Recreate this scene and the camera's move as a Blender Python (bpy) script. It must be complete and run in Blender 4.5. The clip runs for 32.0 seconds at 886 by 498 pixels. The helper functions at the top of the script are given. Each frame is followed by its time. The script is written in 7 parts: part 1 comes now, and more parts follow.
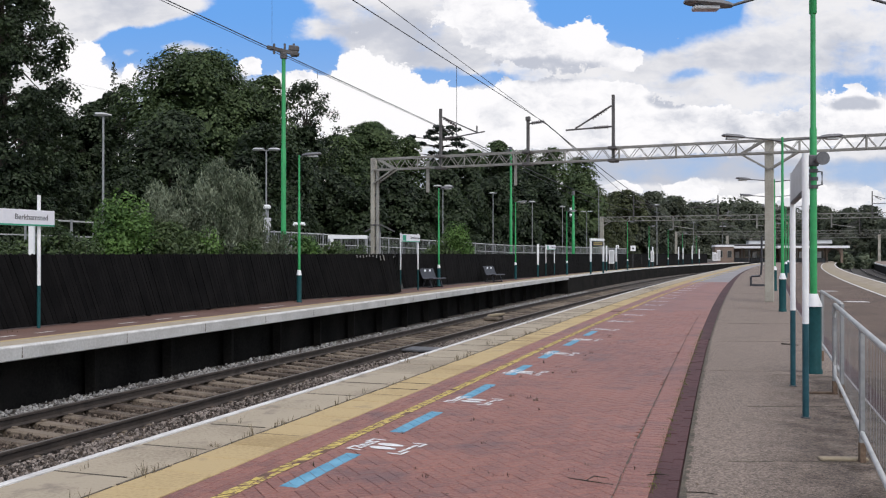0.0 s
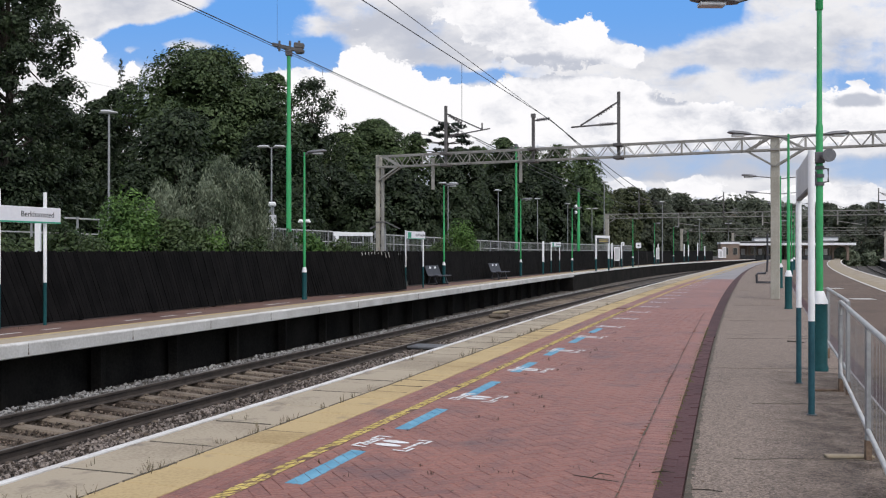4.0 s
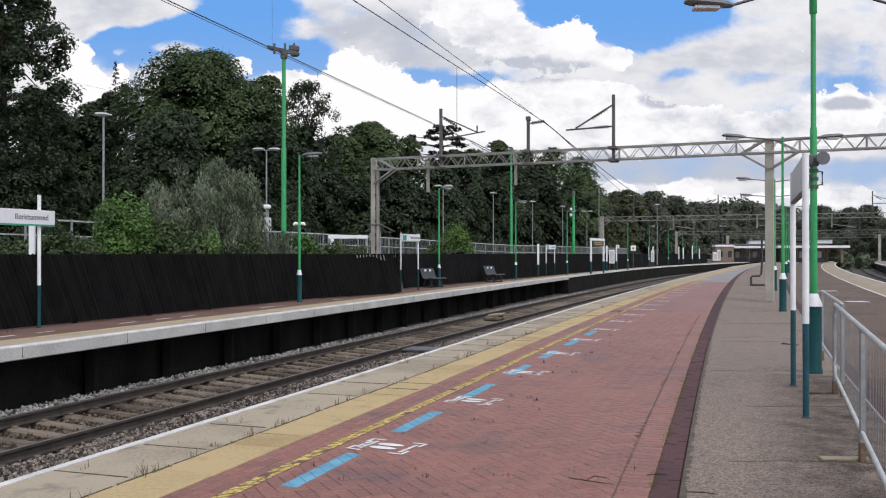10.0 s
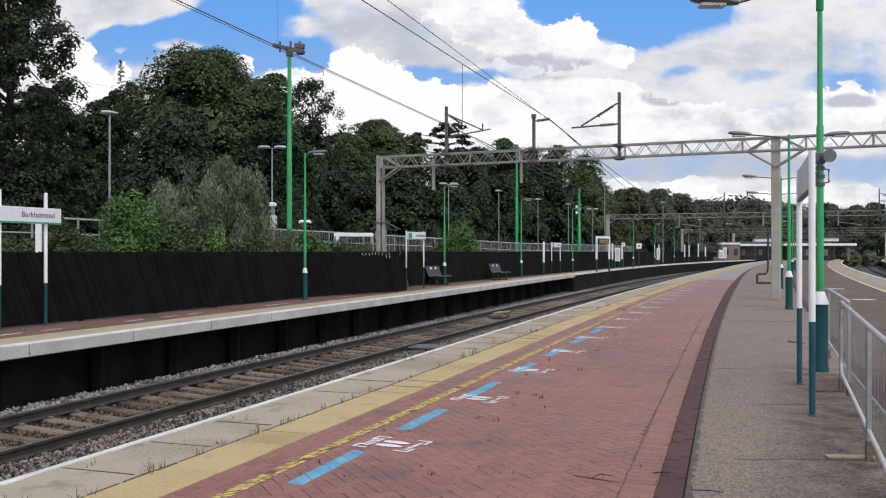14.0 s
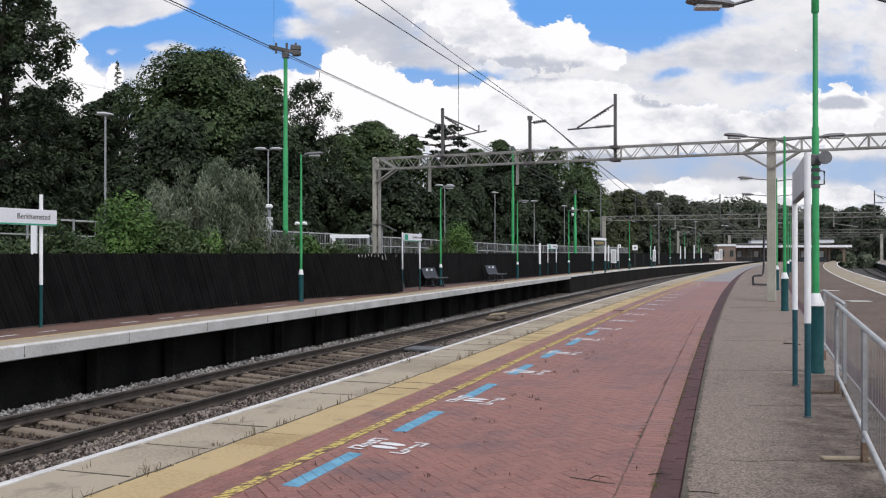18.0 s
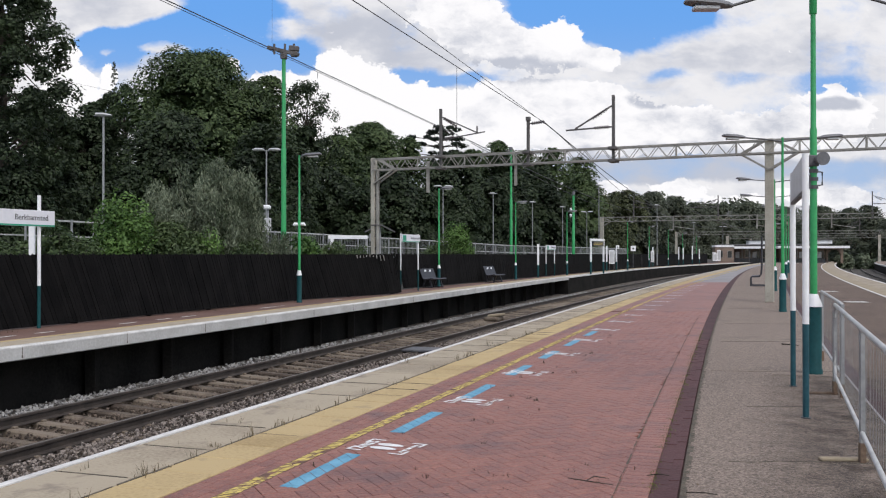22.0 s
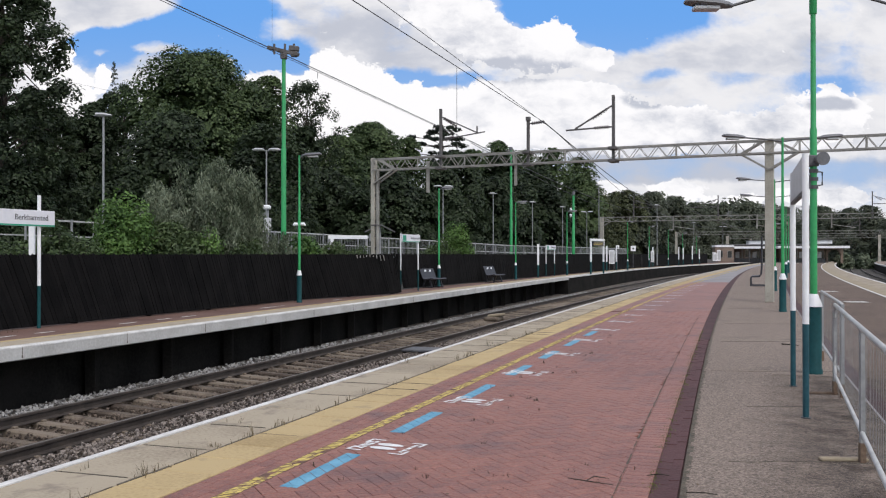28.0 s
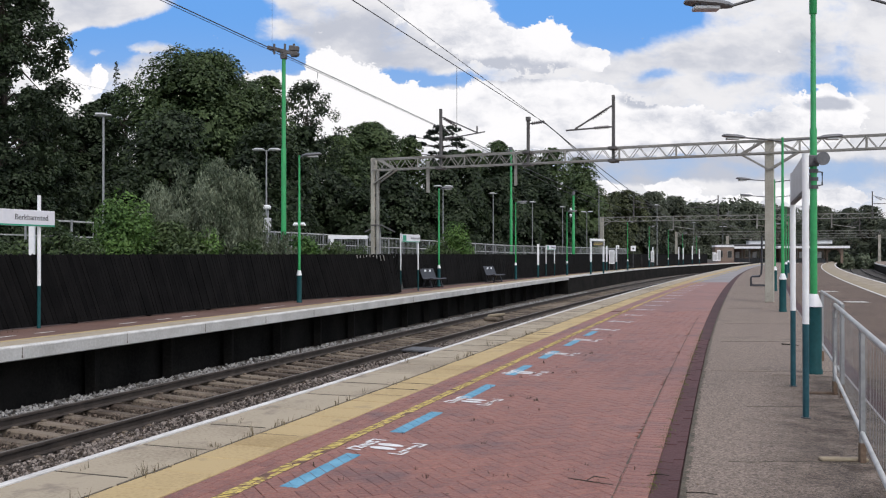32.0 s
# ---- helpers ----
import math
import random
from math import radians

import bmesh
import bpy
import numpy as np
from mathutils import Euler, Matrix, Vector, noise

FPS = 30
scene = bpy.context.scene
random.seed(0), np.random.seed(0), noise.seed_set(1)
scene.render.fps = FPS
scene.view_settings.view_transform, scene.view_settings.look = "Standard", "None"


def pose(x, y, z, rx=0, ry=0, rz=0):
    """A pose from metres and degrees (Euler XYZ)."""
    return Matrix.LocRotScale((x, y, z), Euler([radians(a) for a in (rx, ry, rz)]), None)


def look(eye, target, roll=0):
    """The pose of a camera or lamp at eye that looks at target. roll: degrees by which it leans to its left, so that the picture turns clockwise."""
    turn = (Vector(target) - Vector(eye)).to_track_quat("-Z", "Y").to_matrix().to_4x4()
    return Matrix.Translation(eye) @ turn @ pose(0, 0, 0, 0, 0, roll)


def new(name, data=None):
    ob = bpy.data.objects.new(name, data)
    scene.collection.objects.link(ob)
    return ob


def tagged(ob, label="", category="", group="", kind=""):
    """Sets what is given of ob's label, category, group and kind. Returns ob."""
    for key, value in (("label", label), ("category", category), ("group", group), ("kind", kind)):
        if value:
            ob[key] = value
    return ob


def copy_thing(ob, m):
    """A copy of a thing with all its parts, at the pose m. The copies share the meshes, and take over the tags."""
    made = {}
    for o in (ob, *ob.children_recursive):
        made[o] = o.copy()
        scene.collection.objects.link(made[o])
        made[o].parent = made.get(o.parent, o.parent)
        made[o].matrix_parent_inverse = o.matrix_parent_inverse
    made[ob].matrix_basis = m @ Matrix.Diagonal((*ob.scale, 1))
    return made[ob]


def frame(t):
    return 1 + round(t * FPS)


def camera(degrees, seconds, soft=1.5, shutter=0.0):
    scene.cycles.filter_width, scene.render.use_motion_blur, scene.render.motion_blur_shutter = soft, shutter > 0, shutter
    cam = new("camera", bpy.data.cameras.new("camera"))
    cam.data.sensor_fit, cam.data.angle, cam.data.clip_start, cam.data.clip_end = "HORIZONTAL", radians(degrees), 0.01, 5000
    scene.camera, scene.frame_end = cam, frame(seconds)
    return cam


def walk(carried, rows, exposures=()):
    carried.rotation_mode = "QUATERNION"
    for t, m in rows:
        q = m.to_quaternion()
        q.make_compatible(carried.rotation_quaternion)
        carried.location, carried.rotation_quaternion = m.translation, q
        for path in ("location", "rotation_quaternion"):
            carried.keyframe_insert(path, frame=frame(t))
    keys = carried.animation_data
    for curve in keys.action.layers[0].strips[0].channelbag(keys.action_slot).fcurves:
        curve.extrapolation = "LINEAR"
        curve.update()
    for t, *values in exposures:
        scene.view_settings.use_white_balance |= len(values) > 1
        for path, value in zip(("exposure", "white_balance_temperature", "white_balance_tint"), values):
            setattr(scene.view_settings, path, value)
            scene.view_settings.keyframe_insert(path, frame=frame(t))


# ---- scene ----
cam = camera(52.2, 32.0, soft=1.15)
# seconds, tilt and turn of a camera that stands still and sways a little on its stand
SWAY = [
    (0, 90.3087, -0.0093), (0.5, 90.2951, -0.0548), (1, 90.2722, 0.0047), (1.5, 90.2632, 0.0594),
    (2, 90.2539, 0.1647), (2.5, 90.2539, 0.2152), (3, 90.2310, 0.2242), (3.5, 90.1801, 0.2743),
    (5.5, 90.0437, 0.3517), (6, 90.0802, 0.3337), (6.5, 90.0802, 0.2786), (7, 90.0988, 0.2195),
    (7.5, 90.1576, 0.1644), (8, 90.2124, 0.1139), (8.5, 90.2399, 0.1006), (9, 90.2675, 0.0548),
    (9.5, 90.2675, 0.0548), (10, 90.2994, 0.0047), (10.5, 90.3223, 0.0000), (11, 90.2675, 0.0548),
    (11.5, 90.2675, 0.1228), (12, 90.2675, 0.1096), (12.5, 90.2951, 0.0548), (13, 90.2768, 0.1139),
    (13.5, 90.2628, 0.2152), (14, 90.1622, 0.3517), (14.5, 90.1529, 0.3746), (16.5, 90.1576, 0.2743),
    (17, 90.2124, 0.2149), (17.5, 90.2628, 0.1601), (18, 90.2675, 0.1096), (18.5, 90.2861, 0.0594),
    (19, 90.3223, 0.0548), (19.5, 90.3223, 0.0548), (20, 90.3223, 0.0319), (20.5, 90.3223, 0.0000),
    (21, 90.3223, 0.0000), (26, 90.3223, 0.0000), (32, 90.3223, 0.0000),
]
EYE = (0.0, 0.0, 1.5)
walk(cam, [(t, pose(*EYE, tilt, 0, turn)) for t, tilt, turn in SWAY], exposures=[(0, 0.35), (32, 0.35)])

# ---------------------------------------------------------------- world and sun
SUN_UP, SUN_ROUND = 52.0, 150.0          # elevation, and bearing clockwise from +y, in degrees
world = bpy.data.worlds.new("world")
scene.world = world
world.use_nodes = True
wt = world.node_tree
sky = wt.nodes.new("ShaderNodeTexSky")
sky.sky_type = "NISHITA"
sky.sun_disc = False
sky.sun_elevation, sky.sun_rotation = radians(SUN_UP), radians(SUN_ROUND)
haze = wt.nodes.new("ShaderNodeMix")
haze.data_type = "RGBA"
haze.inputs["Factor"].default_value = 0.5
haze.inputs["B"].default_value = (4.45, 4.4, 4.4, 1)          # the part of the sky that cloud covers
wt.links.new(sky.outputs[0], haze.inputs["A"])
wt.links.new(haze.outputs["Result"], wt.nodes["Background"].inputs[0])
wt.nodes["Background"].inputs[1].default_value = 0.15
sun_data = bpy.data.lights.new("sun", "SUN")
sun_data.energy, sun_data.angle, sun_data.color = 1.3, radians(35), (1.0, 0.95, 0.88)
sun = new("sun", sun_data)
a, e = radians(SUN_ROUND), radians(SUN_UP)
sun.matrix_basis = look((60 * math.sin(a), 60 * math.cos(a), 80), (60 * math.sin(a) - math.sin(a) * math.cos(e), 60 * math.cos(a) - math.cos(a) * math.cos(e), 80 - math.sin(e)))


# ---------------------------------------------------------------- materials
def mat(name, dark, light, rough=0.8, metal=0.0, size=1.0, fine=30.0, bump=0.2, each=0.0, island=0.0, stain=None, spread=0.5, gloss=0.5, grain=0.6, speck=0.0, depth=0.6):
    """A surface: two colours mixed by noise at two scales, relief, and a shift of brightness from piece to piece."""
    m = bpy.data.materials.new(name)
    m.use_nodes = True
    nt, lk = m.node_tree, m.node_tree.links
    b = nt.nodes["Principled BSDF"]
    co = nt.nodes.new("ShaderNodeTexCoord")
    n1, n2 = nt.nodes.new("ShaderNodeTexNoise"), nt.nodes.new("ShaderNodeTexNoise")
    src = co.outputs["Object"]
    if each or island:
        geo = nt.nodes.new("ShaderNodeNewGeometry")
        src = geo.outputs["Position"]
    n1.inputs["Scale"].default_value, n2.inputs["Scale"].default_value = size, fine
    n1.inputs["Detail"].default_value, n2.inputs["Detail"].default_value = 5, 3
    lk.new(src, n1.inputs["Vector"]), lk.new(src, n2.inputs["Vector"])
    add = nt.nodes.new("ShaderNodeMath")
    add.operation = "MULTIPLY_ADD"
    add.inputs[1].default_value = grain
    lk.new(n2.outputs["Fac"], add.inputs[0]), lk.new(n1.outputs["Fac"], add.inputs[2])
    fac = add.outputs[0]
    if each or island:
        rnd = nt.nodes.new("ShaderNodeMath")
        rnd.operation = "MULTIPLY_ADD"
        rnd.inputs[1].default_value = each or island
        if each:
            info = nt.nodes.new("ShaderNodeObjectInfo")
            lk.new(info.outputs["Random"], rnd.inputs[0])
        else:
            lk.new(geo.outputs["Random Per Island"], rnd.inputs[0])
        lk.new(fac, rnd.inputs[2])
        sub = nt.nodes.new("ShaderNodeMath")
        sub.operation = "SUBTRACT"
        sub.inputs[1].default_value = (each or island) / 2
        lk.new(rnd.outputs[0], sub.inputs[0])
        fac = sub.outputs[0]
    ramp = nt.nodes.new("ShaderNodeValToRGB")
    mid = 0.5 + 0.5 * grain
    ramp.color_ramp.elements[0].position, ramp.color_ramp.elements[1].position = mid - spread / 2, min(1.0, mid + spread / 2)
    ramp.color_ramp.elements[0].color, ramp.color_ramp.elements[1].color = (*dark, 1), (*light, 1)
    lk.new(fac, ramp.inputs[0])
    colour = ramp.outputs[0]
    if speck:
        vo = nt.nodes.new("ShaderNodeTexVoronoi")
        vo.inputs["Scale"].default_value = speck
        lk.new(src, vo.inputs["Vector"])
        hs = nt.nodes.new("ShaderNodeSeparateColor")
        lk.new(vo.outputs["Color"], hs.inputs[0])
        gain = nt.nodes.new("ShaderNodeMapRange")
        gain.inputs["To Min"].default_value, gain.inputs["To Max"].default_value = 1.0 - depth, 1.0 + depth
        lk.new(hs.outputs[0], gain.inputs["Value"])
        sc = nt.nodes.new("ShaderNodeVectorMath")
        sc.operation = "SCALE"
        lk.new(colour, sc.inputs[0]), lk.new(gain.outputs[0], sc.inputs["Scale"])
        colour = sc.outputs[0]
    if stain:
        n3 = nt.nodes.new("ShaderNodeTexNoise")
        n3.inputs["Scale"].default_value, n3.inputs["Detail"].default_value = stain[1], 8
        n3.inputs["Roughness"].default_value = 0.65
        lk.new(src, n3.inputs["Vector"])
        r3 = nt.nodes.new("ShaderNodeValToRGB")
        r3.color_ramp.elements[0].position, r3.color_ramp.elements[1].position = stain[2], stain[2] + 0.14
        lk.new(n3.outputs["Fac"], r3.inputs[0])
        mix = nt.nodes.new("ShaderNodeMix")
        mix.data_type = "RGBA"
        lk.new(r3.outputs[0], mix.inputs["Factor"])
        lk.new(colour, mix.inputs["A"])
        mix.inputs["B"].default_value = (*stain[0], 1)
        colour = mix.outputs["Result"]
    lk.new(colour, b.inputs["Base Color"])
    b.inputs["Roughness"].default_value, b.inputs["Metallic"].default_value = rough, metal
    b.inputs["Specular IOR Level"].default_value = gloss
    if bump:
        bp = nt.nodes.new("ShaderNodeBump")
        bp.inputs["Strength"].default_value, bp.inputs["Distance"].default_value = bump, 0.02
        lk.new(n2.outputs["Fac"], bp.inputs["Height"]), lk.new(bp.outputs[0], b.inputs["Normal"])
    return m


def leafy(name, dark, light, size=0.35):
    """Foliage: each leaf clump takes its own green, and some light comes through."""
    m = bpy.data.materials.new(name)
    m.use_nodes = True
    nt, lk = m.node_tree, m.node_tree.links
    b = nt.nodes["Principled BSDF"]
    geo = nt.nodes.new("ShaderNodeNewGeometry")
    n = nt.nodes.new("ShaderNodeTexNoise")
    n.inputs["Scale"].default_value, n.inputs["Detail"].default_value = size, 4
    lk.new(geo.outputs["Position"], n.inputs["Vector"])
    mx = nt.nodes.new("ShaderNodeMath")
    mx.operation = "MULTIPLY_ADD"
    mx.inputs[1].default_value = 0.32
    lk.new(geo.outputs["Random Per Island"], mx.inputs[0]), lk.new(n.outputs["Fac"], mx.inputs[2])
    r = nt.nodes.new("ShaderNodeValToRGB")
    r.color_ramp.elements[0].position, r.color_ramp.elements[1].position = 0.42, 0.9
    r.color_ramp.elements[0].color, r.color_ramp.elements[1].color = (*dark, 1), (*light, 1)
    lk.new(mx.outputs[0], r.inputs[0]), lk.new(r.outputs[0], b.inputs["Base Color"])
    b.inputs["Roughness"].default_value = 0.55
    b.inputs["Specular IOR Level"].default_value = 0.3
    tr = nt.nodes.new("ShaderNodeBsdfTranslucent")
    lk.new(r.outputs[0], tr.inputs[0])
    ms = nt.nodes.new("ShaderNodeMixShader")
    ms.inputs[0].default_value = 0.25
    lk.new(b.outputs[0], ms.inputs[1]), lk.new(tr.outputs[0], ms.inputs[2])
    lk.new(ms.outputs[0], nt.nodes["Material Output"].inputs[0])
    return m




def dirt_film(name, colour, width):
    """A thin film of dirt, thick along its middle and breaking up towards its sides."""
    m = bpy.data.materials.new(name)
    m.use_nodes = True
    nt, lk = m.node_tree, m.node_tree.links
    b = nt.nodes["Principled BSDF"]
    b.inputs["Base Color"].default_value, b.inputs["Roughness"].default_value = (*colour, 1), 0.95
    co, sep = nt.nodes.new("ShaderNodeTexCoord"), nt.nodes.new("ShaderNodeSeparateXYZ")
    lk.new(co.outputs["Object"], sep.inputs[0])
    far = nt.nodes.new("ShaderNodeMath")
    far.operation = "ABSOLUTE"
    lk.new(sep.outputs["X"], far.inputs[0])
    fade = nt.nodes.new("ShaderNodeMapRange")
    for k, v in (("From Min", width), ("From Max", width * 0.1), ("To Min", 0.0), ("To Max", 1.0)):
        fade.inputs[k].default_value = v
    lk.new(far.outputs[0], fade.inputs["Value"])
    n = nt.nodes.new("ShaderNodeTexNoise")
    n.inputs["Scale"].default_value, n.inputs["Detail"].default_value, n.inputs["Roughness"].default_value = 3.0, 9, 0.72
    lk.new(co.outputs["Object"], n.inputs["Vector"])
    cut = nt.nodes.new("ShaderNodeMapRange")
    cut.inputs["From Min"].default_value, cut.inputs["From Max"].default_value, cut.inputs["To Max"].default_value = 0.3, 0.66, 0.34
    lk.new(n.outputs["Fac"], cut.inputs["Value"])
    mul = nt.nodes.new("ShaderNodeMath")
    mul.operation = "MULTIPLY"
    lk.new(fade.outputs[0], mul.inputs[0]), lk.new(cut.outputs[0], mul.inputs[1])
    lk.new(mul.outputs[0], b.inputs["Alpha"])
    return m


M_GROUND = mat("earth", (0.05, 0.06, 0.025), (0.12, 0.11, 0.06), size=0.2, fine=4)
M_BALLAST = mat("ballast", (0.04, 0.032, 0.026), (0.145, 0.12, 0.10), size=2, fine=22, bump=1.0, rough=0.95)
M_BED_DARK = mat("dark_ballast", (0.03, 0.026, 0.022), (0.085, 0.075, 0.066), size=2, fine=22, bump=1.0, rough=0.95)
M_STONE = mat("ballast_stone", (0.05, 0.038, 0.032), (0.31, 0.262, 0.232), size=1.5, fine=40, bump=0.4, island=0.7, rough=0.9)
M_STONE_RUST = mat("ballast_stone_rusty", (0.034, 0.024, 0.018), (0.19, 0.145, 0.115), size=1.5, fine=40, bump=0.4, island=0.7, rough=0.95)
M_STONE_PALE = mat("ballast_stone_pale", (0.12, 0.112, 0.108), (0.38, 0.37, 0.36), size=1.5, fine=40, bump=0.4, island=0.6, rough=0.9)
M_SLEEPER = mat("sleeper_concrete", (0.062, 0.045, 0.034), (0.21, 0.168, 0.128), size=3, fine=45, bump=0.6, each=0.5, rough=0.9, stain=((0.06, 0.04, 0.03), 4.0, 0.56))
# rust brown, darkened to include the shadow along the rail sides
M_RAIL = mat("shaded_rusty_rail", (0.026, 0.02, 0.017), (0.062, 0.048, 0.04), size=4, fine=60, rough=0.8)
M_RAILHEAD = mat("worn_rail_head", (0.10, 0.082, 0.07), (0.19, 0.165, 0.145), size=3, fine=30, rough=0.45, metal=0.3)
M_COPING = mat("cream_slab", (0.235, 0.188, 0.138), (0.40, 0.335, 0.25), size=1.2, fine=35, bump=0.3, each=0.34, rough=0.9, stain=((0.20, 0.165, 0.135), 2.2, 0.56), spread=0.7, grain=0.9)
M_YELLOW = mat("yellow_slab", (0.34, 0.24, 0.115), (0.49, 0.365, 0.19), size=1.0, fine=35, bump=0.3, each=0.22, rough=0.9, stain=((0.30, 0.23, 0.145), 2.4, 0.56), spread=0.7, grain=0.9)
M_BRICK = mat("red_paver", (0.158, 0.067, 0.061), (0.298, 0.126, 0.096), size=0.55, fine=42, bump=0.6, island=0.26, rough=0.5, stain=((0.158, 0.081, 0.078), 1.1, 0.52), spread=0.8, grain=0.9, speck=70, depth=0.16)
M_BRICK_ONE = mat("red_paver_near", (0.158, 0.067, 0.061), (0.298, 0.126, 0.096), size=0.55, fine=42, bump=0.6, each=0.26, rough=0.5, stain=((0.158, 0.081, 0.078), 1.1, 0.52), spread=0.8, grain=0.9, speck=70, depth=0.16)
M_PAVE_FAR = mat("dull_red_paving", (0.115, 0.062, 0.05), (0.21, 0.125, 0.10), size=0.7, fine=12, bump=0.3, rough=0.62, stain=((0.16, 0.12, 0.10), 0.7, 0.6))
M_DIRT = mat("joint_dirt", (0.06, 0.048, 0.035), (0.14, 0.115, 0.085), size=8, fine=60, bump=0.5)
M_PALE = mat("pale_grey_paving", (0.2, 0.185, 0.19), (0.33, 0.31, 0.315), size=0.5, fine=20, bump=0.3, rough=0.7, stain=((0.17, 0.155, 0.15), 0.7, 0.6))
M_JOINT = mat("sandy_joint", (0.085, 0.05, 0.041), (0.15, 0.095, 0.075), size=2, fine=40)
M_DARKBRICK = mat("dark_brick_channel", (0.045, 0.02, 0.023), (0.098, 0.043, 0.045), size=1.2, fine=35, bump=0.4, island=0.4, rough=0.9, stain=((0.05, 0.038, 0.035), 3.0, 0.6))
M_ASPHALT = mat("old_asphalt", (0.105, 0.078, 0.063), (0.228, 0.176, 0.145), size=0.45, fine=60, bump=0.5, rough=0.9, stain=((0.105, 0.08, 0.066), 0.9, 0.58), spread=0.8, grain=1.3, speck=75, depth=0.5)
M_ASPHALT_BROWN = mat("brown_asphalt", (0.088, 0.06, 0.047), (0.168, 0.118, 0.092), size=0.5, fine=55, bump=0.6, rough=0.95, stain=((0.085, 0.062, 0.05), 0.8, 0.58), speck=60)
M_WHITE = mat("white_line_paint", (0.50, 0.475, 0.455), (0.76, 0.74, 0.72), size=2.5, fine=30, bump=0.1, rough=0.7, stain=((0.40, 0.36, 0.32), 6.0, 0.64))
M_WHITE_FACE = mat("white_coping_face", (0.40, 0.385, 0.37), (0.60, 0.585, 0.57), size=1.0, fine=25, bump=0.1, rough=0.7, stain=((0.34, 0.32, 0.30), 2.0, 0.66))
M_YPAINT = mat("worn_yellow_paint", (0.48, 0.36, 0.075), (0.74, 0.58, 0.17), size=5, fine=45, bump=0.2, rough=0.7, stain=((0.19, 0.10, 0.07), 18.0, 0.48))
M_CRACK_BED = mat("dark_crack_bed", (0.075, 0.04, 0.03), (0.17, 0.095, 0.07), size=9, fine=60, bump=0.25, rough=0.9, stain=((0.24, 0.12, 0.09), 11.0, 0.5))
M_BLUE = mat("pale_blue_paint", (0.075, 0.25, 0.39), (0.17, 0.41, 0.565), size=6, fine=45, bump=0.1, rough=0.7, stain=((0.15, 0.13, 0.15), 16.0, 0.63))
M_STAMP = mat("white_floor_paint", (0.6, 0.58, 0.58), (0.88, 0.87, 0.88), size=5, fine=40, bump=0.1, rough=0.7)
# near black: the shade under the opposite platform is put into this colour
M_VOID_SHADE = mat("void_shade_wall", (0.010, 0.0095, 0.009), (0.026, 0.024, 0.022), size=1, fine=20, rough=0.98, gloss=0.05)
M_FENCE = mat("tarred_fence", (0.0042, 0.0042, 0.0046), (0.0105, 0.0098, 0.0102), size=2, fine=25, bump=0.4, each=0.35, rough=0.9, gloss=0.1)
# paler than the palings: light through their gaps, given as a board colour
M_GAP_LIGHT = mat("gap_light_board", (0.022, 0.021, 0.021), (0.06, 0.056, 0.054), size=1.5, fine=25, bump=0.3, rough=0.9, gloss=0.1)
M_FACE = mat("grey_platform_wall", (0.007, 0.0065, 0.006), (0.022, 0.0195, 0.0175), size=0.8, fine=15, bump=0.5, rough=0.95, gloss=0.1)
M_TAN = mat("tan_slab", (0.25, 0.20, 0.135), (0.37, 0.305, 0.215), size=1.0, fine=25, bump=0.25, rough=0.9, stain=((0.2, 0.16, 0.115), 1.4, 0.58))
M_GREEN = mat("bright_green_paint", (0.02, 0.25, 0.075), (0.035, 0.36, 0.115), size=1.5, fine=20, bump=0.05, rough=0.45)
M_TEAL = mat("dark_teal_paint", (0.006, 0.048, 0.054), (0.012, 0.075, 0.082), size=1.5, fine=20, bump=0.05, rough=0.5, gloss=0.2)
M_TEAL_WORN = mat("worn_teal_paint", (0.012, 0.058, 0.075), (0.028, 0.10, 0.128), size=2.5, fine=25, bump=0.05, rough=0.55, gloss=0.3)
M_PAINT = mat("white_paint", (0.8, 0.8, 0.82), (0.9, 0.9, 0.92), size=1.5, fine=20, bump=0.05, rough=0.5)
M_DARKGREY = mat("dark_grey_metal", (0.06, 0.06, 0.065), (0.13, 0.13, 0.14), size=3, fine=30, bump=0.1, rough=0.55)
# grey taken down to carry the backlit look of the lamp undersides
M_LAMPHEAD = mat("backlit_grey_housing", (0.10, 0.10, 0.11), (0.18, 0.18, 0.195), size=3, fine=30, bump=0.05, rough=0.5)
M_LENS = mat("lamp_glass", (0.35, 0.35, 0.36), (0.55, 0.55, 0.56), size=3, fine=30, bump=0, rough=0.2)
M_STEEL = mat("weathered_steel", (0.19, 0.18, 0.165), (0.34, 0.33, 0.31), size=1.5, fine=25, bump=0.2, rough=0.7)
M_STEEL_DARK = mat("dark_weathered_steel", (0.06, 0.055, 0.055), (0.14, 0.13, 0.13), size=2, fine=25, bump=0.2, rough=0.7)
M_POST = mat("concrete_post", (0.30, 0.28, 0.235), (0.47, 0.445, 0.39), size=1.2, fine=25, bump=0.3, rough=0.85, stain=((0.33, 0.27, 0.17), 1.5, 0.62))
M_GALV = mat("galvanised_steel", (0.22, 0.225, 0.235), (0.36, 0.365, 0.375), size=4, fine=30, bump=0.1, rough=0.5, metal=0.35)
M_GALV_WORN = mat("worn_galvanised_rail", (0.34, 0.34, 0.34), (0.52, 0.52, 0.52), size=4, fine=30, bump=0.1, rough=0.5)
M_RUST = mat("rusty_base", (0.085, 0.05, 0.032), (0.2, 0.14, 0.10), size=6, fine=40, bump=0.4, rough=0.9)
M_WIRE = mat("dark_wire", (0.03, 0.032, 0.04), (0.06, 0.06, 0.07), bump=0, rough=0.6)
M_INSUL = mat("brown_insulator", (0.06, 0.05, 0.05), (0.12, 0.1, 0.1), bump=0, rough=0.3)
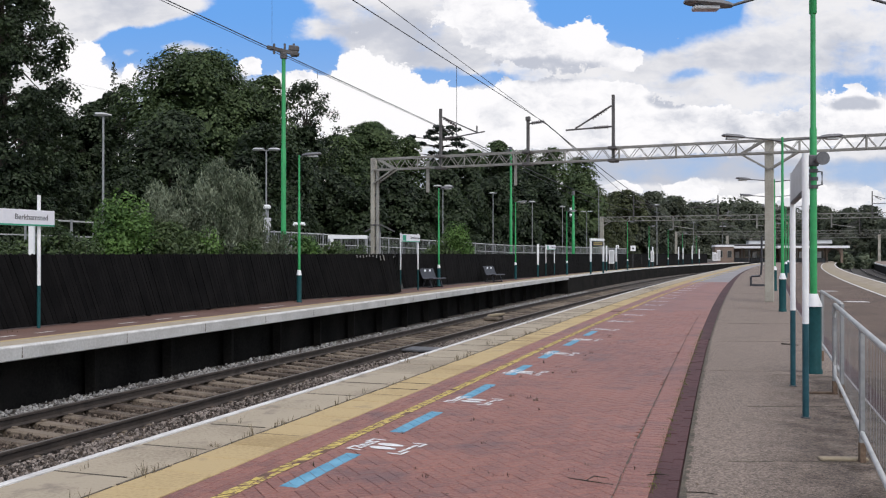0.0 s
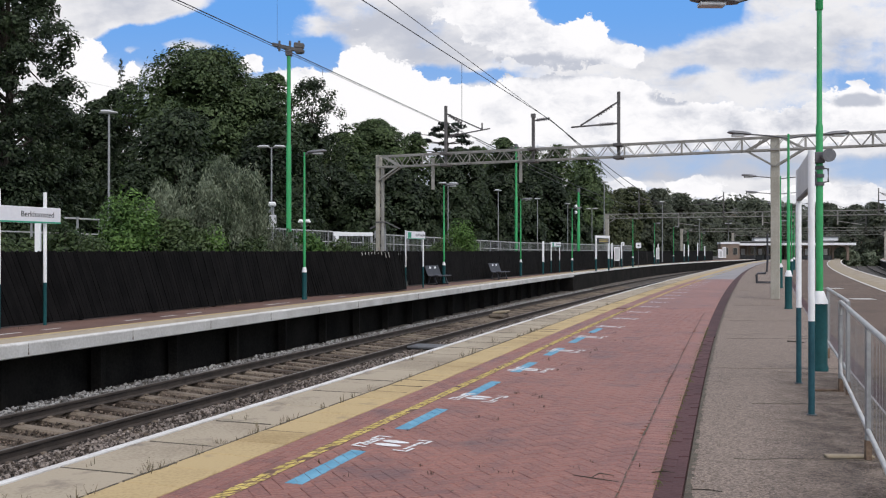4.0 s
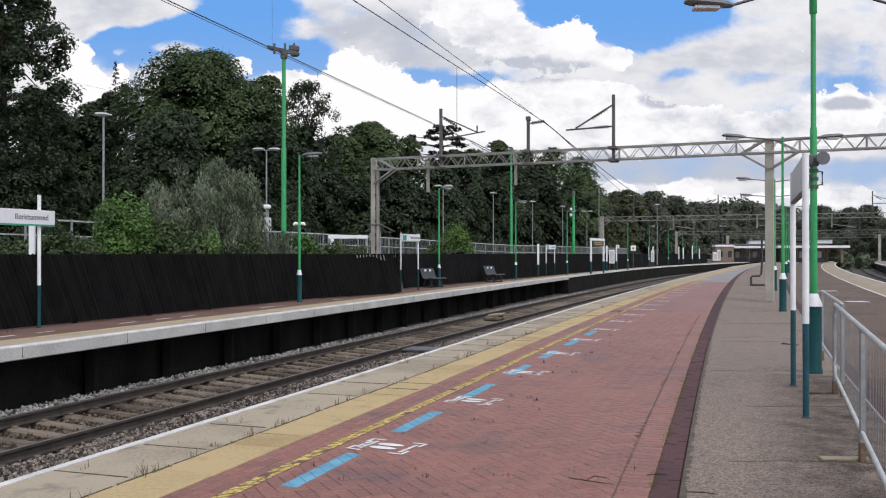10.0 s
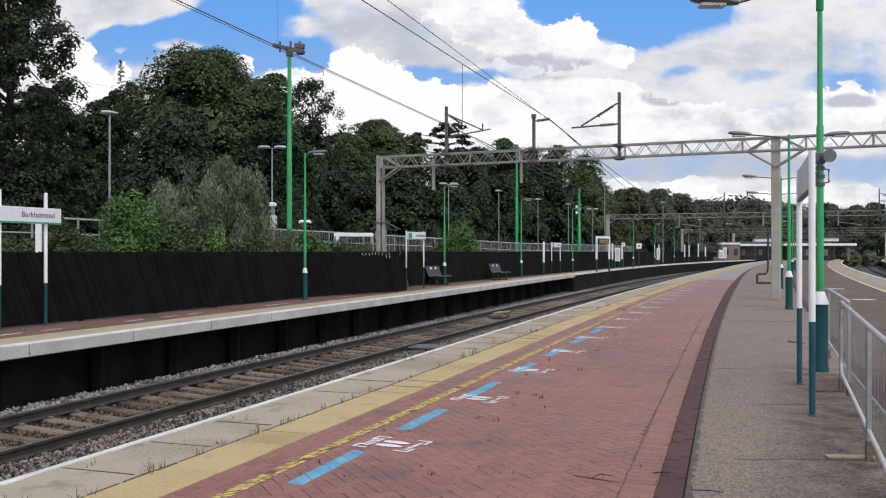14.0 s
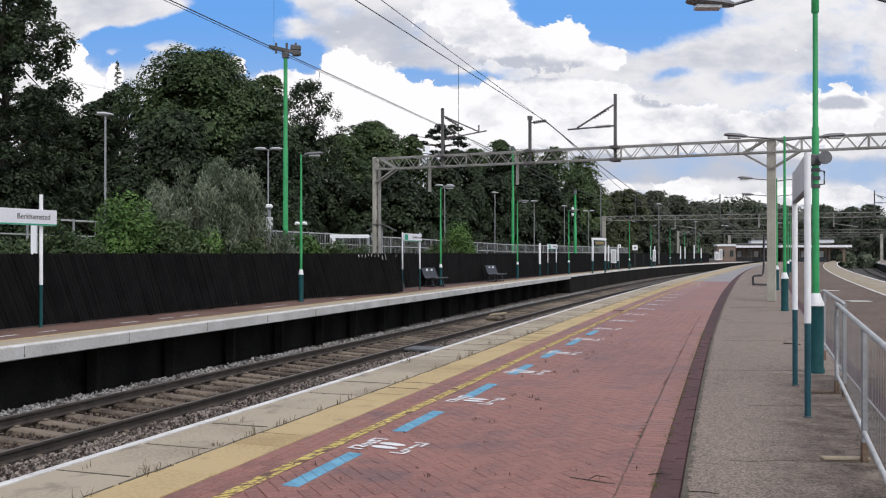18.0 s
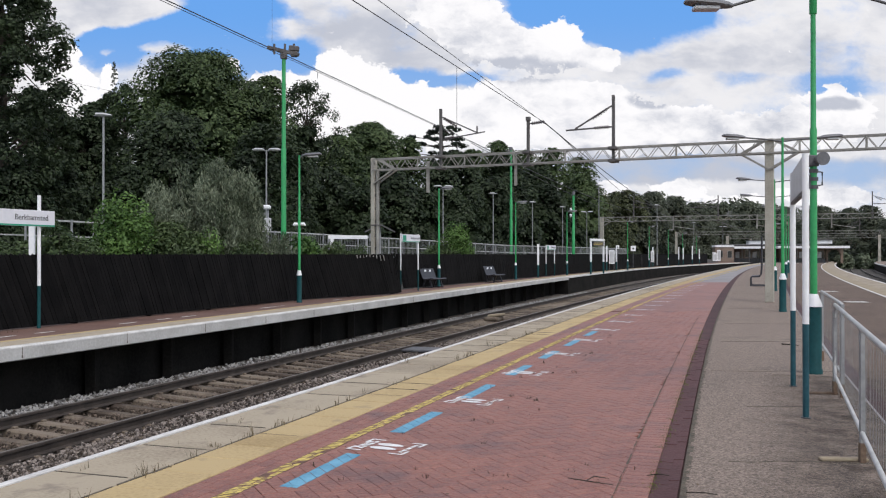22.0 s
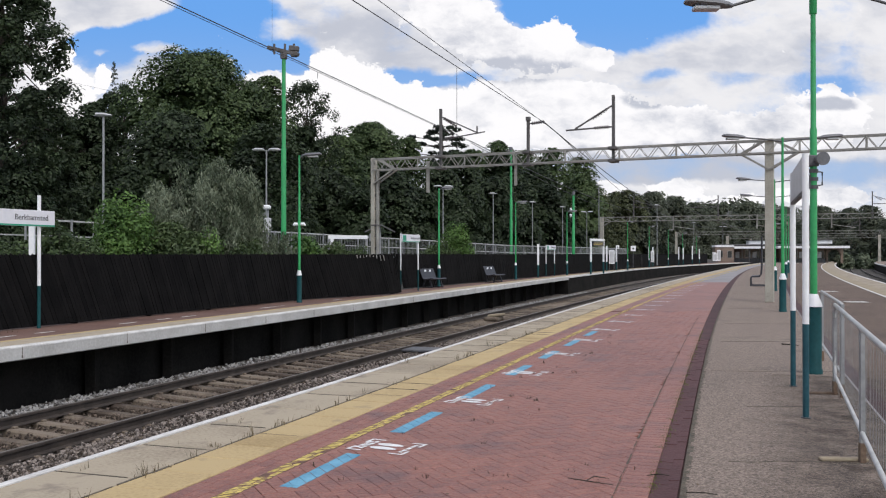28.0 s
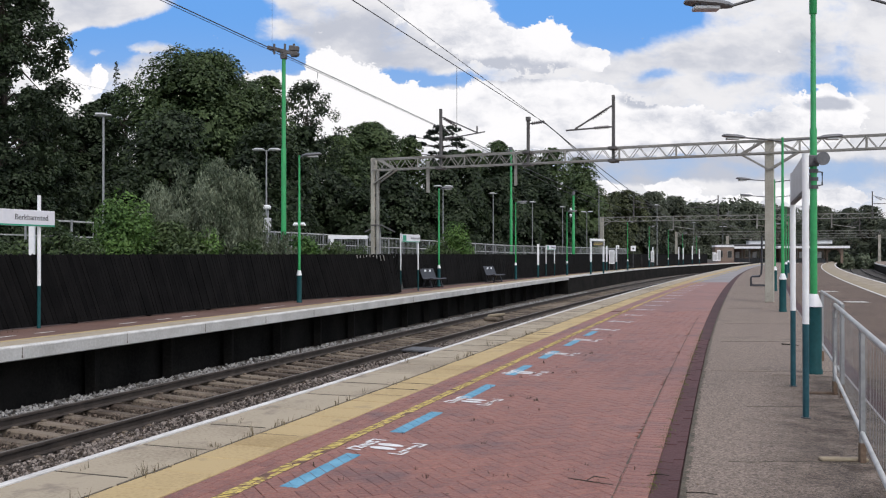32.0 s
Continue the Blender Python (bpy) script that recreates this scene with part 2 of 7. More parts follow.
M_SIGN = mat("sign_white", (0.68, 0.67, 0.73), (0.78, 0.77, 0.82), size=1, fine=15, bump=0, rough=0.4)
M_SIGNBACK = mat("sign_grey_back", (0.48, 0.48, 0.5), (0.62, 0.62, 0.64), size=1, fine=15, bump=0, rough=0.5)
M_SIGNGREEN = mat("sign_green", (0.015, 0.26, 0.16), (0.025, 0.33, 0.2), bump=0, rough=0.4)
M_TEXT = mat("sign_lettering", (0.03, 0.03, 0.035), (0.05, 0.05, 0.055), bump=0, rough=0.5)
M_BENCH = mat("dark_bench_metal", (0.019, 0.019, 0.025), (0.046, 0.046, 0.058), size=3, fine=30, bump=0.1, rough=0.45)
M_BARK = mat("bark", (0.02, 0.016, 0.012), (0.055, 0.043, 0.034), size=1.5, fine=12, bump=0.8, rough=0.95)
M_LEAF = leafy("broad_leaf", (0.025, 0.045, 0.018), (0.112, 0.158, 0.062))
# dark green, deepened further to carry the shadow under the crowns
M_LEAF_SHADED = leafy("shaded_dark_leaf", (0.012, 0.021, 0.0105), (0.054, 0.079, 0.036))
# dark end lifted: distance haze is put into the leaf colour
M_LEAF_HAZED = leafy("hazed_leaf", (0.056, 0.066, 0.048), (0.125, 0.142, 0.094))
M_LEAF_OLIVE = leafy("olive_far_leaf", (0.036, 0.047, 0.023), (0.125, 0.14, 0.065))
M_LEAF_BRIGHT = leafy("bright_shrub_leaf", (0.032, 0.075, 0.02), (0.15, 0.26, 0.065), 0.8)
M_LEAF_GREY = leafy("grey_green_leaf", (0.034, 0.054, 0.026), (0.26, 0.295, 0.205), 0.8)
M_LEAF_CONIFER = leafy("conifer_leaf", (0.008, 0.014, 0.009), (0.024, 0.036, 0.022))
M_WEED = leafy("dry_weed", (0.10, 0.082, 0.045), (0.21, 0.165, 0.10), 3)
M_WEED_DARK = leafy("withered_weed", (0.03, 0.021, 0.013), (0.085, 0.06, 0.036), 3)
M_MOSS = leafy("moss", (0.08, 0.10, 0.02), (0.2, 0.22, 0.06), 3)
M_HOUSE = mat("brown_brick", (0.09, 0.064, 0.05), (0.24, 0.18, 0.145), size=0.9, fine=7, bump=0.3, rough=0.9, spread=0.7, grain=1.0)
M_ROOF = mat("slate_roof", (0.07, 0.07, 0.075), (0.14, 0.135, 0.135), size=0.6, fine=9, bump=0.3, rough=0.8)
M_GLASS = mat("dark_window_glass", (0.015, 0.018, 0.02), (0.035, 0.04, 0.045), bump=0, rough=0.08)
M_CARPARK = mat("car_park_surface", (0.06, 0.058, 0.055), (0.12, 0.115, 0.11), size=0.4, fine=20)
M_GRASS = mat("rough_grass", (0.03, 0.045, 0.014), (0.08, 0.105, 0.035), size=0.6, fine=9, bump=0.8)


# ---------------------------------------------------------------- building blocks
def mesh_of(bm, name):
    me = bpy.data.meshes.new(name)
    bm.normal_update()
    for ed in bm.edges:
        if len(ed.link_faces) == 2 and ed.calc_face_angle(0) > 0.8:
            ed.smooth = False
    bm.to_mesh(me)
    bm.free()
    return me


def part(name, bm, material, parent=None, label="", m=None):
    """One mesh object; under a thing or a part if one is given."""
    ob = new(name, mesh_of(bm, name) if isinstance(bm, bmesh.types.BMesh) else bm)
    if material and not ob.data.materials:
        ob.data.materials.append(material)
    if parent:
        ob.parent = parent
    if m is not None:
        ob.matrix_basis = m
    if label:
        ob["label"] = label
    return ob


def thing(name, m, label, category="", group="", kind=""):
    """An empty at the base of a thing made of parts."""
    ob = new(name)
    ob.empty_display_size = 0.1
    ob.matrix_basis = m
    return tagged(ob, label, category, group, kind)


def add_box(bm, x0, x1, y0, y1, z0, z1, bevel=0.0, m=None):
    vs = [bm.verts.new(p) for p in ((x0, y0, z0), (x1, y0, z0), (x1, y1, z0), (x0, y1, z0), (x0, y0, z1), (x1, y0, z1), (x1, y1, z1), (x0, y1, z1))]
    fs = [bm.faces.new([vs[i] for i in q]) for q in ((3, 2, 1, 0), (4, 5, 6, 7), (0, 1, 5, 4), (1, 2, 6, 5), (2, 3, 7, 6), (3, 0, 4, 7))]
    if bevel:
        es = list({e for f in fs for e in f.edges})
        r = bmesh.ops.bevel(bm, geom=es, offset=bevel, segments=1, affect="EDGES")
        vs = list({v for f in r["faces"] for v in f.verts} | {v for v in vs if v.is_valid})
    if m is not None:
        bmesh.ops.transform(bm, matrix=m, verts=[v for v in vs if v.is_valid])
    return bm


def box(x0, x1, y0, y1, z0, z1, bevel=0.0, m=None):
    return add_box(bmesh.new(), x0, x1, y0, y1, z0, z1, bevel, m)


def add_tube(bm, points, radii, n=10, caps=True):
    """A round tube through points, with a radius for each."""
    pts = [Vector(p) for p in points]
    if not isinstance(radii, (list, tuple)):
        radii = [radii] * len(pts)
    rings = []
    for i, p in enumerate(pts):
        d = (pts[min(i + 1, len(pts) - 1)] - pts[max(i - 1, 0)]).normalized()
        u = d.cross(Vector((0, 0, 1)) if abs(d.z) < 0.95 else Vector((1, 0, 0))).normalized()
        v = d.cross(u)
        rings.append([bm.verts.new(p + (u * math.cos(k * math.tau / n) + v * math.sin(k * math.tau / n)) * radii[i]) for k in range(n)])
    for r0, r1 in zip(rings, rings[1:]):
        for k in range(n):
            f = bm.faces.new((r0[k], r0[(k + 1) % n], r1[(k + 1) % n], r1[k]))
            f.smooth = n > 6
    if caps:
        bm.faces.new(rings[0][::-1]), bm.faces.new(rings[-1])
    return bm


def tube(points, radii, n=10):
    return add_tube(bmesh.new(), points, radii, n)


def add_bar(bm, p, q, w, d=None):
    """A square bar from p to q."""
    p, q = Vector(p), Vector(q)
    d = d or w
    t = (q - p).normalized()
    u = t.cross(Vector((0, 0, 1)) if abs(t.z) < 0.95 else Vector((0, 1, 0))).normalized()
    v = t.cross(u)
    c = [(u * sx * w / 2 + v * sy * d / 2) for sx, sy in ((-1, -1), (1, -1), (1, 1), (-1, 1))]
    a = [bm.verts.new(p + k) for k in c]
    b = [bm.verts.new(q + k) for k in c]
    bm.faces.new(a[::-1]), bm.faces.new(b)
    for k in range(4):
        bm.faces.new((a[k], a[(k + 1) % 4], b[(k + 1) % 4], b[k]))
    return bm


def bar(p, q, w, d=None):
    return add_bar(bmesh.new(), p, q, w, d)


def sweep(profile, path, closed=True):
    """A profile of (across, up) pairs carried along path(s) -> (point, right) for the given list of stations."""
    bm = bmesh.new()
    rings = [[bm.verts.new((p[0] + r[0] * u, p[1] + r[1] * u, p[2] + w)) for u, w in profile] for p, r in path]
    k = len(profile)
    for r0, r1 in zip(rings, rings[1:]):
        for i in range(k if closed else k - 1):
            bm.faces.new((r0[i], r1[i], r1[(i + 1) % k], r0[(i + 1) % k]))
    if closed:
        bm.faces.new(rings[0]), bm.faces.new(rings[-1][::-1])
    bmesh.ops.recalc_face_normals(bm, faces=bm.faces)
    return bm


# ---------------------------------------------------------------- the plan: long gentle curves, x as a function of y
def curve(c3, c2, c1, c0, end):
    def x(y):
        def p(t):
            return ((c3 * t + c2) * t + c1) * t + c0
        t = y / 100
        if t > end:
            return p(end) + (t - end) * (p(end) - p(end - 0.02)) / 0.02 + 4.0 * (t - end) ** 2
        if t < 0:
            return p(0) + t * c1
        return p(t)
    return x


EDGE_BEND = curve(-4.168, 10.105, 32.613, -4.875, 1.04)
X_FAR = curve(7.229, -7.689, 35.623, -12.007, 1.3)         # front edge of the opposite platform
X_FENCE = curve(1.704, -1.766, 38.517, -15.782, 0.86)      # foot of the dark fence
X_RIGHT = curve(0, 3.843, 33.51, 4.47, 1.4)                # white line along the other side of the island
X_DRAIN0 = curve(-1.244, 5.634, 30.121, -0.438, 0.48)
X_DRAIN1 = curve(-7.571, 10.474, 29.392, -0.204, 0.48)
X_RAIL_N = curve(-3.552, 9.681, 31.522, -9.306, 1.2)
X_RAIL_F = curve(8.195, -8.655, 37.266, -11.262, 1.2)


def X_EDGE(y):
    """The front edge of the near platform, which straightens a little with distance."""
    t = min(95.0, max(0.0, y - 9.0))
    return EDGE_BEND(y) - 0.0235 * t * t / (t + 4.0)


def X_TRACK(y):
    return (X_RAIL_N(y) + X_RAIL_F(y)) / 2


def along(fx, y, off=0.0, z=0.0):
    """A station on a curve: the point moved off metres to the right of it, and the direction to the right."""
    d = (fx(y + 0.5) - fx(y - 0.5))
    r = Vector((1, -d, 0)).normalized()
    return Vector((fx(y) + r.x * off, y + r.y * off, z)), r


def stations(y0, y1, n):
    return [y0 + (y1 - y0) * i / n for i in range(n + 1)]


def heading(fx, y):
    return math.degrees(math.atan(-(fx(y + 0.5) - fx(y - 0.5))))


def ribbon(name, f0, f1, z0, z1, ys, material, label="", parent=None):
    """A slab between two curves, from z0 up to z1."""
    bm = bmesh.new()
    rows = [[bm.verts.new((f0(y), y, z0)), bm.verts.new((f1(y), y, z0)), bm.verts.new((f1(y), y, z1)), bm.verts.new((f0(y), y, z1))] for y in ys]
    for a, b in zip(rows, rows[1:]):
        for i in range(4):
            bm.faces.new((a[i], a[(i + 1) % 4], b[(i + 1) % 4], b[i]))
    bm.faces.new(rows[0][::-1]), bm.faces.new(rows[-1])
    bmesh.ops.recalc_face_normals(bm, faces=bm.faces)
    ob = part(name, bm, material, parent)
    if not parent:
        tagged(ob, label, "", "", "structure")
    return ob


def shifted(fx, d):
    return lambda y: fx(y) + d


LONG = stations(-8, 20, 28) + stations(21, 180, 80)
SLAB = 1.06                                            # shift in x that makes one metre square to the curve

# ground
bm = bmesh.new()
bmesh.ops.create_grid(bm, x_segments=40, y_segments=40, size=3000)
tagged(part("ground", bm, M_GROUND, m=pose(0, 2600, -1.45)), "rough earth and grass round the railway", "ground", kind="structure")

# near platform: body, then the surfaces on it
ribbon("platform_body", shifted(X_EDGE, 0.05), shifted(X_RIGHT, 1.9), -1.4, -0.06, LONG, M_FACE, "dark brick body of the island platform")
ribbon("platform_bedding", shifted(X_EDGE, 0.06), X_DRAIN0, -0.06, -0.019, LONG, M_JOINT, "dark sandy bedding under the paving")
ribbon("asphalt_strip", X_DRAIN1, lambda y: X_DRAIN1(y) + 1.518 + 0.022 * max(0, y), -0.058, 0.0, LONG, M_ASPHALT, "worn grey asphalt strip with faint patches")
ribbon("platform_surface_brown", lambda y: X_DRAIN1(y) + 1.71 + 0.022 * max(0, y), shifted(X_RIGHT, 0), -0.058, -0.004, LONG, M_ASPHALT_BROWN, "brown asphalt of the far side of the island")
def X_GUTTER(y):
    return X_DRAIN1(y) + 1.54 + 0.022 * max(0, y)


ribbon("gutter_kerb", lambda y: X_GUTTER(y) - 0.022, X_GUTTER, -0.058, 0.004, LONG, M_PALE, "pale stone kerb of the second channel")
ribbon("gutter", X_GUTTER, lambda y: X_GUTTER(y) + 0.17, -0.058, 0.002, LONG, M_DARKBRICK, "dark maroon brick channel beyond the guard rail")
ribbon("edge_line_right", X_RIGHT, shifted(X_RIGHT, 0.10), -0.058, 0.004, LONG, M_WHITE, "white painted line along the platform")
ribbon("yellow_band_right", shifted(X_RIGHT, 0.10), shifted(X_RIGHT, 0.75), -0.058, 0.0, LONG, M_TAN, "faded yellow slabs along the platform")
ribbon("coping_right", shifted(X_RIGHT, 0.75), shifted(X_RIGHT, 1.75), -0.058, 0.0, LONG, M_COPING, "cream coping slabs of the platform")
ribbon("coping_edge_right", shifted(X_RIGHT, 1.75), shifted(X_RIGHT, 1.9), -0.058, 0.002, LONG, M_WHITE, "white painted platform edge")

# track bed
BED = stations(-8, 200, 104)
ribbon("track_bed", shifted(X_FAR, -0.9), shifted(X_EDGE, 0.05), -1.44, -1.20, BED, M_BALLAST, "grey brown ballast bed between the platforms")
ribbon("track_bed_right", shifted(X_RIGHT, 1.95), shifted(X_RIGHT, 26), -1.44, -1.18, BED, M_BED_DARK, "dark ballast bed of the other lines")

FAR_EDGE = stations(96, 190, 47)
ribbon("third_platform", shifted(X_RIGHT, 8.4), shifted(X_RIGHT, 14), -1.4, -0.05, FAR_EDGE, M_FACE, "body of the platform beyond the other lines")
ribbon("third_platform_top", shifted(X_RIGHT, 8.6), shifted(X_RIGHT, 14), -0.05, 0.0, FAR_EDGE, M_ASPHALT, "grey surface of the platform beyond the other lines")
ribbon("third_platform_edge", shifted(X_RIGHT, 8.35), shifted(X_RIGHT, 8.6), -0.16, 0.004, FAR_EDGE, M_WHITE, "white edge of the platform beyond the other lines")

# opposite platform
FAR_NEAR, FAR_REST = stations(-8, 61, 69), stations(61, 200, 70)
ribbon("opposite_platform_body", lambda y: X_FENCE(y) - 0.6, shifted(X_FAR, -0.95), -1.4, -0.06, FAR_NEAR, M_VOID_SHADE, "wall under the platform, coloured near black for the shade there")
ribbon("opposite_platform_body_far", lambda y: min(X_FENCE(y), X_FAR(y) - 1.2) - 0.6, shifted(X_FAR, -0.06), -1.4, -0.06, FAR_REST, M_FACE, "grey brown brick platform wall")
ribbon("opposite_paving", lambda y: min(X_FENCE(y), X_FAR(y) - 1.2) - 0.5, shifted(X_FAR, -1.0), -0.058, 0.0, FAR_NEAR + FAR_REST[1:], M_PAVE_FAR, "red brick paving of the opposite platform")
ribbon("opposite_yellow_line", shifted(X_FAR, -1.0), shifted(X_FAR, -0.85), -0.058, 0.003, FAR_NEAR + FAR_REST[1:], M_YELLOW, "faded yellow line along the opposite platform")
ribbon("opposite_coping", shifted(X_FAR, -0.85), shifted(X_FAR, -0.16), -0.058, 0.0, FAR_NEAR + FAR_REST[1:], M_COPING, "cream coping of the opposite platform")
bm = sweep([(-0.16, -0.058), (-0.16, 0.004), (-0.02, 0.004), (0.0, -0.016), (0.0, -0.22), (-0.02, -0.236), (-0.16, -0.236)], [along(X_FAR, y) for y in FAR_NEAR])
tagged(part("opposite_coping_edge", bm, M_WHITE_FACE), "white painted overhanging platform edge beam", "", kind="structure")
bm = sweep([(-0.11, 0.0), (-0.11, 0.007), (-0.012, 0.007), (0.003, -0.014), (0.003, -0.034), (-0.02, -0.034)], [along(X_FAR, y) for y in FAR_NEAR])
tagged(part("opposite_edge_line", bm, M_WHITE), "whiter strip along the top of the platform edge", "", kind="structure")
bm = sweep([(-0.16, -0.058), (-0.16, 0.004), (-0.02, 0.004), (0.0, -0.016), (0.0, -0.12), (-0.16, -0.12)], [along(X_FAR, y) for y in FAR_REST])
tagged(part("opposite_coping_edge_far", bm, M_WHITE), "white painted platform edge", "", kind="structure")

# bank and car park behind the fence
ribbon("car_park", lambda y: X_FENCE(y) - 120, lambda y: min(X_FENCE(y), X_FAR(y) - 1.2) - 0.6, -1.4, 0.35, stations(-8, 200, 42), M_CARPARK, "grey car park surface behind the fence")

# ---------------------------------------------------------------- sky with drifting clouds
CLOUD_DRIFT = 45.0


def cloud_material():
    """Blue sky, a soft veil, and crisp heaped clouds with bright rims and grey bases."""
    m = bpy.data.materials.new("broken_cloud")
    m.use_nodes = True
    nt, lk = m.node_tree, m.node_tree.links
    nt.nodes.remove(nt.nodes["Principled BSDF"])
    uv = nt.nodes.new("ShaderNodeUVMap")
    uv.uv_map = "sky"

    def put(sock, v):
        if isinstance(v, (int, float, tuple)):
            sock.default_value = v
        else:
            lk.new(v, sock)

    def fn(op, a, b=0.0):
        n = nt.nodes.new("ShaderNodeMath")
        n.operation = op
        put(n.inputs[0], a), put(n.inputs[1], b)
        return n.outputs[0]

    def vec(op, a, b):
        n = nt.nodes.new("ShaderNodeVectorMath")
        n.operation = op
        put(n.inputs[0], a), put(n.inputs[1], b)
        return n.outputs["Value"] if op == "LENGTH" else n.outputs[0]

    def noise_node(at, scale, detail, rough, squash=1.0):
        n = nt.nodes.new("ShaderNodeTexNoise")
        n.inputs["Scale"].default_value, n.inputs["Detail"].default_value, n.inputs["Roughness"].default_value = scale, detail, rough
        lk.new(vec("MULTIPLY", at, (1, squash, 1)), n.inputs["Vector"])
        return n

    def ease(v, lo, hi, a=0.0, b=1.0):
        r = nt.nodes.new("ShaderNodeMapRange")
        r.interpolation_type = "SMOOTHSTEP"
        for k, x in (("From Min", lo), ("From Max", hi), ("To Min", a), ("To Max", b)):
            r.inputs[k].default_value = x
        lk.new(v, r.inputs["Value"])
        return r.outputs[0]

    def blend(f, a, b):
        n = nt.nodes.new("ShaderNodeMix")
        n.data_type = "RGBA"
        put(n.inputs["Factor"], f), put(n.inputs["A"], a), put(n.inputs["B"], b)
        return n.outputs["Result"]

    def warped(scale, amount):
        n = noise_node(uv.outputs[0], scale, 6, 0.6)
        return vec("ADD", uv.outputs[0], vec("MULTIPLY", vec("SUBTRACT", n.outputs["Color"], (0.5, 0.5, 0.5)), (amount, amount * 0.7, 0)))

    def total(at, rows, core=0.55):
        t = 0.0
        for x, y, rx, ry, w in rows:
            d = vec("LENGTH", vec("MULTIPLY", vec("SUBTRACT", at, (x, y, 0)), (1 / rx, 1 / ry, 0)), (0, 0, 0))
            t = fn("ADD", t, fn("MULTIPLY", ease(d, core, 1.85 - core, 1.0, 0.0), w))
        return t

    wide, tight = warped(7.0, 0.07), warped(18.0, 0.045)
    sep = nt.nodes.new("ShaderNodeSeparateXYZ")
    lk.new(uv.outputs[0], sep.inputs[0])
    blue = blend(ease(sep.outputs["Y"], 0.0, 0.33), BLUE_HIGH, BLUE_LOW)
    n1 = noise_node(wide, 5.0, 9, 0.62, 1.6).outputs["Fac"]
    cover = fn("ADD", fn("MULTIPLY", fn("SUBTRACT", n1, 0.5), 2.1), 0.78)
    veil = ease(fn("SUBTRACT", cover, fn("SUBTRACT", total(wide, GAPS, 0.35), total(tight, WISPS))), 0.16, 0.80)
    n2 = noise_node(wide, 7.0, 8, 0.58, 2.0).outputs["Fac"]
    veil_tone = blend(ease(fn("ADD", n2, total(wide, GREYS)), 0.40, 0.80), CLOUD_WHITE, CLOUD_GREY)
    n3 = noise_node(tight, 20.0, 9, 0.66, 1.2).outputs["Fac"]
    n5 = noise_node(tight, 62.0, 5, 0.6, 1.1).outputs["Fac"]
    ragged = fn("ADD", fn("MULTIPLY", fn("SUBTRACT", n3, 0.5), 2.3), fn("MULTIPLY", fn("SUBTRACT", n5, 0.5), 0.7))
    heap_d = fn("ADD", total(tight, HEAPS + HEAPS_LOW, 0.45), ragged)
    heap = ease(heap_d, 0.40, 0.56)
    n4 = noise_node(tight, 11.0, 8, 0.62, 1.7).outputs["Fac"]
    relief = fn("ADD", fn("MULTIPLY", n4, 0.75), fn("MULTIPLY", n3, 0.25))
    heap_tone = blend(ease(fn("ADD", relief, total(wide, SHADES)), 0.45, 0.80), CLOUD_BRIGHT, CLOUD_GREY)
    colour = blend(heap, blend(veil, blue, veil_tone), heap_tone)
    em = nt.nodes.new("ShaderNodeEmission")
    lk.new(colour, em.inputs[0])
    lk.new(em.outputs[0], nt.nodes["Material Output"].inputs[0])
    return m


BLUE_HIGH, BLUE_LOW = (0.118, 0.305, 0.675, 1), (0.31, 0.42, 0.61, 1)
CLOUD_BRIGHT, CLOUD_WHITE, CLOUD_GREY = (0.785, 0.775, 0.79, 1), (0.68, 0.675, 0.695, 1), (0.43, 0.45, 0.515, 1)
# across, down, half width, half height, strength: gaps in the veil, wisps inside them, grey parts, heaped clouds, their shaded parts
GAPS = [(0.22, 0.085, 0.065, 0.04, 0.8), (0.31, 0.055, 0.10, 0.035, 0.8), (0.40, 0.04, 0.10, 0.055, 0.8), (0.48, 0.09, 0.11, 0.05, 0.75), (0.50, 0.025, 0.07, 0.04, 0.7),
        (0.57, 0.10, 0.05, 0.03, 0.6), (0.775, 0.14, 0.055, 0.02, 0.75), (0.86, 0.145, 0.055, 0.012, 0.5),
        (1.00, 0.01, 0.07, 0.035, 0.8), (1.09, 0.025, 0.10, 0.05, 0.85), (1.145, 0.06, 0.06, 0.034, 0.8), (1.21, 0.025, 0.09, 0.045, 0.8), (1.27, 0.005, 0.045, 0.03, 0.7),
        (1.22, 0.132, 0.04, 0.014, 0.36), (1.345, 0.134, 0.05, 0.014, 0.3), (1.52, 0.149, 0.09, 0.018, 0.4), (1.20, 0.295, 0.17, 0.028, 0.42), (1.48, 0.30, 0.13, 0.022, 0.45)]
WISPS = [(0.335, 0.081, 0.07, 0.012, 0.6), (0.235, 0.092, 0.018, 0.008, 0.3), (0.452, 0.021, 0.015, 0.014, 0.5), (0.407, 0.042, 0.008, 0.006, 0.35), (0.54, 0.053, 0.045, 0.024, 0.5),
         (1.12, 0.037, 0.024, 0.009, 0.35), (1.045, 0.025, 0.012, 0.01, 0.3), (0.23, 0.015, 0.14, 0.034, 0.9), (0.15, 0.045, 0.06, 0.025, 0.7)]
GREYS = [(0.69, 0.065, 0.09, 0.05, 0.2), (0.62, 0.03, 0.06, 0.04, 0.12), (1.38, 0.07, 0.16, 0.05, 0.05), (1.2, 0.295, 0.2, 0.03, 0.52), (1.48, 0.30, 0.13, 0.025, 0.3), (0.22, 0.02, 0.12, 0.03, 0.10), (0.8, 0.10, 0.09, 0.03, 0.14), (0.9, 0.2, 0.2, 0.05, -0.1)]
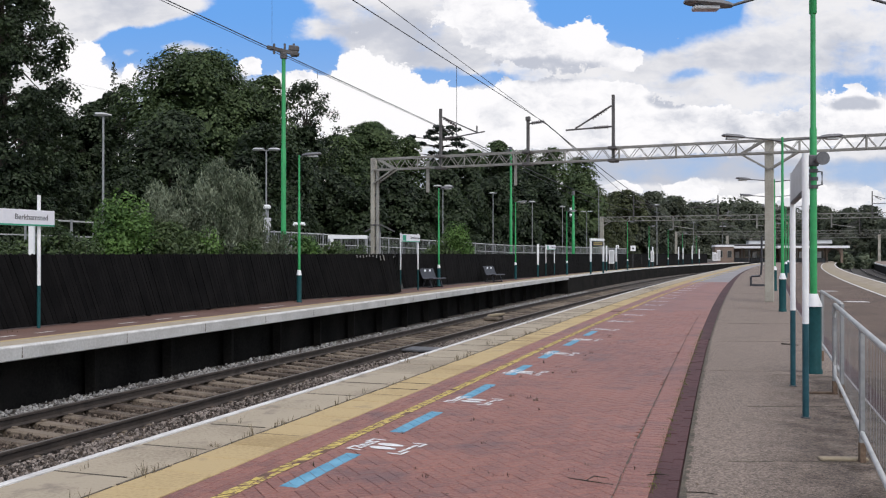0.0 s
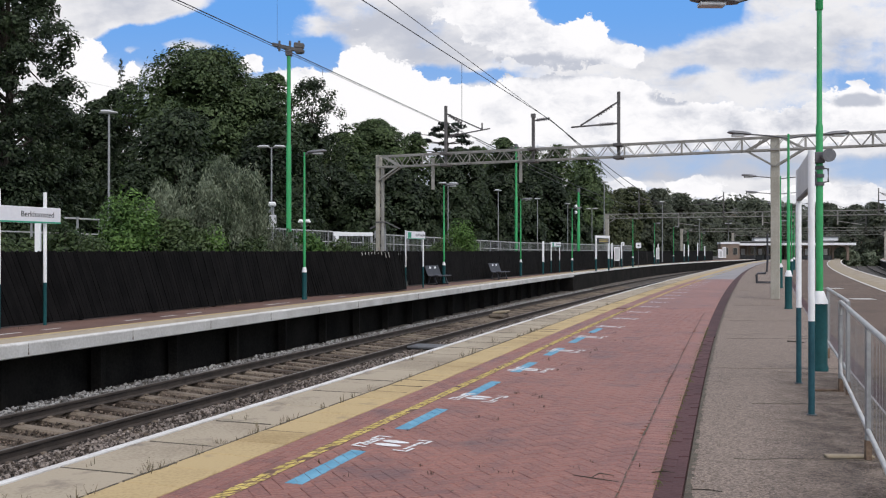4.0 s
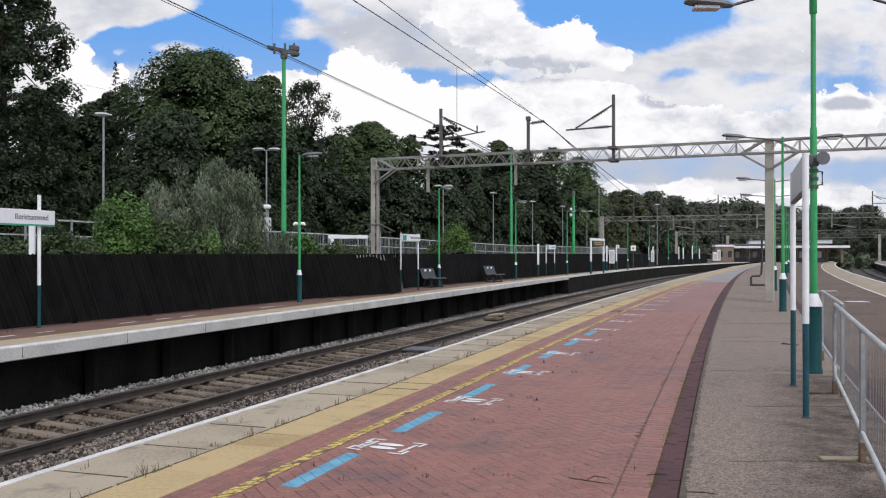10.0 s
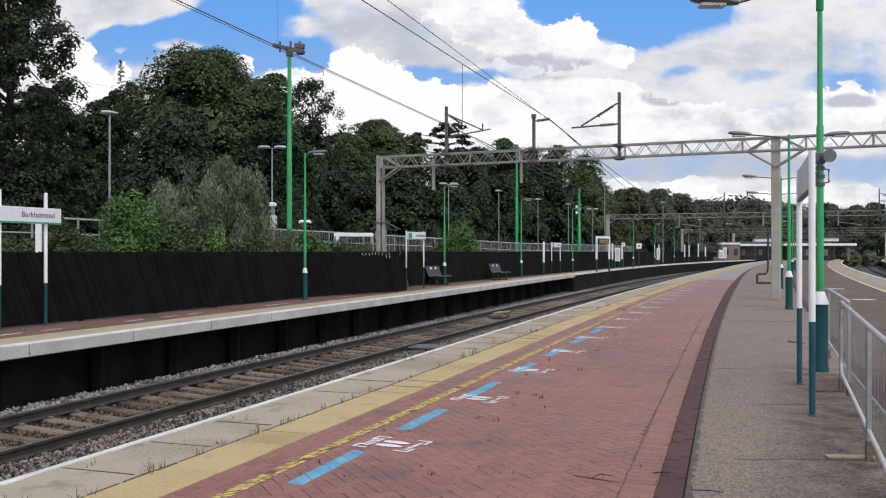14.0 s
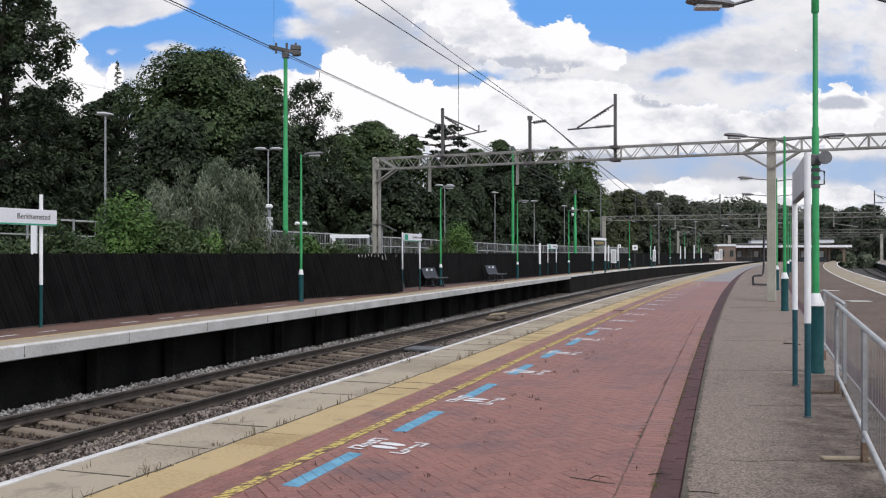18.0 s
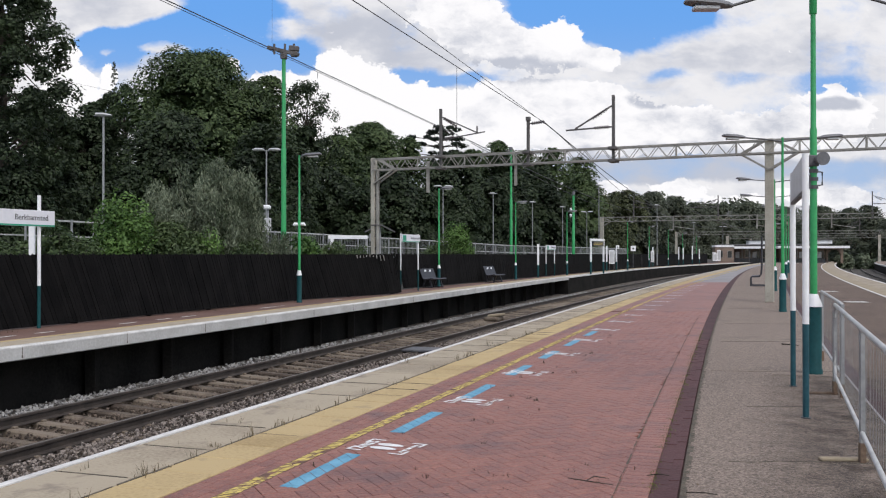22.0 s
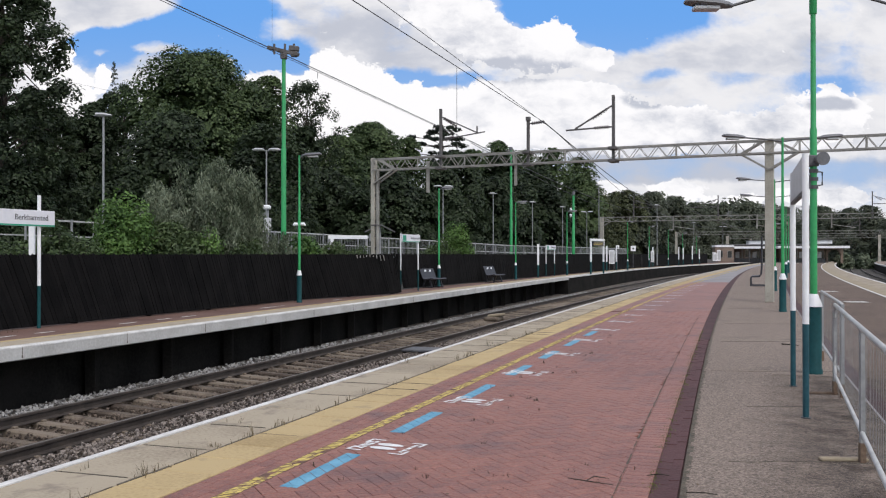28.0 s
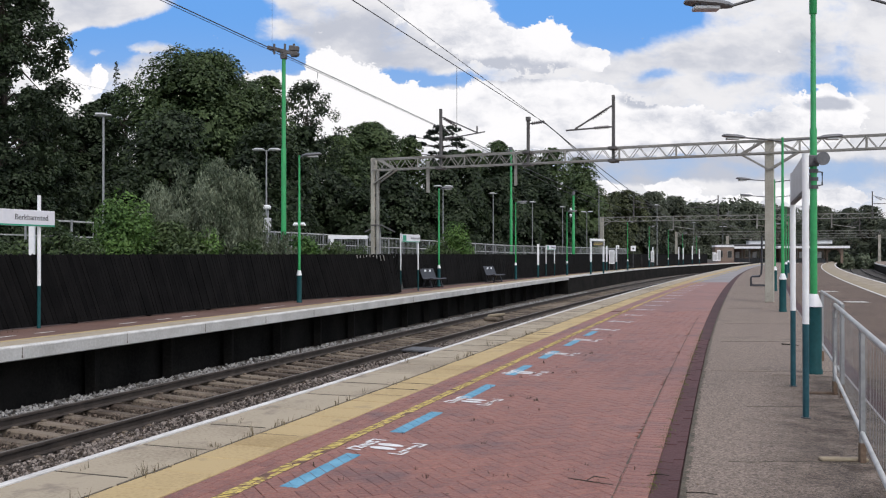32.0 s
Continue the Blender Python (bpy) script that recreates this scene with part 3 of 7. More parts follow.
HEAPS = [(0.145, 0.125, 0.05, 0.065, 0.9), (0.17, 0.17, 0.055, 0.05, 0.9), (0.228, 0.14, 0.016, 0.024, 0.9), (0.447, 0.116, 0.03, 0.018, 0.9), (0.535, 0.16, 0.085, 0.036, 0.9),
         (0.633, 0.128, 0.045, 0.046, 0.95), (0.66, 0.155, 0.075, 0.05, 0.9), (0.73, 0.19, 0.10, 0.055, 0.9), (0.62, 0.20, 0.15, 0.06, 0.9), (0.84, 0.215, 0.2, 0.055, 0.9),
         (0.84, 0.02, 0.09, 0.05, 0.85), (0.905, 0.065, 0.07, 0.05, 0.85), (0.99, 0.09, 0.085, 0.044, 0.85), (1.04, 0.066, 0.042, 0.038, 0.85), (1.10, 0.105, 0.05, 0.024, 0.8),
         (0.94, 0.157, 0.10, 0.018, 0.8), (1.06, 0.165, 0.09, 0.022, 0.8)]
HEAPS_LOW = [(1.05, 0.22, 0.25, 0.055, 0.9), (1.30, 0.235, 0.26, 0.043, 0.9), (1.50, 0.20, 0.085, 0.045, 0.9), (1.105, 0.337, 0.032, 0.016, 0.9), (1.225, 0.338, 0.06, 0.02, 0.85), (1.47, 0.345, 0.11, 0.018, 0.85), (1.32, 0.352, 0.05, 0.012, 0.8)]
SHADES = [(0.96, 0.128, 0.13, 0.024, 0.34), (0.87, 0.05, 0.06, 0.03, 0.10), (1.185, 0.177, 0.042, 0.015, 0.34), (1.52, 0.186, 0.048, 0.013, 0.34), (0.633, 0.128, 0.07, 0.05, -0.3), (0.70, 0.18, 0.14, 0.06, -0.3), (0.15, 0.13, 0.08, 0.07, -0.3),
          (1.04, 0.06, 0.05, 0.03, -0.12), (1.3, 0.215, 0.2, 0.02, 0.10), (1.2, 0.27, 0.3, 0.015, 0.15)]
verts, uvs, faces = [], [], []
NU, NV = 24, 16
for j in range(NV + 1):
    v = -0.03 + 0.40 * j / NV
    d = 1 / (1 / 4000 + 0.0026 * max(0.0, v))
    for i in range(NU + 1):
        u = -0.62 + 1.24 * i / NU
        verts.append((u * d, d, 1.5 + v * d))
        uvs.append((0.784 + 1.6 * u, 0.45 - 1.6 * v))
for j in range(NV):
    for i in range(NU):
        k = j * (NU + 1) + i
        faces.append((k, k + 1, k + NU + 2, k + NU + 1))
me = bpy.data.meshes.new("cloud_layer")
me.from_pydata(verts, [], faces)
layer = me.uv_layers.new(name="sky")
for lp in me.loops:
    layer.data[lp.index].uv = uvs[lp.vertex_index]
cloud_sheet = tagged(part("backdrop", me, cloud_material()), "bright broken clouds with gaps of blue sky", "sky", kind="structure")

# ---------------------------------------------------------------- tracks
RAIL = [(-0.07, 0.0), (0.07, 0.0), (0.07, 0.012), (0.012, 0.035), (0.012, 0.11), (0.036, 0.12), (0.036, 0.148), (0.028, 0.155), (-0.028, 0.155), (-0.036, 0.148), (-0.036, 0.12), (-0.012, 0.11), (-0.012, 0.035), (-0.07, 0.012)]
HEAD = [(-0.026, 0.1555), (0.026, 0.1555), (0.026, 0.158), (-0.026, 0.158)]


def track(fx, z, ys, cant=0.0, near=True):
    """Two rails on a curve; z is the foot of the inner rail."""
    for side in (-0.7525, 0.7525):
        up = z + (cant if side < 0 else 0)
        rail = part("rail", sweep(RAIL, [along(fx, y, side, up) for y in ys]), M_RAIL)
        tagged(rail, "brown rusty steel rail darkened for side shadow, with a worn head", "rail", "rails", "structure")
        part("rail_head", sweep(HEAD, [along(fx, y, side, up) for y in ys]), M_RAILHEAD, rail)


def sleeper_mesh():
    bm = bmesh.new()
    add_box(bm, -1.25, 1.25, -0.105, 0.105, -0.2, 0.0, 0.03)
    for s in (-1, 1):
        for e in (-0.11, 0.11):
            add_box(bm, s * 0.7525 + e - 0.03, s * 0.7525 + e + 0.03, -0.04, 0.04, -0.001, 0.03, 0.008)
    return mesh_of(bm, "sleeper")


TRACK_YS = stations(-8, 40, 64) + stations(42, 200, 60)
track(X_TRACK, -1.152, TRACK_YS, 0.08)
track(shifted(X_EDGE, -1.62), -1.13, TRACK_YS, 0.06)
for k in (3.5, 6.9):
    track(shifted(X_RIGHT, 1.9 + k - 1.9), -1.15, stations(20, 200, 70), 0.05)
SLEEPER = sleeper_mesh()
SLEEPER.materials.append(M_SLEEPER)
y = -7.0
bed = thing("sleepers", pose(0, 0, 0), "worn concrete sleepers under the rails", "sleeper", kind="structure")
while y < 66:
    for fx, z in ((X_TRACK, -1.155), (shifted(X_EDGE, -1.62), -1.135)):
        if z > -1.15 and y > 30:
            continue
        p, r = along(fx, y, 0, z + 0.04 * (z < -1.15))
        s = part("sleeper", SLEEPER, None, bed, m=Matrix.Translation(p) @ pose(0, 0, 0, 0, 3.0, heading(fx, y)))
    d = fx(y + 0.5) - fx(y - 0.5)
    y += 0.575 / math.sqrt(1 + d * d)


def stones(name, rows, material, label, size, seed):
    """Loose broken stones: small uneven lumps, rows of (curve, from, to, side0, side1, z0, z1, number)."""
    rng = np.random.default_rng(seed)
    base = np.array([(1, 0, 0), (-1, 0, 0), (0, 1, 0), (0, -1, 0), (0, 0, 1), (0, 0, -1)], float)
    tri = np.array([(0, 2, 4), (2, 1, 4), (1, 3, 4), (3, 0, 4), (2, 0, 5), (1, 2, 5), (3, 1, 5), (0, 3, 5)])
    V, F, c = [], [], 0
    for fx, y0, y1, s0, s1, z0, z1, n in rows:
        for k in range(n):
            q = y0 + (y1 - y0) * rng.random() ** 1.4
            s = rng.random()
            p, r = along(fx, q, s0 + (s1 - s0) * s, z0 + (z1 - z0) * s + rng.uniform(-0.03, 0.03))
            rot = np.array(Euler(rng.uniform(0, 6.28, 3)).to_matrix())
            V.append((base * rng.uniform(0.5, 1.2, (6, 3)) * size * rng.uniform(0.6, 1.3)) @ rot + np.array(p))
            F.append(tri + c)
            c += 6
    me = bpy.data.meshes.new(name)
    me.from_pydata(np.concatenate(V).tolist(), [], np.concatenate(F).tolist())
    return tagged(part(name, me, material), label, "ballast", kind="stuff")


stones("ballast_stones", [(X_TRACK, 8, 45, 0.92, 1.1, -1.18, -1.12, 1800), (X_TRACK, 8, 45, 1.02, 1.5, -1.12, -1.13, 5500), (X_TRACK, 8, 45, 1.45, 2.6, -1.13, -1.19, 8000)], M_STONE, "loose brown grey ballast stones beside the rails", 0.030, 3)
stones("ballast_four_foot", [(X_TRACK, 8, 45, -0.66, 0.66, -1.14, -1.17, 9000)], M_STONE_RUST, "rust-stained ballast stones between the rails", 0.030, 6)
stones("ballast_shoulder", [(X_TRACK, 8, 60, -1.65, -0.95, -1.03, -1.09, 8500)], M_STONE_PALE, "fresh pale grey ballast stones by the platform wall", 0.036, 4)

# ---------------------------------------------------------------- trees
SWAYING = []


def leaves(rng, centres, radii, per, size, flat=1.0, droop=0.0, spray=0.0):
    """Small bent leaf clumps on the outside of many lobes, with a few large ones inside."""
    n = len(centres) * per
    c = np.repeat(np.array(centres), per, axis=0)
    r = np.repeat(np.array(radii), per)[:, None]
    d = rng.normal(size=(n, 3))
    d /= np.linalg.norm(d, axis=1)[:, None]
    p = c + d * r * rng.uniform(0.6, 1.12, (n, 1)) * np.array((1, 1, flat))
    p[:, 2] -= droop * rng.random(n) * r[:, 0]
    nrm = d * 0.9 + rng.normal(size=(n, 3)) * 0.45 + np.array((0, 0, 0.5))
    nrm /= np.linalg.norm(nrm, axis=1)[:, None]
    t = np.cross(nrm, rng.normal(size=(n, 3)))
    t /= np.linalg.norm(t, axis=1)[:, None]
    b = np.cross(nrm, t)
    s = size * rng.uniform(0.5, 1.35, (n, 1))
    slim = 0.55
    if spray:
        t = np.array((0, 0, spray)) + rng.normal(size=(n, 3)) * 0.5
        t /= np.linalg.norm(t, axis=1)[:, None]
        b = np.cross(t, rng.normal(size=(n, 3)))
        b /= np.linalg.norm(b, axis=1)[:, None]
        slim = 0.26
    return np.stack([p - t * s, p - b * s * slim + nrm * s * 0.15, p + t * s * rng.uniform(0.7, 1.2, (n, 1)), p + b * s * slim + nrm * s * 0.15], 1).reshape(-1, 3)


def tiers(rng, centres, radii, per, size, half, core=18):
    """Leaf clumps on many sloping pads, each drooping at its rim, with shade between them; large dark ones inside."""
    n = len(centres) * per
    c = np.repeat(np.array(centres), per, axis=0)
    r = np.repeat(np.array(radii), per)[:, None]
    flat = c * np.array((1, 1, 0))
    far = np.linalg.norm(flat, axis=1)[:, None]
    nrm = flat / np.maximum(far, 0.01) * np.clip(far / half, 0, 1) * 0.85 + np.array((0, 0, 1.0)) + np.repeat(rng.normal(size=(len(centres), 3)), per, axis=0) * 0.18
    nrm /= np.linalg.norm(nrm, axis=1)[:, None]
    t1 = np.cross(nrm, np.array((0.31, 0.95, 0.02)))
    t1 /= np.linalg.norm(t1, axis=1)[:, None]
    t2 = np.cross(nrm, t1)
    a, q = rng.uniform(0, math.tau, (n, 1)), np.sqrt(rng.random((n, 1))) * (1.0 + 0.22 * np.abs(rng.normal(size=(n, 1))))
    ray = t1 * np.cos(a) + t2 * np.sin(a)
    p = c + ray * r * q + nrm * r * 0.34 * (1 - q * q) - np.array((0, 0, 1.0)) * r * 0.32 * q ** 3 + rng.normal(size=(n, 3)) * r * 0.09
    ln = nrm * 0.8 + ray * 0.5 * q + rng.normal(size=(n, 3)) * 0.3
    s = size * rng.uniform(0.5, 1.4, (n, 1))
    inner = np.arange(n) % per < core
    d = rng.normal(size=(n, 3))
    p[inner] = c[inner] * np.array((0.84, 0.84, 0.95)) + d[inner] * r[inner] * 0.3 - np.array((0, 0, 0.4)) * r[inner]
    s[inner] = r[inner] * 0.36
    ln /= np.linalg.norm(ln, axis=1)[:, None]
    t = np.cross(ln, rng.normal(size=(n, 3)))
    t /= np.linalg.norm(t, axis=1)[:, None]
    b = np.cross(ln, t)
    return np.stack([p - t * s, p - b * s * 0.55 + ln * s * 0.15, p + t * s * rng.uniform(0.7, 1.2, (n, 1)), p + b * s * 0.55 + ln * s * 0.15], 1).reshape(-1, 3)


def leaf_mesh(name, V):
    me = bpy.data.meshes.new(name)
    n = len(V) // 4
    me.vertices.add(len(V)), me.loops.add(len(V)), me.polygons.add(n)
    me.vertices.foreach_set("co", V.astype(np.float32).ravel())
    me.loops.foreach_set("vertex_index", np.arange(len(V), dtype=np.int32))
    me.polygons.foreach_set("loop_start", np.arange(0, len(V), 4, dtype=np.int32))
    me.update()
    me.validate()
    return me


def crown_lobes(rng, height, width, style):
    """Centres and radii of the lobes of a crown that stands on the ground at the origin."""
    C, R = [], []
    n = {"full": 105, "dome": 170, "lacy": 120, "weeping": 300, "wispy": 95, "airy": 150}[style]
    lo = {"full": 0.1, "dome": 0.12, "lacy": 0.05, "weeping": 0.04, "wispy": 0.3, "airy": 0.1}[style]
    for k in range(n):
        t = (k + rng.random()) / n
        if style == "wispy":
            prof = 0.95 * (1 - t) ** 0.8 + 0.04
        else:
            prof = math.sqrt(max(0.0, 1 - ((t - 0.4) / 0.6) ** 2)) if t > 0.4 else 0.86 + 0.35 * t
        r = width * rng.uniform(0.07, 0.13) * {"full": 1.05, "dome": 1.05, "lacy": 0.62, "weeping": 0.55, "wispy": 0.34, "airy": 0.72}[style]
        a, q = rng.uniform(0, math.tau), rng.random() ** 0.3
        rad = max(0.0, width / 2 * prof * rng.uniform(0.85, 1.08) - r * 0.7) * q
        C.append((rad * math.cos(a), rad * math.sin(a), min((lo + (1 - lo) * t) * height, height - r * 0.75)))
        R.append(r)
    return C, R


def tree(x, y, top, width, kind, style, seed, ground=0.35):
    rng = np.random.default_rng(seed)
    h = top - ground
    what = {"dark": "dark green leafy tree deepened for shade", "broad": "broad dark green tree with dense rounded crown", "cool": "distant grey green tree paled for haze", "olive": "distant olive green tree"}[kind]
    ob = thing("tree", pose(x, y, ground), what + " behind the railway", "tree", "trees beside the railway")
    C, R = crown_lobes(rng, h, width, style)
    bm = bmesh.new()
    tr = (0.018 * h + 0.08) * (0.45 if style in ("wispy", "airy", "lacy") else 1.0)
    add_tube(bm, [(0, 0, -0.3), (0.05 * width * rng.uniform(-1, 1) * 0.3, 0, 0.3 * h), (0.03 * width * rng.uniform(-1, 1), 0.1, 0.62 * h), (0, 0, 0.86 * h)], [tr, tr * 0.75, tr * 0.42, tr * 0.1], 8)
    for k in range(0, len(C), 3):
        c = Vector(C[k])
        z0 = max(0.12 * h, min(0.7 * h, c.z - 0.45 * math.hypot(c.x, c.y)))
        add_tube(bm, [(0, 0, z0), (c.x * 0.45, c.y * 0.45, (z0 + c.z) / 2 + 0.02 * h), c * 0.9], [tr * 0.3, tr * 0.16, tr * 0.04], 5)
    part("trunk", bm, M_BARK, ob)
    size = {"dark": 0.0034, "broad": 0.0032, "cool": 0.0030, "olive": 0.0030}[kind] * y * {"full": 0.76, "dome": 0.70, "lacy": 0.75, "weeping": 0.82, "wispy": 0.5, "airy": 0.52}[style] * (0.72 if y > 88 else 0.88)
    per = {"full": 130, "dome": 340, "lacy": 190, "weeping": 165, "wispy": 12, "airy": 95}[style]
    if y > 125:
        per, size = int(per * 0.66), size * 0.84
    if style in ("full", "dome"):
        V = tiers(rng, C, R, per, size, width / 2)
    else:
        V = leaves(rng, C, R, per, size, 0.8, 0.25 if style == "wispy" else 0.8)
    crown = part("crown", leaf_mesh("crown", V), {"dark": M_LEAF_SHADED, "broad": M_LEAF, "cool": M_LEAF_HAZED, "olive": M_LEAF_OLIVE}[kind], ob)
    if y < 110:
        SWAYING.append((crown, 0.3))
    return ob


TREES = [
    (-22.5, 46.0, 16.4, 8.6, "dark", "weeping"),
    (-21.5, 50.0, 9.6, 3.4, "dark", "lacy"),
    (-30.0, 52.0, 17.4, 8.4, "dark", "weeping"),
    (-19.1, 70.0, 17.7, 14.7, "broad", "dome"),
    (-14.4, 73.0, 16.1, 7.3, "broad", "full"),
    (-21.5, 82.0, 18.2, 14.9, "dark", "full"),
    (-11.7, 78.0, 16.6, 7.6, "dark", "airy"),
    (-28.1, 62.0, 13.1, 8.5, "dark", "full"),
    (-25.4, 64.0, 11.3, 4.8, "dark", "full"),
    (-25.5, 66.0, 12.7, 6.2, "dark", "full"),
    (-30.5, 84.0, 19.4, 3.7, "cool", "wispy"),
    (-26.7, 76.0, 15.8, 4.8, "dark", "airy"),
    (-29.7, 80.0, 15.8, 5.5, "dark", "lacy"),
    (-18.1, 60.0, 11.2, 9.0, "dark", "full"),
    (-11.8, 62.0, 10.6, 7.8, "dark", "full"),
    (-9.8, 85.0, 12.9, 8.0, "broad", "full"),
    (-7.7, 95.0, 15.6, 10.1, "broad", "dome"),
    (-4.0, 100.0, 14.6, 7.5, "broad", "full"),
    (-4.6, 78.0, 9.3, 6.3, "dark", "full"),
    (-8.7, 72.0, 8.2, 5.8, "dark", "full"),
    (-0.5, 92.0, 11.0, 6.3, "dark", "full"),
    (3.5, 110.0, 14.4, 8.2, "broad", "full"),
    (7.4, 122.0, 17.0, 9.6, "broad", "full"),
    (18.8, 124.0, 12.6, 8.0, "broad", "full"),
    (11.7, 128.0, 16.5, 8.8, "broad", "full"),
    (16.7, 140.0, 18.3, 10.5, "broad", "full"),
    (22.6, 150.0, 17.9, 9.4, "broad", "full"),
    (5.4, 100.0, 10.2, 7.5, "dark", "full"),
    (12.3, 112.0, 10.6, 7.7, "dark", "full"),
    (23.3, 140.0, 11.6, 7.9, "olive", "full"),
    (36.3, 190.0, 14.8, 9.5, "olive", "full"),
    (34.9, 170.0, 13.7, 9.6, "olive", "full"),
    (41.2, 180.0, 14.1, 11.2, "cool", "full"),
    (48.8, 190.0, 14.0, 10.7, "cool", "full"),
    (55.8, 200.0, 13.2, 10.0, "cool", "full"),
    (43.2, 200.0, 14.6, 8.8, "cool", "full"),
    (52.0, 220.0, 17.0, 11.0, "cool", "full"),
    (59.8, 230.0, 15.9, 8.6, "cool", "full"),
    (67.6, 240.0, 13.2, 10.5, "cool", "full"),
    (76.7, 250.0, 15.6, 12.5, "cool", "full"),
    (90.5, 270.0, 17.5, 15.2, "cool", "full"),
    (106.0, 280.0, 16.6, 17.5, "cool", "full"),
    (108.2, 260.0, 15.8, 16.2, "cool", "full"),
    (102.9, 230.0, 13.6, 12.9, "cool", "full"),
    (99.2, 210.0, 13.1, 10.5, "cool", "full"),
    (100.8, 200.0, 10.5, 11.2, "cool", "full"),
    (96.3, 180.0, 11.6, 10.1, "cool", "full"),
    (7.0, 106.0, 13.6, 8.4, "dark", "full"),
    (1.4, 96.0, 12.6, 7.6, "dark", "full"),
    (12.0, 116.0, 13.4, 8.0, "dark", "full"),
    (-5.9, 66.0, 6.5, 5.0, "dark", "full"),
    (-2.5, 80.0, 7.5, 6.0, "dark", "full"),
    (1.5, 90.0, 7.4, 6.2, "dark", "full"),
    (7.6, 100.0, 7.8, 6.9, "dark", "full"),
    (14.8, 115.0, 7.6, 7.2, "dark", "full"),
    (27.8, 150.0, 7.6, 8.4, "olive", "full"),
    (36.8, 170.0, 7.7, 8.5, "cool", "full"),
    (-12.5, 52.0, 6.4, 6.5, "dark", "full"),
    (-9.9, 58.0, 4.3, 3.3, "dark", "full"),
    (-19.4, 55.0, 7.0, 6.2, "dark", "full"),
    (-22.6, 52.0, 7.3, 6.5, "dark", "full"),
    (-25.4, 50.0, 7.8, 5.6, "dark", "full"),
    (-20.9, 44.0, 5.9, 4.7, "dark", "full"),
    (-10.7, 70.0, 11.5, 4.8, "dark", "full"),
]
for i, row in enumerate(TREES):
    tree(*row, 100 + i, 0.35 if row[0] < X_FENCE(row[1]) and row[1] < 198 else -1.45)


def cedar(x, y, top):
    """A flat-topped cedar with shelves of foliage."""
    rng = np.random.default_rng(7)
    ob = thing("cedar_tree", pose(x, y, 0.35), "dark flat-topped cedar standing above the other trees", "tree", "trees beside the railway")
    h = top - 0.35
    bm = tube([(0, 0, 0), (0.2, 0, h * 0.6), (0, 0, h * 0.97)], [0.5, 0.35, 0.12], 8)
    C, R = [], []
    for k, (f, w) in enumerate(((0.985, 2.6), (0.94, 4.6), (0.89, 5.2), (0.82, 4.2), (0.74, 3.6))):
        for q in range(7):
            a = q * 0.9 + k * 1.3
            d = w * rng.uniform(0.35, 1.0)
            C.append((d * math.cos(a), d * math.sin(a), f * h + rng.uniform(-0.45, 0.3)))
            R.append(rng.uniform(0.5, 0.95))
            add_tube(bm, [(0, 0, f * h - 0.5), C[-1]], [0.1, 0.03], 4)
    part("trunk", bm, M_BARK, ob)
    part("crown", leaf_mesh("crown", leaves(rng, C, R, 60, 0.28, 0.3)), M_LEAF_CONIFER, ob)


cedar(-0.2, 130, 19.5)


def shrub(x, y, z, height, width, material, label, seed, per=150, leaf=0.06, n=34, spiky=False, depth=None):
    """A leafy bush of many stems."""
    rng = np.random.default_rng(seed)
    ob = thing("shrub", pose(x, y, z, 0, 0, heading(X_FENCE, y)), label, "bush", "bushes behind the fence")
    bm, C, R = bmesh.new(), [], []
    depth = depth or width
    for k in range(n):
        a, q = rng.uniform(0, math.tau), rng.random() ** 0.5
        px, py = q * width / 2 * math.cos(a), q * depth / 2 * math.sin(a)
        top = height * (1 - 0.45 * q * q) * rng.uniform(0.7, 1.0)
        for f in ((0.35, 0.6, 0.8, 0.95) if spiky else (0.3, 0.65, 0.9)):
            C.append((px * (0.7 + 0.3 * f) + rng.uniform(-0.1, 0.1), py * (0.7 + 0.3 * f), top * f))
            R.append((0.11 + 0.1 * (1 - f)) * height * 0.45 if spiky else 0.14 * height * rng.uniform(0.7, 1.2))
        add_tube(bm, [(px * 0.4, py * 0.4, 0), (px * 0.8, py * 0.8, top * 0.5), (px, py, top * 0.96)], [0.03, 0.018, 0.005], 5)
    tagged(part("stem_cluster", bm, M_BARK, ob), kind="stuff")
    foliage = part("foliage", leaf_mesh("foliage", leaves(rng, C, R, per, leaf, 1.6 if spiky else 0.9, 0.0 if spiky else 0.2, 1.1 if spiky else 0.0)), material, ob)
    SWAYING.append((foliage, 0.6))
    return ob


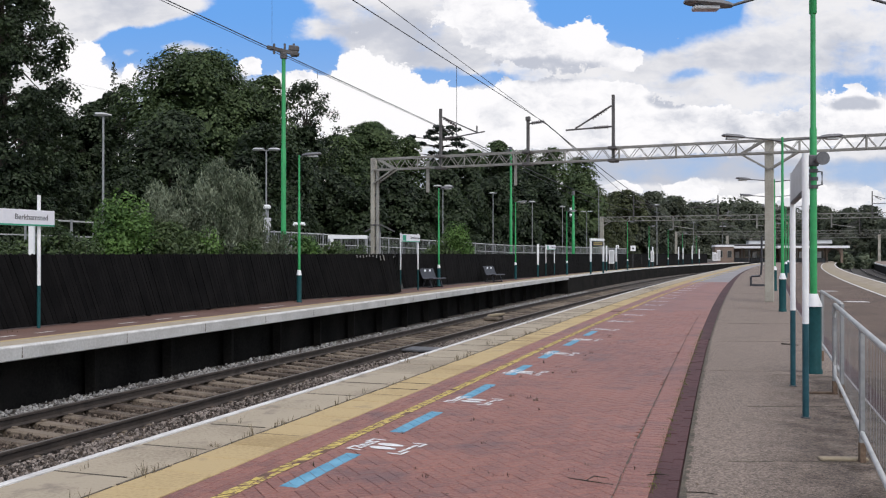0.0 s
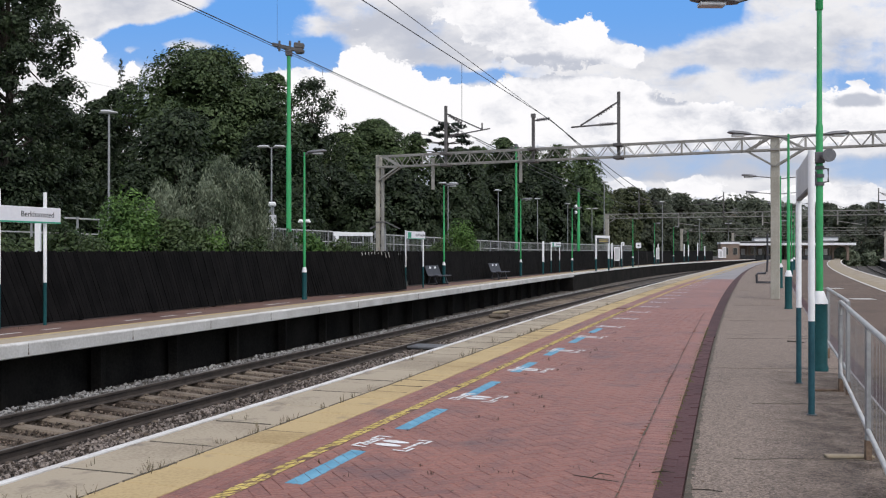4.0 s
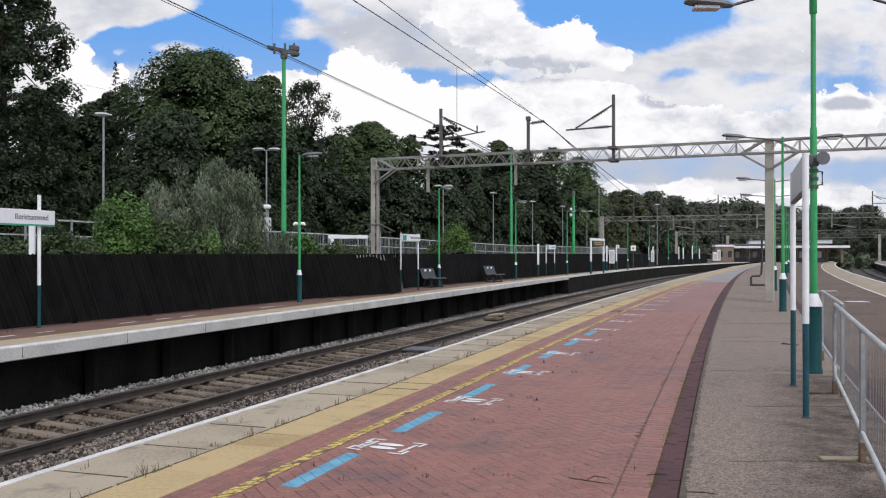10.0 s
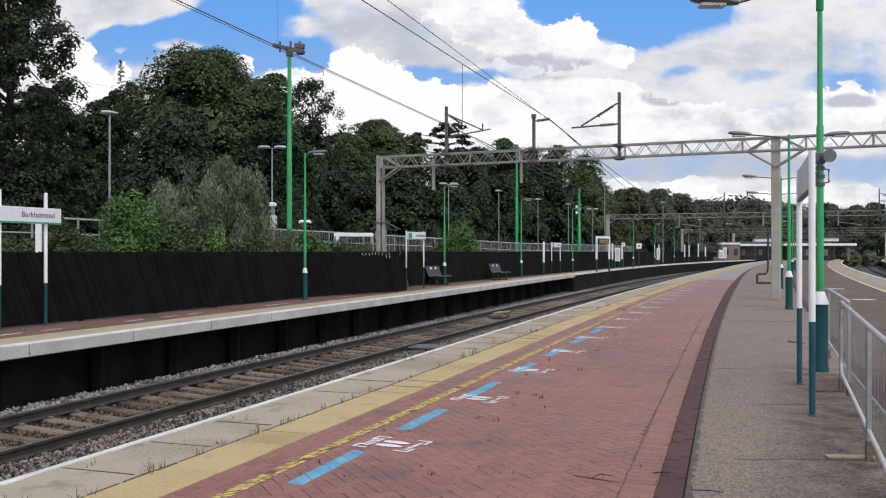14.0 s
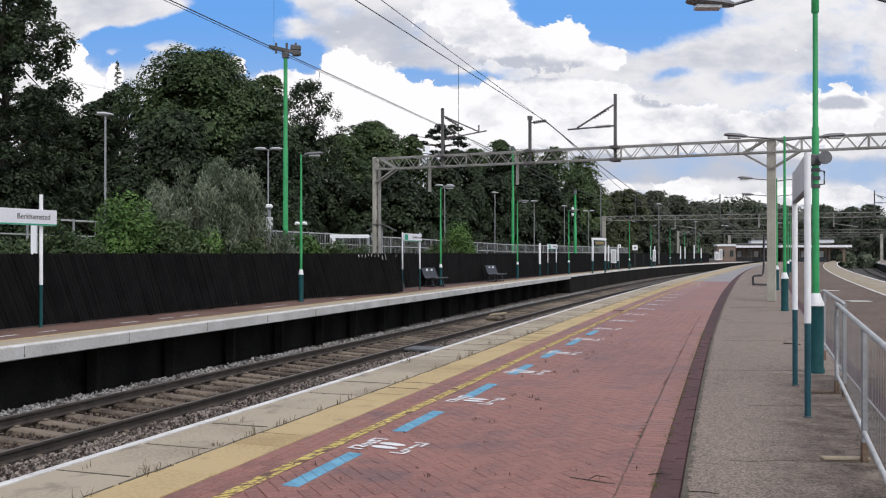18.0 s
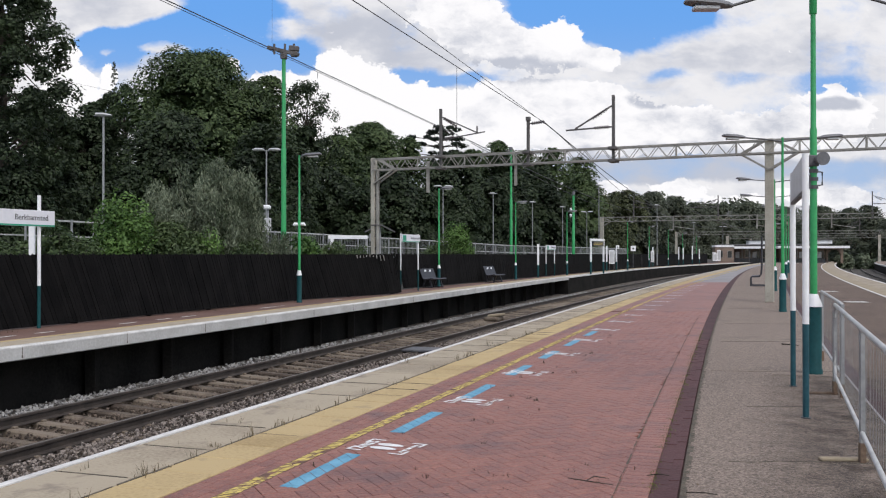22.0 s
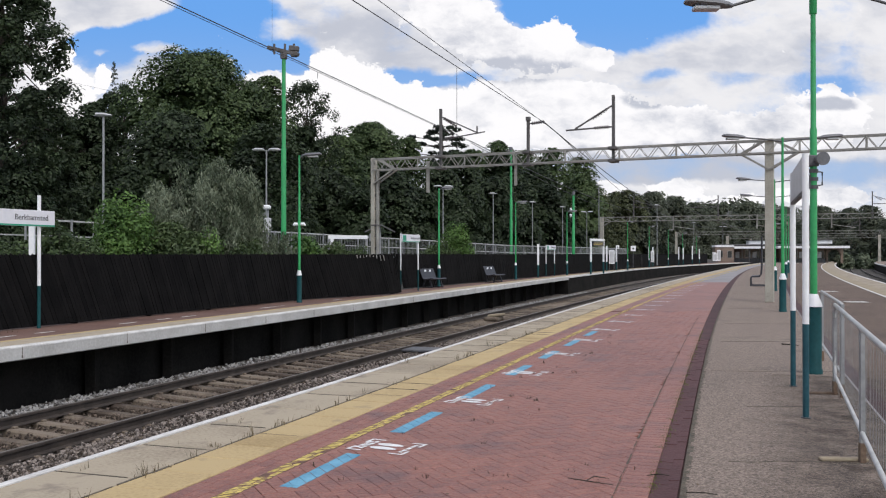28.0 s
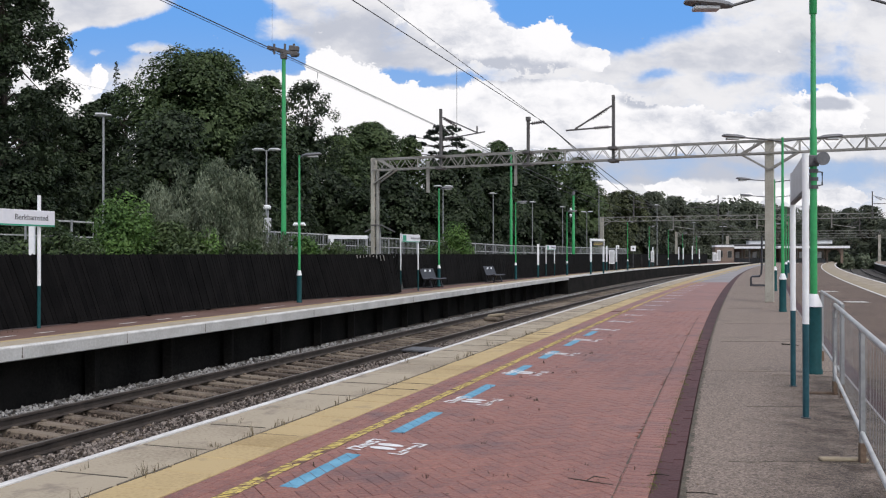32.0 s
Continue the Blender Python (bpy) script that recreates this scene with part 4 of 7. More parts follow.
# ---------------------------------------------------------------- lamps
def lamp_head_parts(parent, reach, z, side, length=0.6, drop=0.0):
    """An arm with a flat street-lamp head; side is +1 or -1 along local x."""
    part("arm", tube([(0, 0, z - 0.05), (side * reach * 0.45, 0, z + 0.01 - drop * 0.35), (side * reach, 0, z + 0.05 - drop)], [0.022, 0.02, 0.018], 8), M_DARKGREY, parent)
    z -= drop
    bm = bmesh.new()
    x0 = side * (reach - 0.03)
    prof = [(0.0, 0.05, 0.035), (0.10, 0.075, 0.055), (0.3, 0.11, 0.07), (0.8, 0.115, 0.065), (0.95, 0.09, 0.045), (1.0, 0.05, 0.02)]
    rings = []
    for f, w, h in prof:
        x = x0 + side * f * length
        zc = z + 0.05 + 0.05 * f
        rings.append([bm.verts.new((x, w * math.cos(k * math.tau / 12), zc + h * math.sin(k * math.tau / 12) * (1.0 if math.sin(k * math.tau / 12) > 0 else 0.55))) for k in range(12)])
    for a, b in zip(rings, rings[1:]):
        for k in range(12):
            bm.faces.new((a[k], a[(k + 1) % 12], b[(k + 1) % 12], b[k])).smooth = True
    bm.faces.new(rings[0]), bm.faces.new(rings[-1])
    bmesh.ops.recalc_face_normals(bm, faces=bm.faces)
    head = part("lamp_head", bm, M_LAMPHEAD, parent, "grey lamp housing darkened as if backlit")
    part("lens", box(x0 + side * 0.28 * length - 0.0, x0 + side * 0.82 * length, -0.075, 0.075, z - 0.005, z + 0.05, 0.012), M_LENS, head, "pale lamp glass")


def platform_lamp(m, height, arms, label, reach=0.35, base_r=0.09, drop=0.0):
    ob = thing("platform_lamp", m, label, "lamp post", "platform lamps")
    part("base", tube([(0, 0, -0.02), (0, 0, 0.05), (0, 0, 0.07), (0, 0, 0.84)], [base_r * 1.12, base_r * 1.12, base_r, base_r], 14), M_TEAL, ob, "dark teal base sleeve")
    part("collar", tube([(0, 0, 0.84), (0, 0, 0.86), (0, 0, 1.0)], [base_r * 1.08, base_r * 1.08, 0.05], 14), M_PAINT, ob, "white tapered collar")
    part("column", tube([(0, 0, 0.98), (0, 0, height * 0.62), (0, 0, height * 0.625), (0, 0, height)], [0.043, 0.043, 0.034, 0.03], 12), M_GREEN, ob, "bright green column")
    for side in arms:
        lamp_head_parts(ob, reach, height - 0.06, side, 0.6, drop)
    return ob


LAMP_LABEL = "green platform lamp post with dark teal base and white collar"
first = platform_lamp(pose(-4.45, 28.0, 0, 0, 0, 0), 4.56, (1,), LAMP_LABEL, 0.12, 0.075)
for x, y, s in ((-0.19, 42.1, 0), (4.30, 53.5, 0), (8.9, 64.9, 0), (17.5, 85.7, 0), (22.8, 100, 0), (28.4, 114, 0), (35.5, 134, 0), (44, 157, 0)):
    copy_thing(first, pose(x, y, 0, 0, 0, s))
for s in (-1, 1):
    part("camera_dome", tube([(s * 0.03, 0, 2.40), (s * 0.07, -0.02, 2.43), (s * 0.14, -0.02, 2.43), (s * 0.18, -0.02, 2.38)], [0.02, 0.05, 0.055, 0.03], 10), M_PAINT, first, "white camera dome")
    part("camera_bracket", tube([(0, 0, 2.2), (s * 0.07, 0, 2.27), (s * 0.09, 0, 2.38)], 0.016, 6), M_DARKGREY, first)
twin = platform_lamp(pose(8.84, 23.53, 0, 0, 0, 0), 4.54, (1, -1), "green twin-armed platform lamp post with dark teal base", 1.0)
for x, y in ((13.5, 36.8), (17.05, 47.0), (22.0, 58.0), (27.5, 72.0), (35.0, 91.0)):
    copy_thing(twin, pose(x, y, 0))

# tall column near the guard rail, with loudspeaker and bracket
col = platform_lamp(pose(4.66, 11.37, 0, 0, 0, 0), 4.95, (1, -1), "tall green lamp column with teal base and loudspeaker", 1.05, 0.095, 0.32)
sp = part("loudspeaker", tube([(0.03, -0.02, 2.68), (0.03, -0.09, 2.68), (0.03, -0.2, 2.68), (0.03, -0.23, 2.68)], [0.035, 0.05, 0.082, 0.082], 16), M_LAMPHEAD, col, "grey round loudspeaker")
part("bracket", box(-0.11, 0.05, -0.06, 0.06, 2.60, 2.74, 0.01), M_DARKGREY, sp)
bm = bmesh.new()
for z in (2.32, 2.42, 2.52):
    add_tube(bm, [(0, 0, z), (0, 0, z + 0.045)], [0.058, 0.058], 12)
add_tube(bm, [(0.03, 0, 2.36), (0.11, 0, 2.37), (0.11, 0, 2.53), (0.03, 0, 2.54)], 0.012, 6)
add_box(bm, -0.075, -0.045, -0.03, 0.03, 2.33, 2.5)
part("clamp", bm, M_DARKGREY, col, "dark metal clamps")
part("sleeve", tube([(0, 0, 4.52), (0, 0, 4.53), (0, 0, 4.95)], [0.04, 0.046, 0.046], 12), M_GREEN, col, "thicker green top sleeve")


# ---------------------------------------------------------------- station name signs
def letters(text, size, m, parent, material):
    cu = bpy.data.curves.new("lettering", "FONT")
    cu.body, cu.size, cu.extrude, cu.align_x, cu.align_y = text, size, 0.002, "CENTER", "CENTER"
    cu.materials.append(material)
    ob = new("lettering", cu)
    ob.parent, ob.matrix_basis = parent, m
    return ob


def name_sign(m, gap, top, panel, words=True, both=False, label="white station name board with green emblem on two posts", shaft=0.03):
    """Two posts, white above and teal below, with a board: panel is (from, to, bottom, top) along local x."""
    ob = thing("station_sign", m, label, "sign", "station name signs")
    for x in (0, gap):
        post = part("post", tube([(x, 0, 0.86), (x, 0, top)], shaft, 10), M_PAINT, ob, "white post")
        part("lower_post", tube([(x, 0, -0.02), (x, 0, 0.862)], shaft * 0.96, 10), M_TEAL_WORN if both else M_TEAL, post, "dark teal lower post")
    x0, x1, z0, z1 = panel
    if both:
        x0, x1 = x0 + 0.035, x1 - 0.06
    depth = -0.055 if both else 0.0
    board = part("board", box(x0, x1, -0.075 - depth, -0.035 - depth, z0, z1, 0.004), M_SIGNBACK if both else M_SIGN, ob, "pale board")
    if both:
        part("rim", box(x0 - 0.01, x1 + 0.01, -0.024, 0.024, z0 - 0.03, z0 - 0.001, 0.004), M_DARKGREY, ob, "dark lower rim of the board")
        for x in (0, gap):
            part("base_bolts", tube([(x, 0, -0.01), (x, 0, 0.012)], shaft * 1.5, 8), M_DARKGREY, ob, "dark base ring")
            words = False
    if not both:
        part("base_stripe", box(x0 + 0.004, x1 - 0.004, -0.079, -0.0755, z0 + 0.004, z0 + 0.035), M_SIGNGREEN, board, "green stripe")
    if words:
        h = z1 - z0
        part("emblem", box(x0 + 0.05, x0 + 0.32, -0.079, -0.0755, z0 + 0.05, z1 - 0.04), M_SIGNGREEN, board, "green emblem")
        letters("Berkhamsted", h * 0.5, Matrix.Translation(((x0 + x1) / 2 + 0.36, -0.0775, (z0 + z1) / 2 + 0.01)) @ pose(0, 0, 0, 90), board, M_TEXT)
    return ob


def facing(x0, y0, x1, y1):
    return pose(x0, y0, 0, 0, 0, math.degrees(math.atan2(y1 - y0, x1 - x0)))


name_sign(facing(-8.59, 17.24, -8.18, 18.30), 1.142, 2.69, (-0.44, 1.485, 2.056, 2.378), shaft=0.037)
name_sign(facing(-1.68, 35.9, -1.0, 37.2), 1.42, 2.33, (0.0, 1.46, 1.98, 2.29))
name_sign(facing(6.95, 61.0, 7.75, 62.6), 1.7, 2.12, (0.0, 1.75, 1.78, 2.1), shaft=0.035)
name_sign(facing(3.32, 8.28, 3.97, 10.26), 2.08, 2.42, (0.0, 2.1, 2.09, 2.41), both=True, label="station name board with grey back on two white and teal posts")
frame_sign = thing("departure_board", facing(11.2, 68.5, 12.6, 70.8), "dark departure board hung in a white and teal frame", "sign")
for x in (0, 2.6):
    post = part("post", box(x - 0.09, x + 0.09, -0.05, 0.05, 0.9, 2.6, 0.01), M_PAINT, frame_sign)
    part("lower_post", box(x - 0.08, x + 0.08, -0.045, 0.045, -0.02, 0.9, 0.01), M_TEAL, post, "dark teal lower post")
part("crossbar", box(-0.1, 2.7, -0.06, 0.06, 2.5, 2.68, 0.01), M_PAINT, frame_sign)
screen = part("screen", box(0.25, 2.4, -0.1, 0.1, 2.1, 2.46, 0.02), M_BENCH, frame_sign, "dark display screen")
for z in (2.2, 2.32):
    part("text_bar", box(0.35, 2.1, -0.105, -0.1005, z, z + 0.05), M_YPAINT, screen, "amber text bar")
for x, y, z in ((-10.0, 22.0, 2.2), (6.1, 58.0, 2.13), (14.3, 79.0, 2.2), (15.9, 83.0, 2.0), (23.0, 101, 2.3), (23.9, 103, 2.3), (30.5, 117, 2.4), (31.6, 119, 2.3), (33.9, 123, 2.6), (36.0, 127, 2.2)):
    ob = thing("marker_post", pose(x, y, 0), "slim white marker post with dark foot", "post", "marker posts on the platform")
    part("shaft", box(-0.065, 0.065, -0.05, 0.05, 0.8, z, 0.01), M_PAINT, ob)
    part("foot", box(-0.05, 0.05, -0.04, 0.04, -0.02, 0.8, 0.01), M_TEAL, ob)
for x, y, w in ((15.3, 82.0, 0.5), (22.7, 98.0, 0.35)):
    ob = thing("notice_board", pose(x, y, 0), "white framed notice board on two legs", "notice board", "notice boards")
    part("panel", box(-w / 2, w / 2, -0.04, 0.04, 0.62, 1.85, 0.01), M_PAINT, ob)
    part("sheet", box(-w / 2 + 0.06, w / 2 - 0.06, -0.046, -0.041, 0.7, 1.75), M_SIGNBACK, ob)
    for s in (-1, 1):
        part("leg", tube([(s * w * 0.42, 0, 0), (s * w * 0.42, 0, 0.7)], 0.03, 6), M_DARKGREY, ob)
for x, y, z, w in ((18.0, 85.6, 1.78, 0.5), (15.9, 82.4, 2.0, 0.3)):
    ob = thing("square_sign", pose(x, y, 0), "small square white sign on a thin post", "sign", "small signs")
    part("plate", box(-w / 2, w / 2, -0.05, -0.02, z, z + w), M_PAINT, ob)
    part("mark", box(-w / 6, w / 6, -0.055, -0.0505, z + w / 3, z + w * 0.62), M_TEXT, ob)
    part("post", tube([(0, 0, 0), (0, 0, z + w)], 0.03, 6), M_DARKGREY, ob)

# ---------------------------------------------------------------- tall columns and lamps of the car park


def mast(x, y, top, r, label, crosshead=False):
    ob = thing("tall_mast", pose(x, y, 0.35), label, "mast", "green masts behind the fence")
    h = top - 0.35
    part("shaft", tube([(0, 0, -0.1), (0, 0, h * 0.58), (0, 0, h * 0.585), (0, 0, h)], [r * 1.25, r * 1.2, r, r * 0.9], 12), M_GREEN, ob, "bright green shaft")
    if crosshead:
        cross = part("crosshead", bar((-0.72, 0.1, h + 0.32), (0.66, 0, h - 0.02), 0.26, 0.14), M_STEEL_DARK, ob, "weathered steel crosshead")
        part("floodlight", box(-0.85, -0.4, -0.1, 0.15, h + 0.12, h + 0.36, 0.04, pose(0, 0, 0, 0, 6, 0)), M_STEEL_DARK, cross)
        part("floodlight", box(0.3, 0.62, -0.1, 0.12, h - 0.12, h + 0.14, 0.04), M_STEEL_DARK, cross)
        for x1 in (-0.42, 0.05, 0.45):
            part("stud", tube([(x1, 0, h), (x1, 0, h + 0.46)], 0.05, 8), M_STEEL_DARK, cross)
        part("cap", box(-0.14, 0.14, -0.13, 0.13, h - 0.22, h + 0.05, 0.03), M_STEEL_DARK, ob)
    else:
        part("cap", tube([(0, 0, h - 0.02), (0, 0, h + 0.25)], r * 1.35, 10), M_LAMPHEAD, ob, "grey cap")
    return ob


mast(-7.05, 40.0, 10.35, 0.095, "tall bright green mast with weathered crosshead", True)
ob = mast(5.7, 75.7, 10.2, 0.10, "tall bright green mast with white floodlights")
for s in (-1, 1):
    light = part("floodlight", box(min(s * 0.15, s * 0.85), max(s * 0.15, s * 0.85), -0.25, 0.2, 9.75, 10.2, 0.09, pose(0, 0, 0, 0, s * 9, 0)), M_PAINT, ob, "white floodlight")
    part("bracket", bar((0, 0, 9.7), (s * 0.5, 0, 9.85), 0.07), M_DARKGREY, light)
ob = mast(10.1, 70.0, 6.1, 0.095, "thick green camera mast behind the fence")
for z in (4.6, 4.15):
    part("camera_housing", tube([(-0.14, -0.1, z), (-0.28, -0.12, z - 0.02)], [0.1, 0.14], 10), M_PAINT, ob, "white camera dome")


def park_lamp(x, y, top, twin_head, r=0.045):
    ob = thing("car_park_lamp", pose(x, y, 0.35), "thin grey car park lamp post with flat heads" if twin_head else "thin grey car park lamp post with a flat head", "lamp post", "car park lamps")
    h = top - 0.35
    part("column", tube([(0, 0, -0.05), (0, 0, 1.2), (0, 0, 1.22), (0, 0, h)], [r * 1.5, r * 1.5, r, r * 0.8], 10), M_GALV, ob)
    for s in ((1, -1) if twin_head else (-1,)):
        part("arm", tube([(0, 0, h - 0.04), (s * 0.35, 0, h)], 0.025, 6), M_GALV, ob)
        head = bmesh.new()
        add_tube(head, [(s * 0.1, 0, h + 0.03), (s * 0.2, 0, h + 0.05), (s * 0.55, 0, h + 0.05), (s * 0.68, 0, h + 0.02)] if twin_head else [(s * 0.32 + 0.12, 0, h), (s * 0.25, 0, h + 0.05), (s * 0.02, 0, h + 0.05), (s * -0.3 + 0.0, 0, h)], [0.05, 0.12, 0.12, 0.05], 10)
        bmesh.ops.scale(head, vec=(1, 1.2, 0.62), verts=head.verts, space=Matrix.Translation((0, 0, -h)))
        part("lamp_head", head, M_LENS, ob, "pale flat lamp head")
    return ob


for x, y, t, tw in ((-12.25, 32.6, 6.5, False), (-8.5, 43.5, 6.5, True), (4.15, 74.8, 6.5, False), (8.6, 87, 6.5, False), (12.7, 96, 6.5, False), (16.7, 105, 6.4, True), (0.0, 65.6, 6.4, True),
                    (13.8, 80, 7.6, False), (23.2, 98, 6.8, False), (40.5, 146, 6.6, False), (52.0, 168, 6.6, True)):
    park_lamp(x, y, t, tw)
ob = thing("camera_post", pose(-8.25, 42.6, 0.35), "grey post with white camera boxes", "camera")
part("post", tube([(0, 0, -0.1), (0, 0, 3.3)], 0.05, 8), M_GALV, ob)
part("camera_housing", box(-0.2, 0.12, -0.22, 0.2, 3.26, 3.46, 0.05), M_PAINT, ob)
part("cabinet", box(-0.14, 0.15, -0.2, 0.08, 2.25, 2.85, 0.03), M_SIGNBACK, ob)
part("bracket", box(-0.24, -0.06, -0.06, 0.06, 2.95, 3.1, 0.02), M_GALV, ob)


# ---------------------------------------------------------------- dark diagonal fence on the opposite platform
def fence_x(y):
    """The foot of the fence, with the bay that closes round the portal post."""
    b = X_FENCE(y)
    if y < 29:
        return b + float(np.interp(y, (18, 25, 29), (0.45, 0.22, 0.0)))
    for y0, y1, g0, g1 in ((29.5, 33.4, 0.0, 1.0), (33.4, 34.4, 1.0, 1.0), (34.4, 38.0, 1.0, -0.6), (38.0, 900.0, -0.6, -0.6)):
        if y0 < y <= y1:
            return b + g0 + (g1 - g0) * (y - y0) / (y1 - y0)
    return b


def fence_run(y0, y1, solo):
    step = 0.112
    s, y = 0, y0
    V, F = [], []
    rng = np.random.default_rng(5)
    while y < y1:
        d = fence_x(y + 0.4) - fence_x(y - 0.4)
        run = Vector((d / 0.8, 1, 0)).normalized()
        out = Vector((run.y, -run.x, 0))
        h = 1.43 + 0.012 * rng.uniform(-1, 1)
        lean = 0.70 * h / 1.5
        p = Vector((fence_x(y), y, 0.04)) + out * rng.uniform(0.0, 0.012)
        w = 0.044
        foot, head = p + run * lean / 2, p - run * lean / 2 + Vector((0, 0, h))
        side = Vector((run.x, run.y, 0)) * w * 1.25
        if s < solo:
            m = Matrix(((run.x, -out.x, 0, p.x), (run.y, -out.y, 0, p.y), (0, 0, 1, p.z), (0, 0, 0, 1)))
            part("paling", PALINGS[s % 3], None, fence_ob, m=m)
        else:
            c = len(V)
            tip = head + Vector((0, 0, 0.03))
            V += [foot - side, foot + side, head + side, tip, head - side]
            V += [q + out * 0.02 for q in (foot - side, foot + side, head + side, tip, head - side)]
            F += [(c + 5, c + 6, c + 7, c + 8, c + 9), (c + 4, c + 3, c + 2, c + 1, c), (c + 1, c + 2, c + 7, c + 6), (c, c + 5, c + 9, c + 4), (c + 2, c + 3, c + 8, c + 7), (c + 3, c + 4, c + 9, c + 8)]
        s += 1
        y += step * run.y
    if V:
        me = bpy.data.meshes.new("paling_run")
        me.from_pydata(V, [], F)
        tagged(part("paling_run", me, M_FENCE, fence_ob), "black leaning palings", kind="stuff")


PALINGS = []
for h in (1.425, 1.435, 1.445):
    bm = bmesh.new()
    lean, w = 0.70 * h / 1.5, 0.0515
    pts = [(lean / 2 - w, 0), (lean / 2 + w, 0), (-lean / 2 + w, h), (-lean / 2 - 0.01, h + 0.03), (-lean / 2 - w, h)]
    a = [bm.verts.new((x, 0.0, z)) for x, z in pts]
    b = [bm.verts.new((x, -0.02, z)) for x, z in pts]
    bm.faces.new(b), bm.faces.new(a[::-1])
    for k in range(5):
        bm.faces.new((a[k], a[(k + 1) % 5], b[(k + 1) % 5], b[k]))
    bmesh.ops.recalc_face_normals(bm, faces=bm.faces)
    PALINGS.append(mesh_of(bm, "paling"))
    PALINGS[-1].materials.append(M_FENCE)
fence_ob = thing("paling_fence", pose(0, 0, 0), "black tarred fence of leaning wooden palings", "fence")
fence_run(11.0, 99, 300)
fence_run(-8.0, 11.0, 0)
for z in (0.35, 1.2):
    part("fence_rail", sweep([(-0.05, z - 0.05), (-0.002, z - 0.05), (-0.002, z + 0.05), (-0.05, z + 0.05)], [along(fence_x, y) for y in stations(-8, 100, 540)]), M_FENCE, fence_ob)
# backing sheet whose paler colour stands for light between the palings
part("fence_backing", sweep([(-0.075, 0.02), (-0.055, 0.02), (-0.055, 1.36), (-0.075, 1.36)], [along(fence_x, y) for y in stations(-8, 100, 540)]), M_GAP_LIGHT, fence_ob)
for k in range(37):
    y = -6.8 + k * 2.4
    p, r = along(fence_x, y, -0.12, 0.0)
    part("fence_post", box(-0.05, 0.05, -0.06, 0.06, -0.2, 1.38, 0.0, Matrix.Translation(p)), M_FENCE, fence_ob)
rng = random.Random(17)
for k in range(9):
    y = 32.2 + 0.16 * k
    d = fence_x(y + 0.2) - fence_x(y - 0.2)
    run = Vector((d / 0.4, 1, 0)).normalized()
    out = Vector((run.y, -run.x, 0)) * 0.026
    z1 = 1.47 - 0.02 * rng.random()
    z0 = z1 - rng.uniform(0.06, 0.2 if k > 5 else 0.12)
    p = Vector((fence_x(y), y, 0)) + out
    part("white_splash", bar(p + run * (0.7 * (0.75 - z0)) + Vector((0, 0, z0)), p + run * (0.7 * (0.75 - z1)) * 0.9 + Vector((0, 0, z1)), 0.022 + 0.012 * (k > 5), 0.006), M_WHITE, fence_ob, "white splash on the palings")
far_fence = thing("far_fence", pose(0, 0, 0), "dark boarded fence along the far part of the platform", "fence")
part("boarding", sweep([(-0.05, 0), (0.0, 0), (0.0, 1.45), (-0.05, 1.45)], [along(lambda y: min(X_FENCE(y), X_FAR(y) - 1.2), y) for y in stations(99, 150, 25)]), M_FENCE, far_fence)
part("capping", sweep([(-0.08, 1.45), (0.03, 1.45), (0.03, 1.5), (-0.08, 1.5)], [along(lambda y: min(X_FENCE(y), X_FAR(y) - 1.2), y) for y in stations(99, 150, 25)]), M_FENCE, far_fence)

# trestle legs under the opposite platform edge, coloured near black for the shade there
trestles = thing("platform_trestles", pose(0, 0, 0), "concrete trestle legs under the platform edge, coloured near black for shade", "support", kind="structure")
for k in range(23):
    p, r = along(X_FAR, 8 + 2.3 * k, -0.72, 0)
    part("trestle_leg", box(-0.1, 0.1, -0.12, 0.12, -1.25, -0.07, 0.01, Matrix.Translation(p)), M_VOID_SHADE, trestles)


# joints of the white edge beam
beam_joints = thing("beam_joints", pose(0, 0, 0), "dark weathered joints in the white edge beam", "", kind="structure")
for k in range(17):
    p, r = along(X_FAR, 7.3 + 2.5 * k, 0.0, 0.0)
    bm = bmesh.new()
    for z0, z1, w in ((-0.2, -0.15, 0.024), (-0.14, -0.09, 0.012), (-0.08, -0.02, 0.009)):
        add_box(bm, -0.01, 0.004, -w / 2, w / 2, z0, z1, 0, Matrix.Translation(p) @ pose(0, 0, 0, 0, 0, heading(X_FAR, 7.3 + 2.5 * k)))
    part("joint_mark", bm, M_DIRT, beam_joints)


# ---------------------------------------------------------------- grey railing of the car park
RAIL_YS, RAIL_XS, RAIL_TOPS = (10, 30, 45, 55, 65, 78, 95), (-18.5, -12.4, -6.3, -0.83, 4.71, 12.5, 20.0), (2.75, 2.66, 2.57, 2.39, 2.19, 2.13, 2.1)


def rail_line(y):
    return float(np.interp(y, RAIL_YS, RAIL_XS))


def rail_top(y):
    return float(np.interp(y, RAIL_YS, RAIL_TOPS))


railing = thing("railing", pose(0, 0, 0), "grey galvanised railing with flat rails round the car park", "railing")
for down, w in ((0.10, 0.055), (0.6, 0.04), (1.2, 0.1)):
    part("rail", sweep([(-0.02, -down), (0.02, -down), (0.02, w - down), (-0.02, w - down)], [along(rail_line, y, 0, rail_top(y)) for y in stations(12, 92, 80)]), M_GALV_WORN, railing)
y = 12.0
while y < 92:
    part("post", box(-0.03, 0.03, -0.03, 0.03, 0.2, rail_top(y) - 0.02, 0.01, Matrix.Translation((rail_line(y) + 0.08, y, 0))), M_GALV, railing)
    y += 2.0 if y < 40 else 1.35
bm = bmesh.new()
y = 31.0
while y < 92:
    add_box(bm, rail_line(y) - 0.008, rail_line(y) + 0.008, y - 0.01, y + 0.01, rail_top(y) - 1.2, rail_top(y) - 0.1)
    y += 0.13
